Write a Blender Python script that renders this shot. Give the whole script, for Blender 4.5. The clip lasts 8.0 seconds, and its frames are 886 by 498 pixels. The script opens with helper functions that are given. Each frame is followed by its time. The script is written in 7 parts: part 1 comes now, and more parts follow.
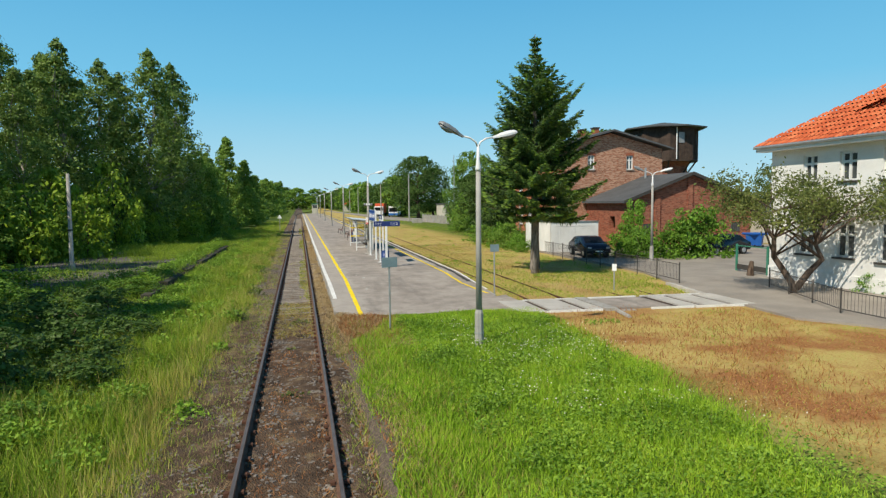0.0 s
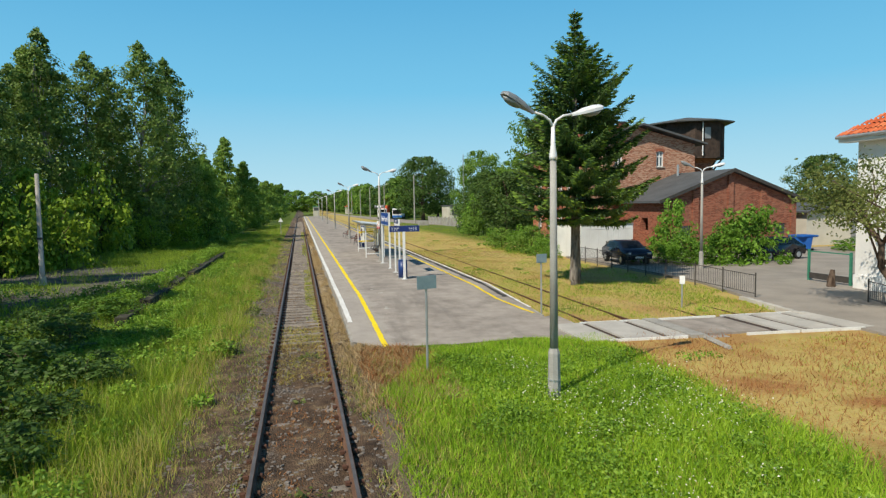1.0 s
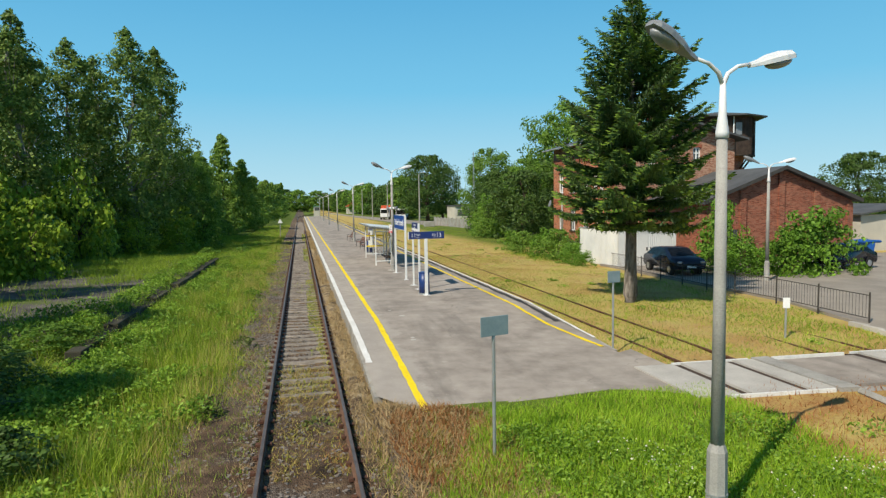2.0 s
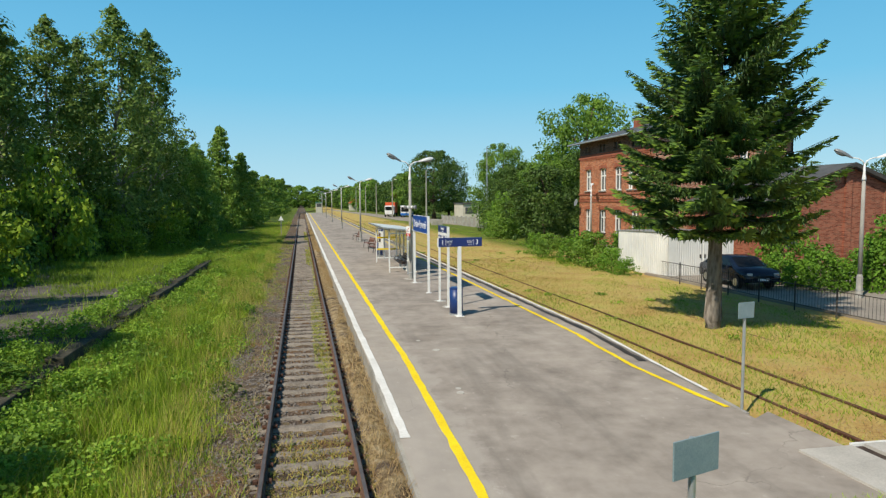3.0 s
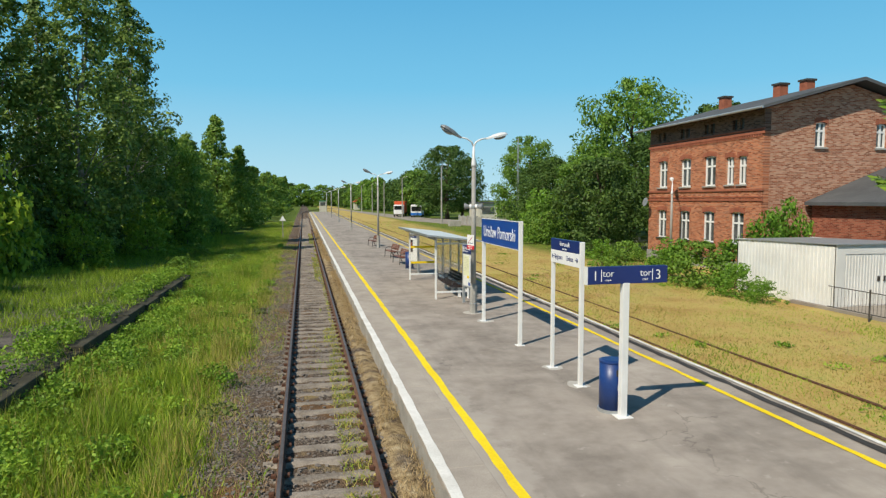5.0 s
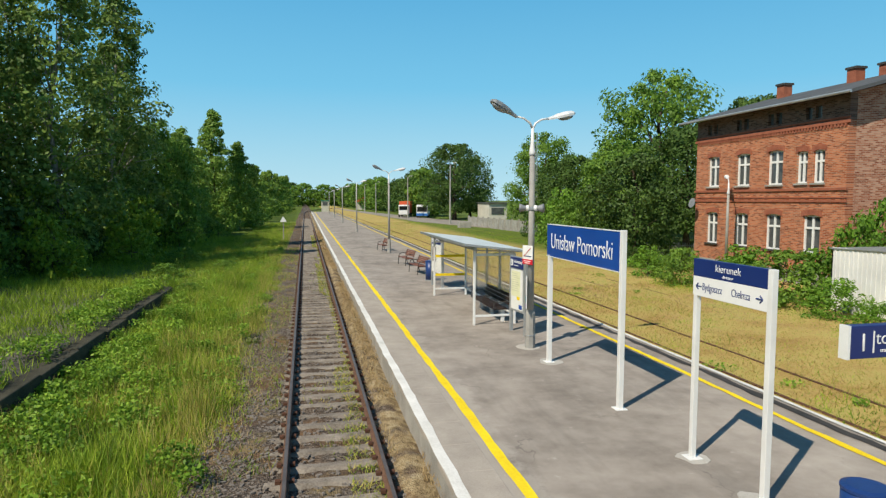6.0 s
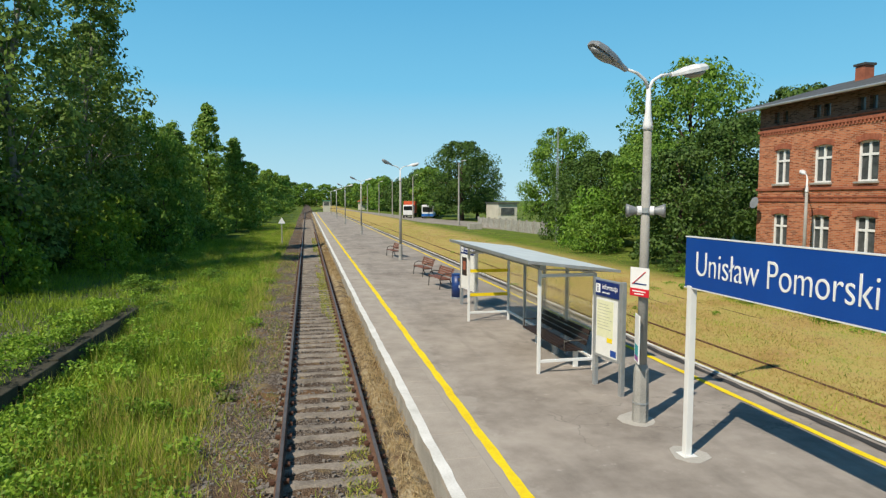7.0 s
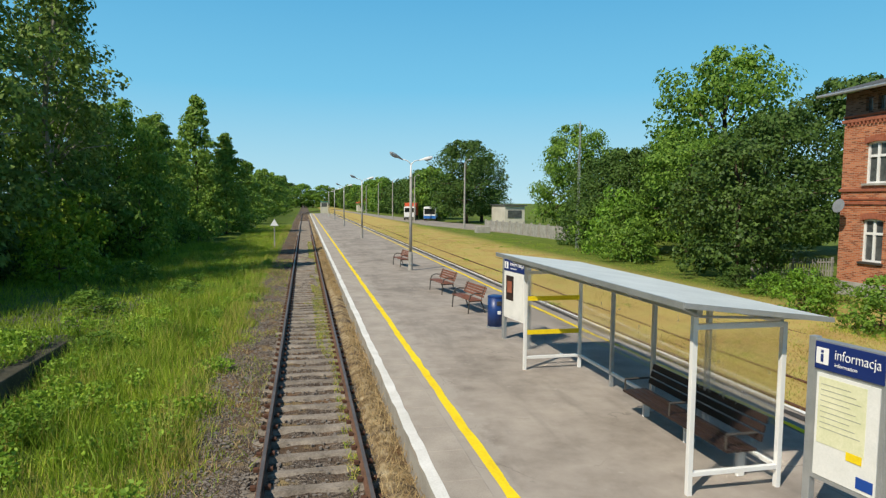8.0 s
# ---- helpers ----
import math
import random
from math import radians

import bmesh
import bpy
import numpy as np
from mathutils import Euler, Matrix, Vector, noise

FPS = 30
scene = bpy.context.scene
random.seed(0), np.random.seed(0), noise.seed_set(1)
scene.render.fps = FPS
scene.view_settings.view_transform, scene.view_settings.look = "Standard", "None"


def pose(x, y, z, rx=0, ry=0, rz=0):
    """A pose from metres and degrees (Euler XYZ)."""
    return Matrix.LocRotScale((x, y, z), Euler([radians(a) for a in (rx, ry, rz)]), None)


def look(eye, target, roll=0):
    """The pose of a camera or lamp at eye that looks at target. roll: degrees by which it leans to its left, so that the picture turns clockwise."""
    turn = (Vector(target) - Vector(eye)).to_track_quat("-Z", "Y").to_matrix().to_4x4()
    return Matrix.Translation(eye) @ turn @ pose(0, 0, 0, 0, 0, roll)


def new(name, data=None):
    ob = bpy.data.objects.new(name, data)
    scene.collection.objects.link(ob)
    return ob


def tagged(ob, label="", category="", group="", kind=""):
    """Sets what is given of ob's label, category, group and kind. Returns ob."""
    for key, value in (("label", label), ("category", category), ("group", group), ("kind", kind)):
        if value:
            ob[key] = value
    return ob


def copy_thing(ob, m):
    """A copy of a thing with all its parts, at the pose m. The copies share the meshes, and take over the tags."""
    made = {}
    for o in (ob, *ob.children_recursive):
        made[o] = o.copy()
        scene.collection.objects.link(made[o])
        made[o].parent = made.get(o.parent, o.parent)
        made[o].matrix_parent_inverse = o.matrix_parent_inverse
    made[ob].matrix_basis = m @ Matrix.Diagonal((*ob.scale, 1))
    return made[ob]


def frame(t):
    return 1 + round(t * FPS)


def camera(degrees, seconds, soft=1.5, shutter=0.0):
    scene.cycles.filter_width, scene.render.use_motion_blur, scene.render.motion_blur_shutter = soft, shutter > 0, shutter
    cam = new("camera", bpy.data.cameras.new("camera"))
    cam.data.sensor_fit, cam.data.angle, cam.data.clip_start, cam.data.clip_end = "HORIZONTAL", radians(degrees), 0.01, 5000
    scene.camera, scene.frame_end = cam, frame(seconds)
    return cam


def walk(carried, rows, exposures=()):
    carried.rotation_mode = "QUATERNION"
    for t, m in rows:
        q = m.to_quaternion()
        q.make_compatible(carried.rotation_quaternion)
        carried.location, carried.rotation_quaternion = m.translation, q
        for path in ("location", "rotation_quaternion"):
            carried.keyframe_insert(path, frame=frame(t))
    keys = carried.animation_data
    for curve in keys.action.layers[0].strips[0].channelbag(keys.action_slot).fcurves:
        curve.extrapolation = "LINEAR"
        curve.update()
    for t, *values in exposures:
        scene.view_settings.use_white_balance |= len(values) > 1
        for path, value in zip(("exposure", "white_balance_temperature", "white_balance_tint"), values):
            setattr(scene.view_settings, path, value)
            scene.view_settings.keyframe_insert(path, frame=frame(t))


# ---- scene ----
cam = camera(70.0, 8.0, soft=1.3)
PATH = [
    (0, (0.271, 2.046, 4.02), (0.711, 3.991, 3.871), -0.6),
    (0.5, (0.152, 4.405, 4.009), (0.59, 6.351, 3.864), -0.8),
    (1, (0.081, 6.94, 4.023), (0.519, 8.886, 3.879), -1.0),
    (1.5, (0.039, 9.552, 4.06), (0.478, 11.498, 3.917), -1.1),
    (3, (-0.062, 17.402, 4.208), (0.372, 19.348, 4.054), -0.4),
    (3.5, (-0.102, 20.11, 4.197), (0.331, 22.056, 4.04), -0.4),
    (4, (-0.176, 22.768, 4.175), (0.254, 24.715, 4.018), -0.3),
    (4.5, (-0.26, 25.435, 4.129), (0.169, 27.382, 3.973), -0.2),
    (6, (-0.396, 33.217, 4.074), (0.028, 35.166, 3.919), 0.1),
    (6.5, (-0.356, 36.032, 4.053), (0.066, 37.981, 3.899), 0.2),
    (7, (-0.3, 38.825, 4.042), (0.12, 40.775, 3.887), 0.1),
    (7.5, (-0.23, 41.707, 4.0), (0.192, 43.656, 3.847), 0.2),
    (8, (-0.121, 44.701, 3.93), (0.307, 46.649, 3.782), 0.5),
]
walk(cam, [(t, look(eye, target, roll)) for t, eye, target, roll in PATH], exposures=[(0.0, 0.0), (8.0, 0.0)])

# ---- light ----
SUN_DIR = Vector((-0.795, -0.606, 1.06)).normalized()
world = bpy.data.worlds.new("sky")
scene.world = world
world.use_nodes = True
wn = world.node_tree.nodes
sky = wn.new("ShaderNodeTexSky")
sky.sky_type = "NISHITA"
sky.sun_disc = False
sky.sun_elevation = math.asin(SUN_DIR.z)
sky.sun_rotation = math.atan2(SUN_DIR.x, SUN_DIR.y)
sky.air_density, sky.dust_density, sky.ozone_density = 1.0, 0.0, 3.5
wl = world.node_tree.links
dirn = wn.new("ShaderNodeTexCoord")
sep = wn.new("ShaderNodeSeparateXYZ")
wl.new(dirn.outputs["Generated"], sep.inputs[0])
air = wn.new("ShaderNodeValToRGB")
stops = [(0.0, (0.53, 0.83, 0.95)), (0.06, (0.42, 0.76, 0.93)), (0.17, (0.205, 0.62, 0.91)), (0.32, (0.115, 0.47, 0.8)), (0.6, (0.07, 0.2, 0.38)), (1.0, (0.035, 0.1, 0.22))]
while len(air.color_ramp.elements) < len(stops):
    air.color_ramp.elements.new(0.5)
for e, (p, c) in zip(air.color_ramp.elements, stops):
    e.position, e.color = p, (*c, 1.0)
wl.new(sep.outputs[2], air.inputs[0])
blend = wn.new("ShaderNodeMix")
blend.data_type = "RGBA"
blend.inputs[0].default_value = 0.95
faint = wn.new("ShaderNodeMix")
faint.data_type, faint.blend_type = "RGBA", "MULTIPLY"
faint.inputs[0].default_value = 1.0
faint.inputs[7].default_value = (0.1, 0.1, 0.1, 1.0)
wl.new(sky.outputs[0], faint.inputs[6])
wl.new(faint.outputs[2], blend.inputs[6])
wl.new(air.outputs[0], blend.inputs[7])
wl.new(blend.outputs[2], wn["Background"].inputs[0])
wn["Background"].inputs[1].default_value = 0.92
sun = new("sun", bpy.data.lights.new("sun", "SUN"))
sun.data.energy, sun.data.angle, sun.data.color = 5.0, radians(0.5), (1.0, 0.91, 0.76)
sun.matrix_world = look((0, 0, 60), Vector((0, 0, 60)) - SUN_DIR)

# ---- material helpers ----
class Nodes:
    """Short names for building one node material."""

    def __init__(self, name, rough=0.8, metal=0.0, spec=0.3):
        self.mat = bpy.data.materials.new(name)
        self.mat.use_nodes = True
        self.t = self.mat.node_tree
        self.b = self.t.nodes["Principled BSDF"]
        self.b.inputs["Roughness"].default_value = rough
        self.b.inputs["Metallic"].default_value = metal
        self.b.inputs["Specular IOR Level"].default_value = spec
        self.geo = self.t.nodes.new("ShaderNodeNewGeometry")
        self.obj = self.t.nodes.new("ShaderNodeObjectInfo")
        self.tex = self.t.nodes.new("ShaderNodeTexCoord")

    def put(self, sock, v):
        if isinstance(v, (int, float)):
            sock.default_value = v
        elif isinstance(v, tuple):
            sock.default_value = (*v, 1.0) if len(v) == 3 and sock.type == "RGBA" else v
        else:
            self.t.links.new(v, sock)

    @property
    def pos(self):
        return self.geo.outputs["Position"]

    @property
    def local(self):
        return self.tex.outputs["Object"]

    @property
    def island(self):
        return self.geo.outputs["Random Per Island"]

    @property
    def random(self):
        return self.obj.outputs["Random"]

    def noise(self, scale, detail=4.0, coord=None, rough=0.6):
        n = self.t.nodes.new("ShaderNodeTexNoise")
        n.inputs["Scale"].default_value, n.inputs["Detail"].default_value = scale, detail
        n.inputs["Roughness"].default_value = rough
        self.put(n.inputs["Vector"], coord if coord is not None else self.pos)
        return n.outputs["Fac"]

    def voronoi(self, scale, coord=None):
        n = self.t.nodes.new("ShaderNodeTexVoronoi")
        n.inputs["Scale"].default_value = scale
        self.put(n.inputs["Vector"], coord if coord is not None else self.pos)
        return n.outputs

    def scaled(self, v, s):
        n = self.t.nodes.new("ShaderNodeVectorMath")
        n.operation = "MULTIPLY"
        self.put(n.inputs[0], v)
        n.inputs[1].default_value = s
        return n.outputs[0]

    def math(self, op, a, b=0.0, c=None):
        n = self.t.nodes.new("ShaderNodeMath")
        n.operation = op
        self.put(n.inputs[0], a)
        self.put(n.inputs[1], b)
        if c is not None:
            self.put(n.inputs[2], c)
        return n.outputs[0]

    def step(self, v, lo, hi):
        n = self.t.nodes.new("ShaderNodeMapRange")
        self.put(n.inputs["Value"], v)
        n.inputs["From Min"].default_value, n.inputs["From Max"].default_value = lo, hi
        return n.outputs["Result"]

    def xyz(self, v):
        n = self.t.nodes.new("ShaderNodeSeparateXYZ")
        self.put(n.inputs[0], v)
        return n.outputs

    def mix(self, f, a, b):
        n = self.t.nodes.new("ShaderNodeMix")
        n.data_type = "RGBA"
        self.put(n.inputs[0], f)
        self.put(n.inputs[6], a)
        self.put(n.inputs[7], b)
        return n.outputs[2]

    def ramp(self, f, stops):
        n = self.t.nodes.new("ShaderNodeValToRGB")
        e = n.color_ramp.elements
        while len(e) < len(stops):
            e.new(0.5)
        for k, (p, c) in zip(e, stops):
            k.position, k.color = p, (*c, 1.0)
        self.put(n.inputs[0], f)
        return n.outputs[0]

    def bump(self, h, strength=0.4, dist=0.02):
        n = self.t.nodes.new("ShaderNodeBump")
        n.inputs["Strength"].default_value, n.inputs["Distance"].default_value = strength, dist
        self.put(n.inputs["Height"], h)
        self.t.links.new(n.outputs[0], self.b.inputs["Normal"])

    def done(self, colour, rough=None):
        self.put(self.b.inputs["Base Color"], colour)
        if rough is not None:
            self.put(self.b.inputs["Roughness"], rough)
        return self.mat


def worn(name, c1, c2, scale=3.0, fine=60.0, rough=0.8, metal=0.0, spec=0.3, bump=0.25, dist=0.006):
    """A surface of two tones with stains and grain."""
    n = Nodes(name, rough, metal, spec)
    big, small = n.noise(scale, 5.0), n.noise(fine, 3.0)
    f = n.math("MULTIPLY_ADD", small, 0.5, n.math("MULTIPLY", big, 0.75))
    n.bump(n.math("ADD", small, big), bump, dist)
    return n.done(n.ramp(f, [(0.38, c1), (0.82, c2)]))


def leafy(name, dark, mid, light, trans=0.3, rough=0.55):
    """Leaves: each its own tone, some light passing through."""
    n = Nodes(name, rough, 0.0, 0.25)
    f = n.math("MULTIPLY_ADD", n.noise(0.45, 4.0), 0.9, n.math("MULTIPLY", n.island, 0.42))
    col = n.ramp(f, [(0.3, dark), (0.6, mid), (0.95, light)])
    n.done(col)
    tr = n.t.nodes.new("ShaderNodeBsdfTranslucent")
    n.t.links.new(col, tr.inputs[0])
    mx = n.t.nodes.new("ShaderNodeMixShader")
    mx.inputs[0].default_value = trans
    n.t.links.new(n.b.outputs[0], mx.inputs[1])
    n.t.links.new(tr.outputs[0], mx.inputs[2])
    n.t.links.new(mx.outputs[0], n.t.nodes["Material Output"].inputs[0])
    return n.mat


def make_ground():
    n = Nodes("ground_soil", 0.95, 0, 0.1)
    x, y, z = n.xyz(n.pos)
    wob = n.math("MULTIPLY", n.math("SUBTRACT", n.noise(0.25, 5.0), 0.5), 5.0)
    xw = n.math("ADD", x, wob)
    fine = n.noise(18.0, 6.0)
    green = n.ramp(n.math("MULTIPLY_ADD", fine, 0.5, n.math("MULTIPLY", n.noise(0.7), 0.5)), [(0.3, (0.05, 0.075, 0.015)), (0.55, (0.13, 0.18, 0.028)), (0.75, (0.27, 0.26, 0.07))])
    dry = n.ramp(n.math("MULTIPLY_ADD", fine, 0.5, n.math("MULTIPLY", n.noise(0.5), 0.5)), [(0.3, (0.24, 0.12, 0.05)), (0.44, (0.42, 0.29, 0.1)), (0.54, (0.48, 0.38, 0.13)), (0.64, (0.26, 0.3, 0.065))])
    soil = n.ramp(fine, [(0.3, (0.06, 0.045, 0.035)), (0.7, (0.2, 0.16, 0.12))])
    col = n.mix(n.step(xw, 7.6, 9.0), green, dry)
    rusty = n.ramp(fine, [(0.3, (0.2, 0.08, 0.03)), (0.7, (0.42, 0.2, 0.08))])
    col = n.mix(n.math("MULTIPLY", n.step(n.noise(0.33, 4.0), 0.46, 0.6), n.math("MULTIPLY", n.step(xw, 7.6, 9.0), n.step(y, 34.0, 16.0))), col, rusty)
    paved = n.ramp(n.math("MULTIPLY_ADD", fine, 0.4, n.math("MULTIPLY", n.noise(1.1, 5.0), 0.6)), [(0.35, (0.05, 0.045, 0.04)), (0.65, (0.19, 0.175, 0.155))])
    yard = n.math("MULTIPLY", n.step(x, -6.3, -6.7), n.math("MULTIPLY", n.step(y, 31.0, 35.0), n.step(y, 82.0, 72.0)))
    col = n.mix(n.math("MULTIPLY", n.step(n.noise(0.2, 4.0), 0.36, 0.46), yard), col, paved)
    near = n.step(n.math("ABSOLUTE", n.math("ADD", x, n.math("MULTIPLY", wob, 0.15))), 2.3, 1.7)
    col = n.mix(near, col, soil)
    far = n.step(x, 17.5, 20.0)
    col = n.mix(n.math("MULTIPLY", far, n.step(y, 62.0, 70.0)), col, green)
    n.bump(fine, 0.6, 0.05)
    return n.done(col)


def make_ballast():
    n = Nodes("ballast_stone", 0.95, 0, 0.15)
    v = n.voronoi(34.0)
    fine = n.noise(9.0, 6.0)
    y = n.xyz(n.pos)[1]
    col = n.ramp(n.xyz(v[1])[0], [(0.0, (0.04, 0.03, 0.024)), (0.5, (0.12, 0.095, 0.075)), (1.0, (0.27, 0.225, 0.185))])
    col = n.mix(n.step(n.noise(0.6), 0.5, 0.66), col, (0.2, 0.11, 0.05))
    col = n.mix(n.step(n.noise(1.3, 5.0), 0.56, 0.68), col, (0.28, 0.21, 0.1))
    dirt = n.ramp(n.noise(2.6, 6.0), [(0.32, (0.05, 0.035, 0.025)), (0.55, (0.13, 0.085, 0.055)), (0.72, (0.27, 0.2, 0.11))])
    col = n.mix(n.math("MULTIPLY", n.step(y, 29.0, 24.0), n.step(n.noise(1.1, 4.0), 0.3, 0.5)), col, dirt)
    col = n.mix(n.math("MULTIPLY", n.step(n.noise(0.9, 6.0), 0.48, 0.62), 0.75), col, dirt)
    x = n.xyz(n.pos)[0]
    sand = n.ramp(n.noise(5.0, 6.0), [(0.35, (0.16, 0.11, 0.06)), (0.52, (0.38, 0.29, 0.16)), (0.7, (0.5, 0.42, 0.28))])
    verge = n.math("MULTIPLY", n.step(x, 0.86, 1.0), n.step(y, 22.0, 26.0))
    col = n.mix(n.math("MULTIPLY", verge, n.step(n.noise(1.7, 5.0), 0.36, 0.5)), col, sand)
    n.bump(n.math("MULTIPLY_ADD", fine, 0.3, v[0]), 1.0, 0.03)
    return n.done(col)


def make_asphalt():
    n = Nodes("platform_asphalt", 0.9, 0, 0.2)
    big, mid, fine = n.noise(0.35, 5.0), n.noise(1.6, 6.0), n.noise(140.0, 2.0)
    f = n.math("ADD", n.math("MULTIPLY", big, 0.5), n.math("MULTIPLY", mid, 0.5))
    col = n.ramp(f, [(0.33, (0.2, 0.173, 0.148)), (0.5, (0.32, 0.28, 0.242)), (0.68, (0.43, 0.382, 0.332))])
    col = n.mix(n.math("MULTIPLY", n.step(fine, 0.55, 0.75), 0.35), col, (0.4, 0.37, 0.34))
    long = n.noise(0.5, 6.0, n.scaled(n.pos, (2.2, 0.35, 1.0)))
    col = n.mix(n.math("MULTIPLY", n.step(long, 0.54, 0.68), 0.42), col, (0.15, 0.135, 0.12))
    rim = n.math("ADD", n.xyz(n.pos)[0], n.math("MULTIPLY", n.math("SUBTRACT", n.noise(0.9, 6.0, None, 0.7), 0.5), 2.2))
    col = n.mix(n.math("MULTIPLY", n.step(rim, 2.75, 2.55), 0.5), col, (0.43, 0.39, 0.345))
    spot = n.step(n.noise(3.3, 6.0, None, 0.7), 0.62, 0.7)
    col = n.mix(n.math("MULTIPLY", spot, 0.45), col, (0.5, 0.45, 0.4))
    edge = n.t.nodes.new("ShaderNodeTexVoronoi")
    edge.feature = "DISTANCE_TO_EDGE"
    edge.inputs["Scale"].default_value = 0.32
    warp = n.t.nodes.new("ShaderNodeVectorMath")
    warp.operation = "MULTIPLY_ADD"
    wobble = n.t.nodes.new("ShaderNodeTexNoise")
    wobble.inputs["Scale"].default_value, wobble.inputs["Detail"].default_value = 1.7, 5.0
    n.put(wobble.inputs["Vector"], n.pos)
    n.put(warp.inputs[0], wobble.outputs["Color"])
    warp.inputs[1].default_value = (1.3, 1.3, 0.0)
    n.put(warp.inputs[2], n.pos)
    n.put(edge.inputs["Vector"], warp.outputs[0])
    crack = n.math("MULTIPLY", n.step(edge.outputs["Distance"], 0.007, 0.002), n.step(n.noise(0.4, 3.0), 0.5, 0.58))
    col = n.mix(n.math("MULTIPLY", crack, 0.35), col, (0.06, 0.055, 0.05))
    n.bump(n.math("MULTIPLY_ADD", fine, 0.4, mid), 0.35, 0.012)
    return n.done(col)


def make_brick(name, tones, mortar=(0.42, 0.37, 0.32), along="y"):
    n = Nodes(name, 0.9, 0, 0.15)
    x, y, z = n.xyz(n.pos)
    c = n.t.nodes.new("ShaderNodeCombineXYZ")
    n.put(c.inputs[0], y if along == "y" else x)
    n.put(c.inputs[1], z)
    b = n.t.nodes.new("ShaderNodeTexBrick")
    b.inputs["Scale"].default_value = 1.0
    b.inputs["Brick Width"].default_value, b.inputs["Row Height"].default_value = 0.26, 0.077
    b.inputs["Mortar Size"].default_value, b.inputs["Bias"].default_value = 0.012, 0.0
    b.inputs["Color1"].default_value, b.inputs["Color2"].default_value = (0, 0, 0, 1), (1, 1, 1, 1)
    b.inputs["Mortar"].default_value = (0.5, 0.5, 0.5, 1)
    n.put(b.inputs["Vector"], c.outputs[0])
    stain = n.noise(0.5, 6.0)
    f = n.math("MULTIPLY_ADD", n.xyz(b.outputs["Color"])[0], 0.75, n.math("MULTIPLY", stain, 0.4))
    col = n.ramp(f, [(0.2, tones[0]), (0.5, tones[1]), (0.85, tones[2])])
    col = n.mix(n.math("MULTIPLY", n.step(n.noise(2.2, 5.0), 0.55, 0.72), 0.28), col, (0.5, 0.3, 0.2))
    col = n.mix(n.math("MULTIPLY", n.step(n.noise(0.9, 6.0), 0.56, 0.7), 0.5), col, tones[0])
    col = n.mix(b.outputs["Fac"], col, mortar)
    n.bump(n.math("MULTIPLY_ADD", b.outputs["Fac"], -1.0, n.math("MULTIPLY", n.noise(60.0), 0.4)), 0.5, 0.012)
    return n.done(col)


def make_glass():
    n = Nodes("clear_glass", 0.05, 0, 0.5)
    n.b.inputs["Transmission Weight"].default_value = 1.0
    n.b.inputs["IOR"].default_value = 1.05
    n.b.inputs["Alpha"].default_value = 0.32
    return n.done(n.ramp(n.noise(1.4, 5.0), [(0.3, (0.72, 0.74, 0.73)), (0.75, (0.9, 0.92, 0.9))]), n.ramp(n.noise(3.0, 5.0), [(0.3, (0.05,) * 3), (0.8, (0.35,) * 3)]))


def make_tiles():
    n = Nodes("roof_tile_orange", 0.8, 0, 0.25)
    f = n.math("MULTIPLY_ADD", n.island, 0.6, n.math("MULTIPLY", n.noise(0.8, 5.0), 0.5))
    n.bump(n.noise(30.0), 0.3, 0.01)
    return n.done(n.ramp(f, [(0.2, (0.33, 0.065, 0.025)), (0.55, (0.5, 0.11, 0.04)), (0.9, (0.6, 0.19, 0.08))]))


def make_bark(name, c1, c2, sz=9.0):
    n = Nodes(name, 0.95, 0, 0.1)
    f = n.noise(sz, 6.0, n.scaled(n.pos, (1.0, 1.0, 0.25)))
    n.bump(f, 0.9, 0.03)
    return n.done(n.ramp(f, [(0.35, c1), (0.68, c2)]))


SOIL, BALLAST, ASPHALT = make_ground(), make_ballast(), make_asphalt()
YARD = worn("yard_concrete", (0.2, 0.175, 0.15), (0.36, 0.32, 0.27), 0.5, 40.0)
CONCRETE = worn("weathered_concrete", (0.2, 0.19, 0.17), (0.44, 0.42, 0.38), 1.6, 50.0, bump=0.5)
POLE = worn("lamp_pole_concrete", (0.22, 0.215, 0.2), (0.44, 0.425, 0.39), 1.2, 50.0, 0.9, bump=0.4)
MOSSY = worn("mossy_dark_concrete", (0.022, 0.022, 0.014), (0.085, 0.078, 0.055), 2.0, 30.0, 0.95, bump=0.7, dist=0.02)
SLEEPER = worn("sleeper_concrete", (0.09, 0.074, 0.058), (0.35, 0.305, 0.255), 2.6, 30.0, 0.95, bump=0.7, dist=0.02)
SLAB = worn("slab_concrete", (0.31, 0.29, 0.26), (0.54, 0.51, 0.46), 0.9, 40.0)
RAIL = worn("rusty_rail", (0.065, 0.036, 0.024), (0.19, 0.105, 0.068), 4.0, 60.0, 0.75)
RAILTOP = worn("rail_head_steel", (0.1, 0.075, 0.065), (0.22, 0.18, 0.16), 3.0, 50.0, 0.5, 0.5)
RUST = worn("rust_fastening", (0.05, 0.025, 0.016), (0.14, 0.065, 0.04), 6.0, 80.0, 0.9)
WHITELINE = worn("white_line_paint", (0.55, 0.54, 0.5), (0.84, 0.83, 0.8), 2.0, 30.0)
YELLOW = worn("yellow_line_paint", (0.72, 0.5, 0.01), (0.93, 0.72, 0.015), 1.5, 25.0)
WHITE = worn("white_powder_coat", (0.68, 0.68, 0.67), (0.83, 0.83, 0.81), 2.0, 90.0, 0.4, spec=0.5, bump=0.05)
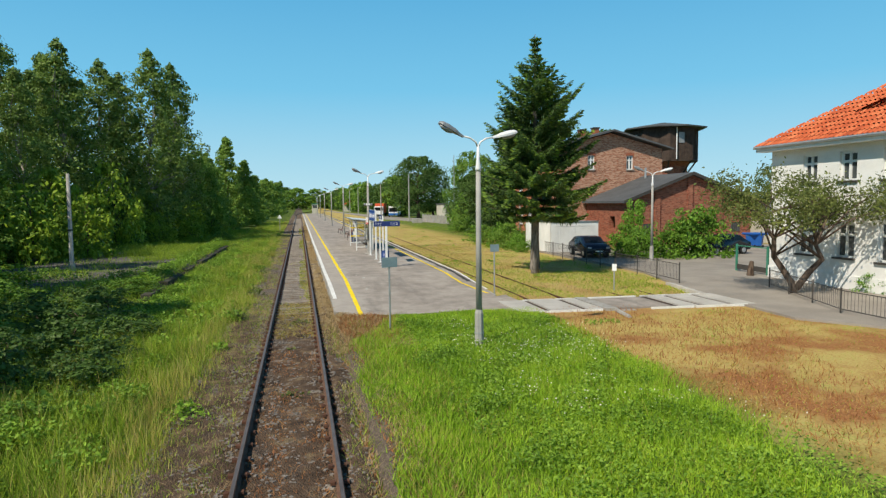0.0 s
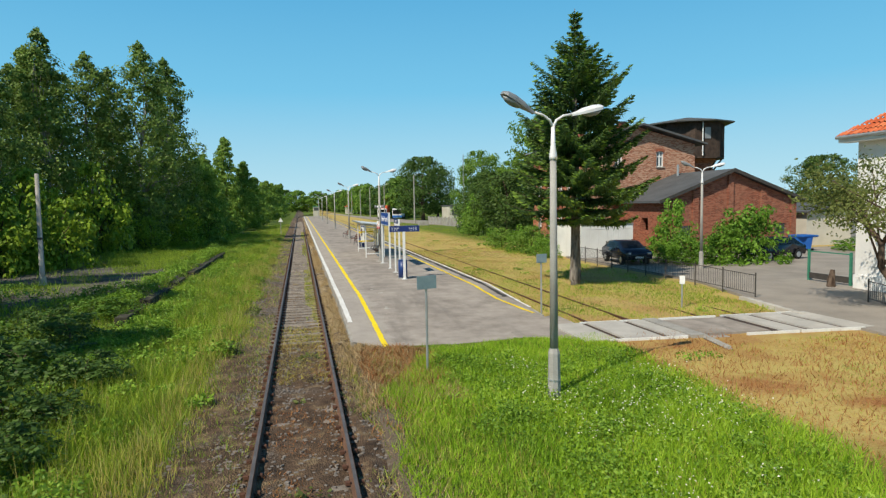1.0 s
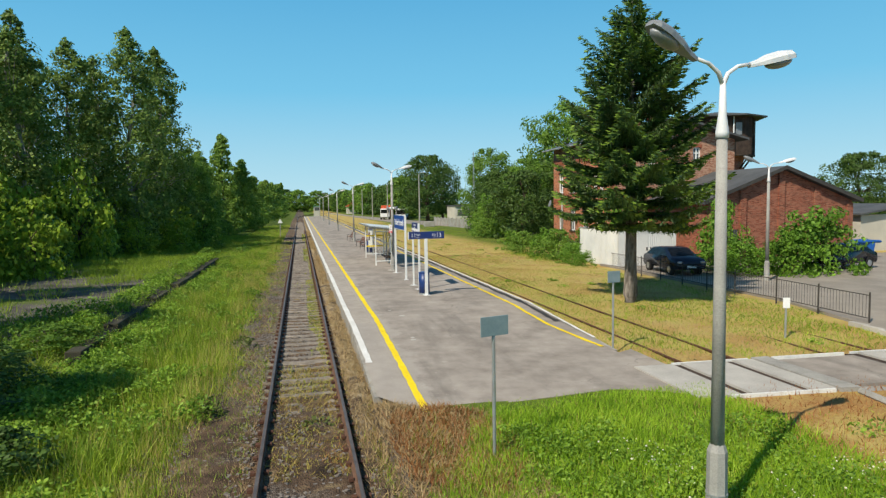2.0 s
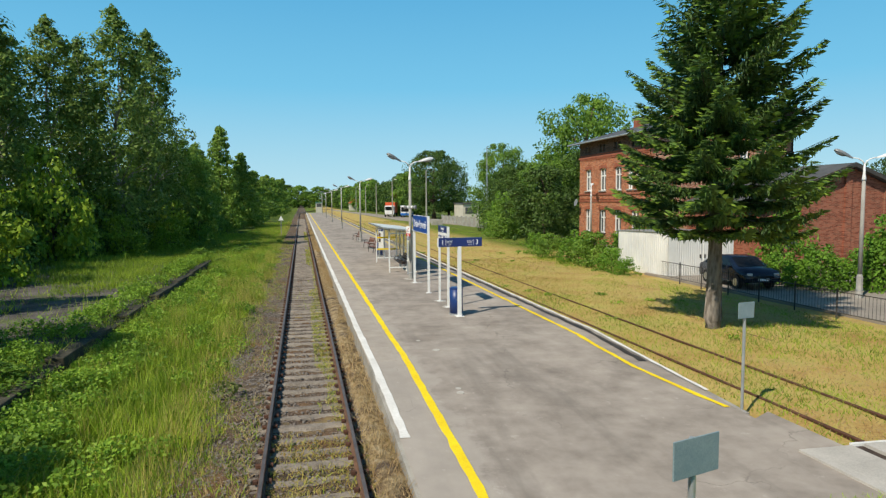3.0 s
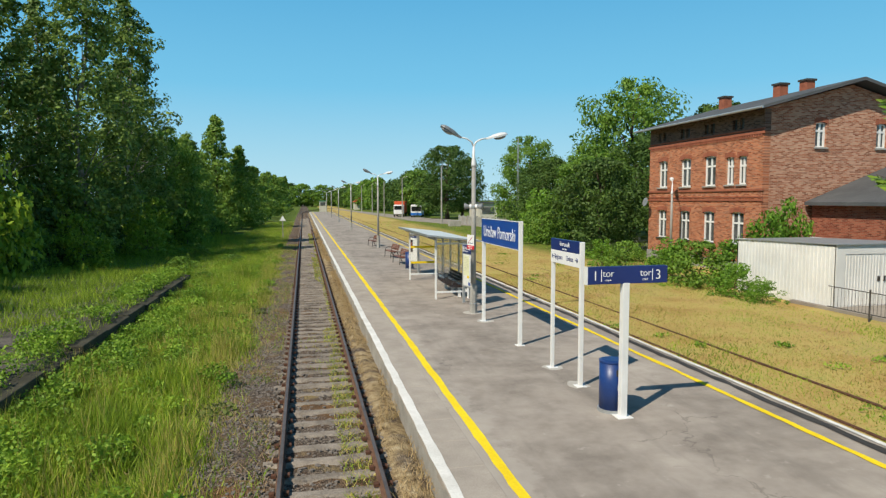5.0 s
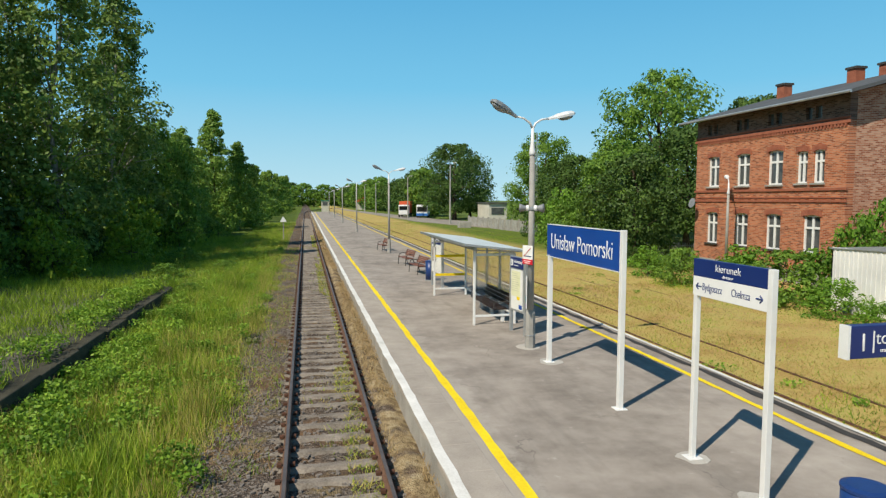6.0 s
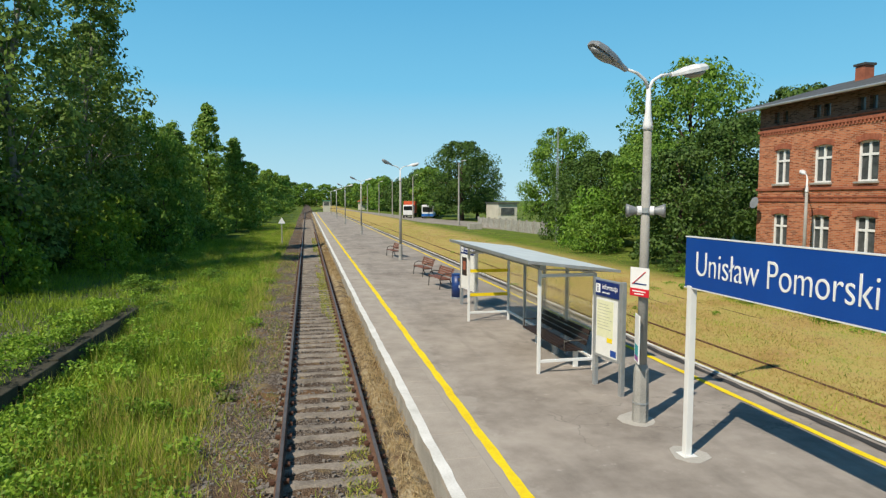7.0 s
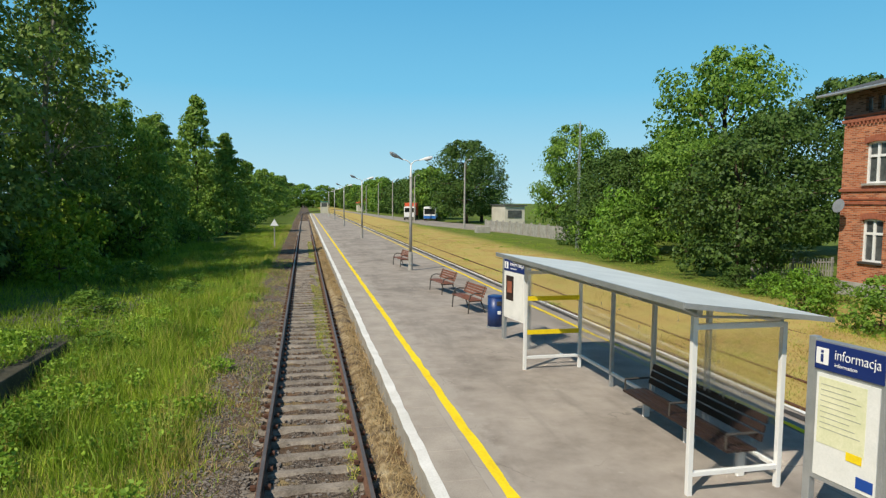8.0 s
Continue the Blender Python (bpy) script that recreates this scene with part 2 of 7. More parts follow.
SHEETWHITE = worn("white_sheet_metal", (0.6, 0.6, 0.58), (0.8, 0.8, 0.78), 0.8, 50.0, 0.5, spec=0.4, bump=0.1)
GREYMETAL = worn("galvanised_steel", (0.34, 0.36, 0.37), (0.52, 0.54, 0.55), 3.0, 90.0, 0.45, 0.6, bump=0.1)
DARKSTEEL = worn("dark_iron", (0.03, 0.03, 0.03), (0.08, 0.07, 0.06), 5.0, 90.0, 0.6)
BLUE = worn("sign_blue", (0.006, 0.05, 0.28), (0.01, 0.075, 0.36), 0.8, 60.0, 0.35, spec=0.5, bump=0.03)
NAVY = worn("sign_navy", (0.008, 0.022, 0.13), (0.013, 0.034, 0.17), 0.8, 60.0, 0.35, spec=0.5, bump=0.03)
BINBLUE = worn("bin_blue", (0.008, 0.03, 0.13), (0.015, 0.05, 0.2), 3.0, 60.0, 0.4, spec=0.5, bump=0.08)
LETTER = worn("letter_white", (0.78, 0.78, 0.77), (0.86, 0.86, 0.85), 2.0, 60.0, 0.5, bump=0.03)
RED = worn("sign_red", (0.55, 0.015, 0.03), (0.66, 0.03, 0.045), 2.0, 60.0, 0.45, bump=0.03)
PAPER = worn("timetable_paper", (0.6, 0.62, 0.36), (0.78, 0.77, 0.55), 3.0, 40.0, 0.6, bump=0.03)
PAPERWHITE = worn("poster_paper", (0.66, 0.67, 0.64), (0.8, 0.8, 0.77), 3.0, 40.0, 0.6, bump=0.03)
INK = worn("ink_grey", (0.32, 0.33, 0.26), (0.42, 0.42, 0.34), 3.0, 40.0, 0.7, bump=0.03)
SIGNBACK = worn("sign_back_teal", (0.16, 0.24, 0.27), (0.3, 0.38, 0.4), 3.0, 60.0, 0.55, 0.2, bump=0.08)
LAMPWHITE = worn("lamp_housing_white", (0.66, 0.67, 0.68), (0.82, 0.82, 0.82), 3.0, 60.0, 0.4, spec=0.5, bump=0.05)
LAMPGREY = worn("lamp_housing_grey", (0.2, 0.21, 0.22), (0.34, 0.35, 0.36), 3.0, 60.0, 0.5, 0.3, bump=0.05)
WOOD = worn("bench_wood", (0.11, 0.045, 0.028), (0.24, 0.1, 0.065), 4.0, 60.0, 0.6, bump=0.2)
DARKWOOD = worn("dark_bench_wood", (0.014, 0.009, 0.008), (0.04, 0.024, 0.02), 4.0, 60.0, 0.6, bump=0.2)
TARWOOD = worn("tarred_boards", (0.025, 0.018, 0.014), (0.095, 0.065, 0.05), 2.0, 30.0, 0.85, bump=0.6, dist=0.02)
FELT = worn("roofing_felt", (0.05, 0.053, 0.056), (0.115, 0.12, 0.125), 0.7, 30.0, 0.8, bump=0.3)
PLASTER = worn("white_plaster", (0.66, 0.65, 0.62), (0.84, 0.83, 0.8), 0.6, 30.0, 0.9, bump=0.2)
SHEDWALL = worn("shed_plaster", (0.45, 0.42, 0.35), (0.62, 0.58, 0.5), 0.6, 30.0, 0.9)
FRAMEWHITE = worn("window_frame_white", (0.68, 0.68, 0.66), (0.82, 0.82, 0.8), 3.0, 60.0, 0.5, bump=0.05)
CARPAINT = worn("dark_blue_car_paint", (0.006, 0.01, 0.022), (0.01, 0.016, 0.034), 1.0, 60.0, 0.15, 0.2, spec=0.6, bump=0.01)
CARGLASS = worn("dark_car_glass", (0.01, 0.012, 0.014), (0.018, 0.02, 0.022), 1.0, 60.0, 0.05, 0.0, spec=0.7, bump=0.01)
TYRE = worn("tyre_rubber", (0.012, 0.012, 0.012), (0.03, 0.03, 0.03), 5.0, 80.0, 0.9)
CHROME = worn("wheel_alloy", (0.4, 0.41, 0.42), (0.55, 0.56, 0.57), 4.0, 80.0, 0.3, 0.8, bump=0.03)
CONTAINERBLUE = worn("container_blue", (0.01, 0.07, 0.3), (0.02, 0.12, 0.42), 1.5, 40.0, 0.5)
TRUCKRED = worn("tarpaulin_orange_red", (0.5, 0.07, 0.025), (0.66, 0.12, 0.045), 0.6, 20.0, 0.6)
BUSWHITE = worn("coach_white", (0.66, 0.66, 0.66), (0.8, 0.8, 0.8), 1.0, 40.0, 0.35, spec=0.5, bump=0.02)
BUSBLUE = worn("coach_blue", (0.02, 0.12, 0.42), (0.03, 0.17, 0.5), 1.0, 40.0, 0.35, spec=0.5, bump=0.02)
GATEGREEN = worn("green_post_paint", (0.03, 0.16, 0.1), (0.06, 0.25, 0.16), 4.0, 60.0, 0.6)
# opaque panes: room darkness and pale sky reflection are put into the colour
ROOMDARK = worn("pane_with_room_dark", (0.03, 0.035, 0.04), (0.12, 0.13, 0.13), 1.2, 5.0, 0.08, spec=0.7, bump=0.01)
SHELTERROOF = worn("shelter_roof_sheet", (0.5, 0.54, 0.54), (0.68, 0.72, 0.71), 1.5, 30.0, 0.5, bump=0.08)
GLASS = make_glass()
BRICK_Y = make_brick("station_brick_side", [(0.2, 0.05, 0.022), (0.4, 0.105, 0.04), (0.55, 0.2, 0.095)], mortar=(0.4, 0.27, 0.19), along="y")
BRICK_X = make_brick("station_brick_end", [(0.22, 0.06, 0.03), (0.38, 0.12, 0.06), (0.55, 0.3, 0.2)], mortar=(0.42, 0.3, 0.22), along="x")
WBRICK_X = make_brick("warehouse_brick_end", [(0.15, 0.036, 0.022), (0.27, 0.07, 0.04), (0.37, 0.125, 0.075)], mortar=(0.28, 0.16, 0.11), along="x")
WBRICK_Y = make_brick("warehouse_brick_side", [(0.15, 0.036, 0.022), (0.27, 0.07, 0.04), (0.37, 0.125, 0.075)], mortar=(0.28, 0.16, 0.11), along="y")
DARKBRICK = make_brick("attic_brick", [(0.06, 0.035, 0.028), (0.13, 0.07, 0.05), (0.2, 0.12, 0.09)], mortar=(0.16, 0.13, 0.11), along="y")
BRICKPLAIN = worn("brick_trim", (0.2, 0.06, 0.035), (0.4, 0.14, 0.08), 3.0, 30.0, 0.9, bump=0.5)
TILE = make_tiles()
BARK = make_bark("brown_bark", (0.045, 0.03, 0.022), (0.17, 0.125, 0.095))
PALEBARK = make_bark("pale_bark", (0.16, 0.15, 0.12), (0.42, 0.4, 0.35), 5.0)
LEAF_POPLAR = leafy("poplar_leaf", (0.055, 0.1, 0.024), (0.135, 0.215, 0.042), (0.26, 0.37, 0.07))
LEAF_LIGHT = leafy("young_maple_leaf", (0.095, 0.165, 0.015), (0.191, 0.300, 0.023), (0.350, 0.480, 0.038))
LEAF_OAK = leafy("broad_tree_leaf", (0.055, 0.12, 0.017), (0.135, 0.25, 0.033), (0.26, 0.41, 0.055), 0.36)
LEAF_DARK = leafy("dense_tree_leaf", (0.032, 0.066, 0.014), (0.066, 0.127, 0.024), (0.125, 0.21, 0.04))
LEAF_WEEP = leafy("drooping_leaf", (0.025, 0.055, 0.012), (0.055, 0.108, 0.02), (0.11, 0.18, 0.034), 0.2)
LEAF_ASPEN = leafy("aspen_leaf", (0.07, 0.13, 0.022), (0.17, 0.28, 0.042), (0.3, 0.44, 0.07), 0.38)
LEAF_HEDGE = leafy("hedge_leaf", (0.059, 0.128, 0.014), (0.127, 0.256, 0.024), (0.220, 0.400, 0.041))
LEAF_OLIVE = leafy("olive_green_leaf", (0.06, 0.085, 0.02), (0.13, 0.165, 0.042), (0.23, 0.26, 0.07))
NEEDLE = leafy("spruce_needle", (0.028, 0.058, 0.02), (0.06, 0.115, 0.03), (0.12, 0.21, 0.04), 0.12)
NEEDLETIP = leafy("spruce_young_tip", (0.07, 0.13, 0.02), (0.14, 0.235, 0.03), (0.23, 0.35, 0.045), 0.2)
GRASS = leafy("green_grass_blade", (0.055, 0.108, 0.011), (0.21, 0.325, 0.024), (0.45, 0.55, 0.055), 0.3)
LAWN = leafy("lush_grass_blade", (0.1, 0.2, 0.012), (0.25, 0.43, 0.022), (0.45, 0.6, 0.05), 0.3)
STRAW = leafy("dry_grass_blade", (0.24, 0.15, 0.055), (0.41, 0.31, 0.09), (0.34, 0.37, 0.075), 0.25)
SEED = leafy("ripe_grass_blade", (0.286, 0.230, 0.057), (0.429, 0.378, 0.092), (0.572, 0.486, 0.161), 0.25)
WEED = leafy("weed_leaf", (0.065, 0.135, 0.016), (0.175, 0.31, 0.03), (0.34, 0.5, 0.055), 0.3)
TANSTRAW = leafy("tan_straw_blade", (0.26, 0.17, 0.085), (0.42, 0.3, 0.15), (0.5, 0.39, 0.2), 0.2)
RUSSET = leafy("russet_grass_blade", (0.3, 0.13, 0.045), (0.47, 0.27, 0.08), (0.46, 0.41, 0.1), 0.2)
RUSTWEED = leafy("sorrel_stem", (0.204, 0.072, 0.031), (0.343, 0.144, 0.051), (0.458, 0.240, 0.082), 0.2)
PETAL = leafy("white_petal", (0.636, 0.620, 0.493), (0.795, 0.760, 0.620), (0.900, 0.850, 0.705), 0.3)


# ---- mesh helpers ----
def link(name, bm, material, parent=None, label="", smooth=False):
    me = bpy.data.meshes.new(name)
    bm.to_mesh(me)
    bm.free()
    return wrap(name, me, material, parent, label, smooth)


def wrap(name, me, material, parent=None, label="", smooth=False):
    me.materials.append(material)
    if smooth:
        me.polygons.foreach_set("use_smooth", [True] * len(me.polygons))
    ob = new(name, me)
    if parent is not None:
        ob.parent = parent
    if label:
        tagged(ob, label)
    return ob


def part(name, bm, material, parent, label="", smooth=False):
    return link(name, bm, material, parent, label, smooth)


def thing(name, x, y, z, label, category, group="", rz=0.0):
    ob = new(name)
    ob.matrix_world = pose(x, y, z, 0, 0, rz)
    ob.empty_display_size = 0.2
    return tagged(ob, label, category, group)


def box(x0, y0, z0, x1, y1, z1, bm=None, bevel=0.0):
    bm = bm or bmesh.new()
    m = Matrix.LocRotScale(((x0 + x1) / 2, (y0 + y1) / 2, (z0 + z1) / 2), None, (abs(x1 - x0), abs(y1 - y0), abs(z1 - z0)))
    r = bmesh.ops.create_cube(bm, size=1.0, matrix=m)
    if bevel:
        edges = list({e for v in r["verts"] for e in v.link_edges})
        bmesh.ops.bevel(bm, geom=edges, offset=bevel, segments=2, affect="EDGES", profile=0.5)
    return bm


def rod(p0, p1, r0, r1=None, n=10, bm=None):
    bm = bm or bmesh.new()
    p0, p1 = Vector(p0), Vector(p1)
    d = p1 - p0
    m = Matrix.Translation((p0 + p1) / 2) @ d.to_track_quat("Z", "Y").to_matrix().to_4x4()
    bmesh.ops.create_cone(bm, cap_ends=True, segments=n, radius1=r0, radius2=r0 if r1 is None else r1, depth=d.length, matrix=m)
    return bm


def pipe(points, radii, n=8, bm=None):
    """A tube along a line of points, with a radius at each."""
    bm = bm or bmesh.new()
    rings = []
    pts = [Vector(p) for p in points]
    for i, p in enumerate(pts):
        d = (pts[min(i + 1, len(pts) - 1)] - pts[max(i - 1, 0)]).normalized()
        q = d.to_track_quat("Z", "Y")
        r = radii[i] if isinstance(radii, (list, tuple)) else radii
        rings.append([bm.verts.new(p + q @ Vector((r * math.cos(a), r * math.sin(a), 0))) for a in [2 * math.pi * k / n for k in range(n)]])
    for a, b in zip(rings, rings[1:]):
        for k in range(n):
            bm.faces.new((a[k], a[(k + 1) % n], b[(k + 1) % n], b[k]))
    bm.faces.new(rings[0][::-1])
    bm.faces.new(rings[-1])
    return bm


def slab(outline, z0, z1, bm=None):
    """A flat plate with the outline (x, y) given counter-clockwise."""
    bm = bm or bmesh.new()
    lo = [bm.verts.new((x, y, z0)) for x, y in outline]
    hi = [bm.verts.new((x, y, z1)) for x, y in outline]
    bm.faces.new(lo[::-1])
    bm.faces.new(hi)
    for i in range(len(lo)):
        j = (i + 1) % len(lo)
        bm.faces.new((lo[i], lo[j], hi[j], hi[i]))
    return bm


def extrude(profile, axis, a, b, bm=None):
    """A prism: profile of (u, z) swept along axis 'x' or 'y' from a to b."""
    bm = bm or bmesh.new()
    def at(u, z, s):
        return (u, s, z) if axis == "y" else (s, u, z)
    lo = [bm.verts.new(at(u, z, a)) for u, z in profile]
    hi = [bm.verts.new(at(u, z, b)) for u, z in profile]
    bm.faces.new(lo)
    bm.faces.new(hi[::-1])
    for i in range(len(lo)):
        j = (i + 1) % len(lo)
        bm.faces.new((lo[j], lo[i], hi[i], hi[j]))
    bmesh.ops.recalc_face_normals(bm, faces=bm.faces)
    return bm


def polys(name, corners):
    """A mesh of loose polygons; corners is an array (count, sides, 3)."""
    corners = np.asarray(corners, dtype=np.float32)
    n, k = corners.shape[0], corners.shape[1]
    me = bpy.data.meshes.new(name)
    me.vertices.add(n * k)
    me.vertices.foreach_set("co", corners.reshape(-1))
    me.loops.add(n * k)
    me.loops.foreach_set("vertex_index", np.arange(n * k, dtype=np.int32))
    me.polygons.add(n)
    me.polygons.foreach_set("loop_start", np.arange(0, n * k, k, dtype=np.int32))
    me.update(calc_edges=True)
    return me


def sheet(name, xs, ys, height):
    """A grid mesh over xs and ys with the height given by a function of arrays."""
    gx, gy = np.meshgrid(np.asarray(xs, float), np.asarray(ys, float))
    gz = height(gx, gy)
    co = np.stack([gx, gy, gz], -1)
    nx, ny = len(xs), len(ys)
    i = np.arange(ny - 1)[:, None] * nx + np.arange(nx - 1)[None, :]
    f = np.stack([i, i + 1, i + 1 + nx, i + nx], -1).reshape(-1, 4).astype(np.int32)
    me = bpy.data.meshes.new(name)
    me.vertices.add(nx * ny)
    me.vertices.foreach_set("co", co.reshape(-1).astype(np.float32))
    me.loops.add(f.size)
    me.loops.foreach_set("vertex_index", f.reshape(-1))
    me.polygons.add(len(f))
    me.polygons.foreach_set("loop_start", np.arange(0, f.size, 4, dtype=np.int32))
    me.update(calc_edges=True)
    me.polygons.foreach_set("use_smooth", [True] * len(f))
    return me


def words(name, text, size, m, material, parent, depth=0.004, squeeze=1.0):
    cu = bpy.data.curves.new(name, "FONT")
    cu.offset = -0.009 * size
    cu.body, cu.size, cu.extrude, cu.align_x, cu.align_y = text, size, depth, "CENTER", "CENTER"
    tmp = bpy.data.objects.new(name, cu)
    scene.collection.objects.link(tmp)
    bpy.context.view_layer.update()
    me = bpy.data.meshes.new_from_object(tmp.evaluated_get(bpy.context.evaluated_depsgraph_get()))
    bpy.data.objects.remove(tmp)
    me.materials.clear()
    me.transform(m @ Matrix.Diagonal((squeeze, 1, 1, 1)))
    return wrap(name, me, material, parent)


def smooth01(v, lo, hi):
    t = np.clip((v - lo) / (hi - lo), 0, 1)
    return t * t * (3 - 2 * t)


def rough_field(x, y):
    return 0.5 * np.sin(x * 1.3 + 2.1 * np.sin(y * 0.37)) * np.sin(y * 0.9 + 1.7 * np.sin(x * 0.5)) + 0.5 * np.sin(x * 0.31 + 1.0) * np.sin(y * 0.23)


def ground_z(x, y):
    """Height of the open ground; the rail heads lie at 0."""
    x, y = np.asarray(x, float), np.asarray(y, float)
    z = np.full(np.broadcast(x, y).shape, -0.19)
    z = z + 0.03 * rough_field(x, y)
    z = z - 0.14 * smooth01(-x, 1.9, 3.4)
    yard = smooth01(-x, 6.3, 6.5) * smooth01(y, 30.0, 35.0) * (1 - smooth01(y, 63.0, 67.0))
    z = z + 0.55 * yard + 0.2 * smooth01(-x, 9, 14)
    z = z + 0.12 * smooth01(x, 1.15, 1.5) * (1 - smooth01(y, 24.6 + 0.2 * np.clip(x - 3, 0, 5), 25.6 + 0.2 * np.clip(x - 3, 0, 5)))
    z = z + 0.1 * smooth01(x, 8.6, 9.2) * smooth01(y, 25.0, 29.0)
    z = z - 0.02 * smooth01(x, 16.0, 18.0)
    z = z - 0.25 * smooth01(x, 1.55, 1.75) * (1 - smooth01(x, 8.2, 8.4)) * smooth01(y, 24.2 + 0.25 * x, 25.4 + 0.25 * x)
    z = z - 0.16 * (1 - smooth01(np.abs(x), 1.25, 1.6))
    z = z + 0.1 * smooth01(x, 0.95, 1.4) * smooth01(y, 20.5, 23.0) * (1 - smooth01(y, 25.2, 27.5)) * (1 - smooth01(x, 1.6, 2.3))
    z = z + 0.05 * smooth01(x, 1.2, 1.7) * smooth01(y, 21.0, 23.4) * (1 - smooth01(y, 24.4, 25.0)) * (1 - smooth01(x, 8.0, 9.0))
    mound = smooth01(np.abs(x), 120, 400)
    return z - 0.3 * mound


# ---- ground ----
def spread(core0, core1, step, far):
    v = list(np.arange(core0, core1 + 1e-6, step))
    lo, hi, d = [], [], step
    a, b = core0, core1
    while b < far or a > -far:
        d *= 1.5
        a, b = a - d, b + d
        lo.append(max(a, -far))
        hi.append(min(b, far))
    return sorted(set(lo)) + v + sorted(set(hi))


ground = wrap("ground", sheet("ground", spread(-16, 24, 0.35, 2500), spread(-6, 130, 0.5, 3000), ground_z), SOIL)
tagged(ground, "rough ground with green and dry straw-coloured grass", "ground", kind="structure")


def swing(y):
    """The first track bends to the side past the end of the platform."""
    return 0.0009 * np.maximum(0.0, np.asarray(y, float) - 225.0) ** 2


def rail_bm(x, y0, y1, height, step=8.0, bend=True):
    prof = [(-0.065, -0.15), (0.065, -0.15), (0.06, -0.135), (0.012, -0.12), (0.01, -0.045), (0.036, -0.034), (0.036, -0.006), (0.03, 0.0), (-0.03, 0.0), (-0.036, -0.006), (-0.036, -0.034), (-0.01, -0.045), (-0.012, -0.12), (-0.06, -0.135)]
    bm = bmesh.new()
    ring = None
    for y in np.arange(y0, y1 + step, step):
        s = float(swing(y)) if bend else 0.0
        cur = [bm.verts.new((x + u + s, y, z + height)) for u, z in prof]
        if ring:
            for k in range(len(prof)):
                bm.faces.new((ring[k], ring[(k + 1) % len(prof)], cur[(k + 1) % len(prof)], cur[k]))
        ring = cur
    bmesh.ops.recalc_face_normals(bm, faces=bm.faces)
    return bm


def cubes(name, centres, sizes, turns=None):
    """Many small boxes in one mesh."""
    c, s = np.asarray(centres, float), np.asarray(sizes, float)
    unit = np.array([[-1, -1, -1], [1, -1, -1], [1, 1, -1], [-1, 1, -1], [-1, -1, 1], [1, -1, 1], [1, 1, 1], [-1, 1, 1]]) * 0.5
    v = unit[None] * s[:, None, :]
    if turns is not None:
        co, si = np.cos(turns)[:, None], np.sin(turns)[:, None]
        v = np.stack([v[..., 0] * co - v[..., 1] * si, v[..., 0] * si + v[..., 1] * co, v[..., 2]], -1)
    v = v + c[:, None, :]
    f = np.array([[0, 3, 2, 1], [4, 5, 6, 7], [0, 1, 5, 4], [1, 2, 6, 5], [2, 3, 7, 6], [3, 0, 4, 7]])
    return polys(name, v[:, f].reshape(-1, 4, 3))


track = tagged(new("railway_track"), "single railway track with rusty rails and weathered concrete sleepers", "track", kind="structure")
ballast = sheet("ballast", np.arange(-2.6, 1.61, 0.14), np.arange(-4, 240, 0.25), lambda x, y: -0.222 + 0.05 * (1 - smooth01(y, 25.0, 28.0)) + 0.028 * np.sin(x * 7 + 3 * np.sin(y * 2.1)) * np.sin(y * 4.3 + x) * (np.abs(x) < 1.5) + 0.045 * smooth01(np.abs(x), 0.85, 1.05) + 0.13 * smooth01(x, 0.85, 1.25) * smooth01(y, 24.0, 27.0) - 0.2 * smooth01(np.abs(x + 0.5), 1.5, 2.2))
wrap("ballast", ballast, BALLAST, track, "grey-brown ballast with dry weeds")
for sx in (-0.7535, 0.7535):
    r = part("rail", rail_bm(sx, -6, 420, 0.0, 6.0), RAIL, track)
    bm = bmesh.new()
    prev = None
    for y in np.arange(-6, 421, 6.0):
        s = float(swing(y)) + sx
        cur = [bm.verts.new((s - 0.027, y, 0.0015)), bm.verts.new((s + 0.027, y, 0.0015))]
        if prev:
            bm.faces.new((prev[0], prev[1], cur[1], cur[0]))
        prev = cur
    part("running_surface", bm, RAILTOP, r, "worn steel running surface")

road_2 = tagged(new("siding_track"), "disused siding track sunk in dry grass", "track", kind="structure")
for sx in (9.46, 10.96, 13.75, 15.25):
    part("rail", rail_bm(sx, 26.0, 302 if sx < 12 else 122, -0.05 if sx < 12 else -0.1, 12.0, False), RUST, road_2)


# ---- platform ----
def ramp_start(x):
    return 24.2 + (np.asarray(x) - 1.4) * 0.45


def platform_z(x, y):
    return -0.03 + 0.32 * np.clip((np.asarray(y) - ramp_start(x)) / 7.5, 0, 1)


platform = tagged(new("platform"), "long grey asphalt station platform with concrete edge slabs", "platform", kind="structure")
v = np.concatenate([np.linspace(0, 1, 24), 1 + np.arange(1, 100) * 0.24])


def platform_sheet(x0, x1, nx, lift=0.0):
    xs = np.linspace(x0, x1, nx)
    gx, gv = np.meshgrid(xs, v)
    y0 = 24.15 + 0.2 * (gx - 2.4) + 1.5 * np.clip((2.5 - gx) / 1.0, 0, 1) ** 1.5 + 0.1 * np.sin(gx * 3.7)
    gy = np.where(gv <= 1, y0 + (36.0 - y0) * gv, 36.0 + (gv - 1) * 8.35)
    gz = platform_z(gx, gy) + lift
    return gx, gy, gz


def grid_mesh(name, gx, gy, gz):
    me = sheet(name, np.arange(gx.shape[1]), np.arange(gx.shape[0]), lambda a, b: a * 0.0)
    me.vertices.foreach_set("co", np.stack([gx, gy, gz], -1).reshape(-1).astype(np.float32))
    me.update()
    return me


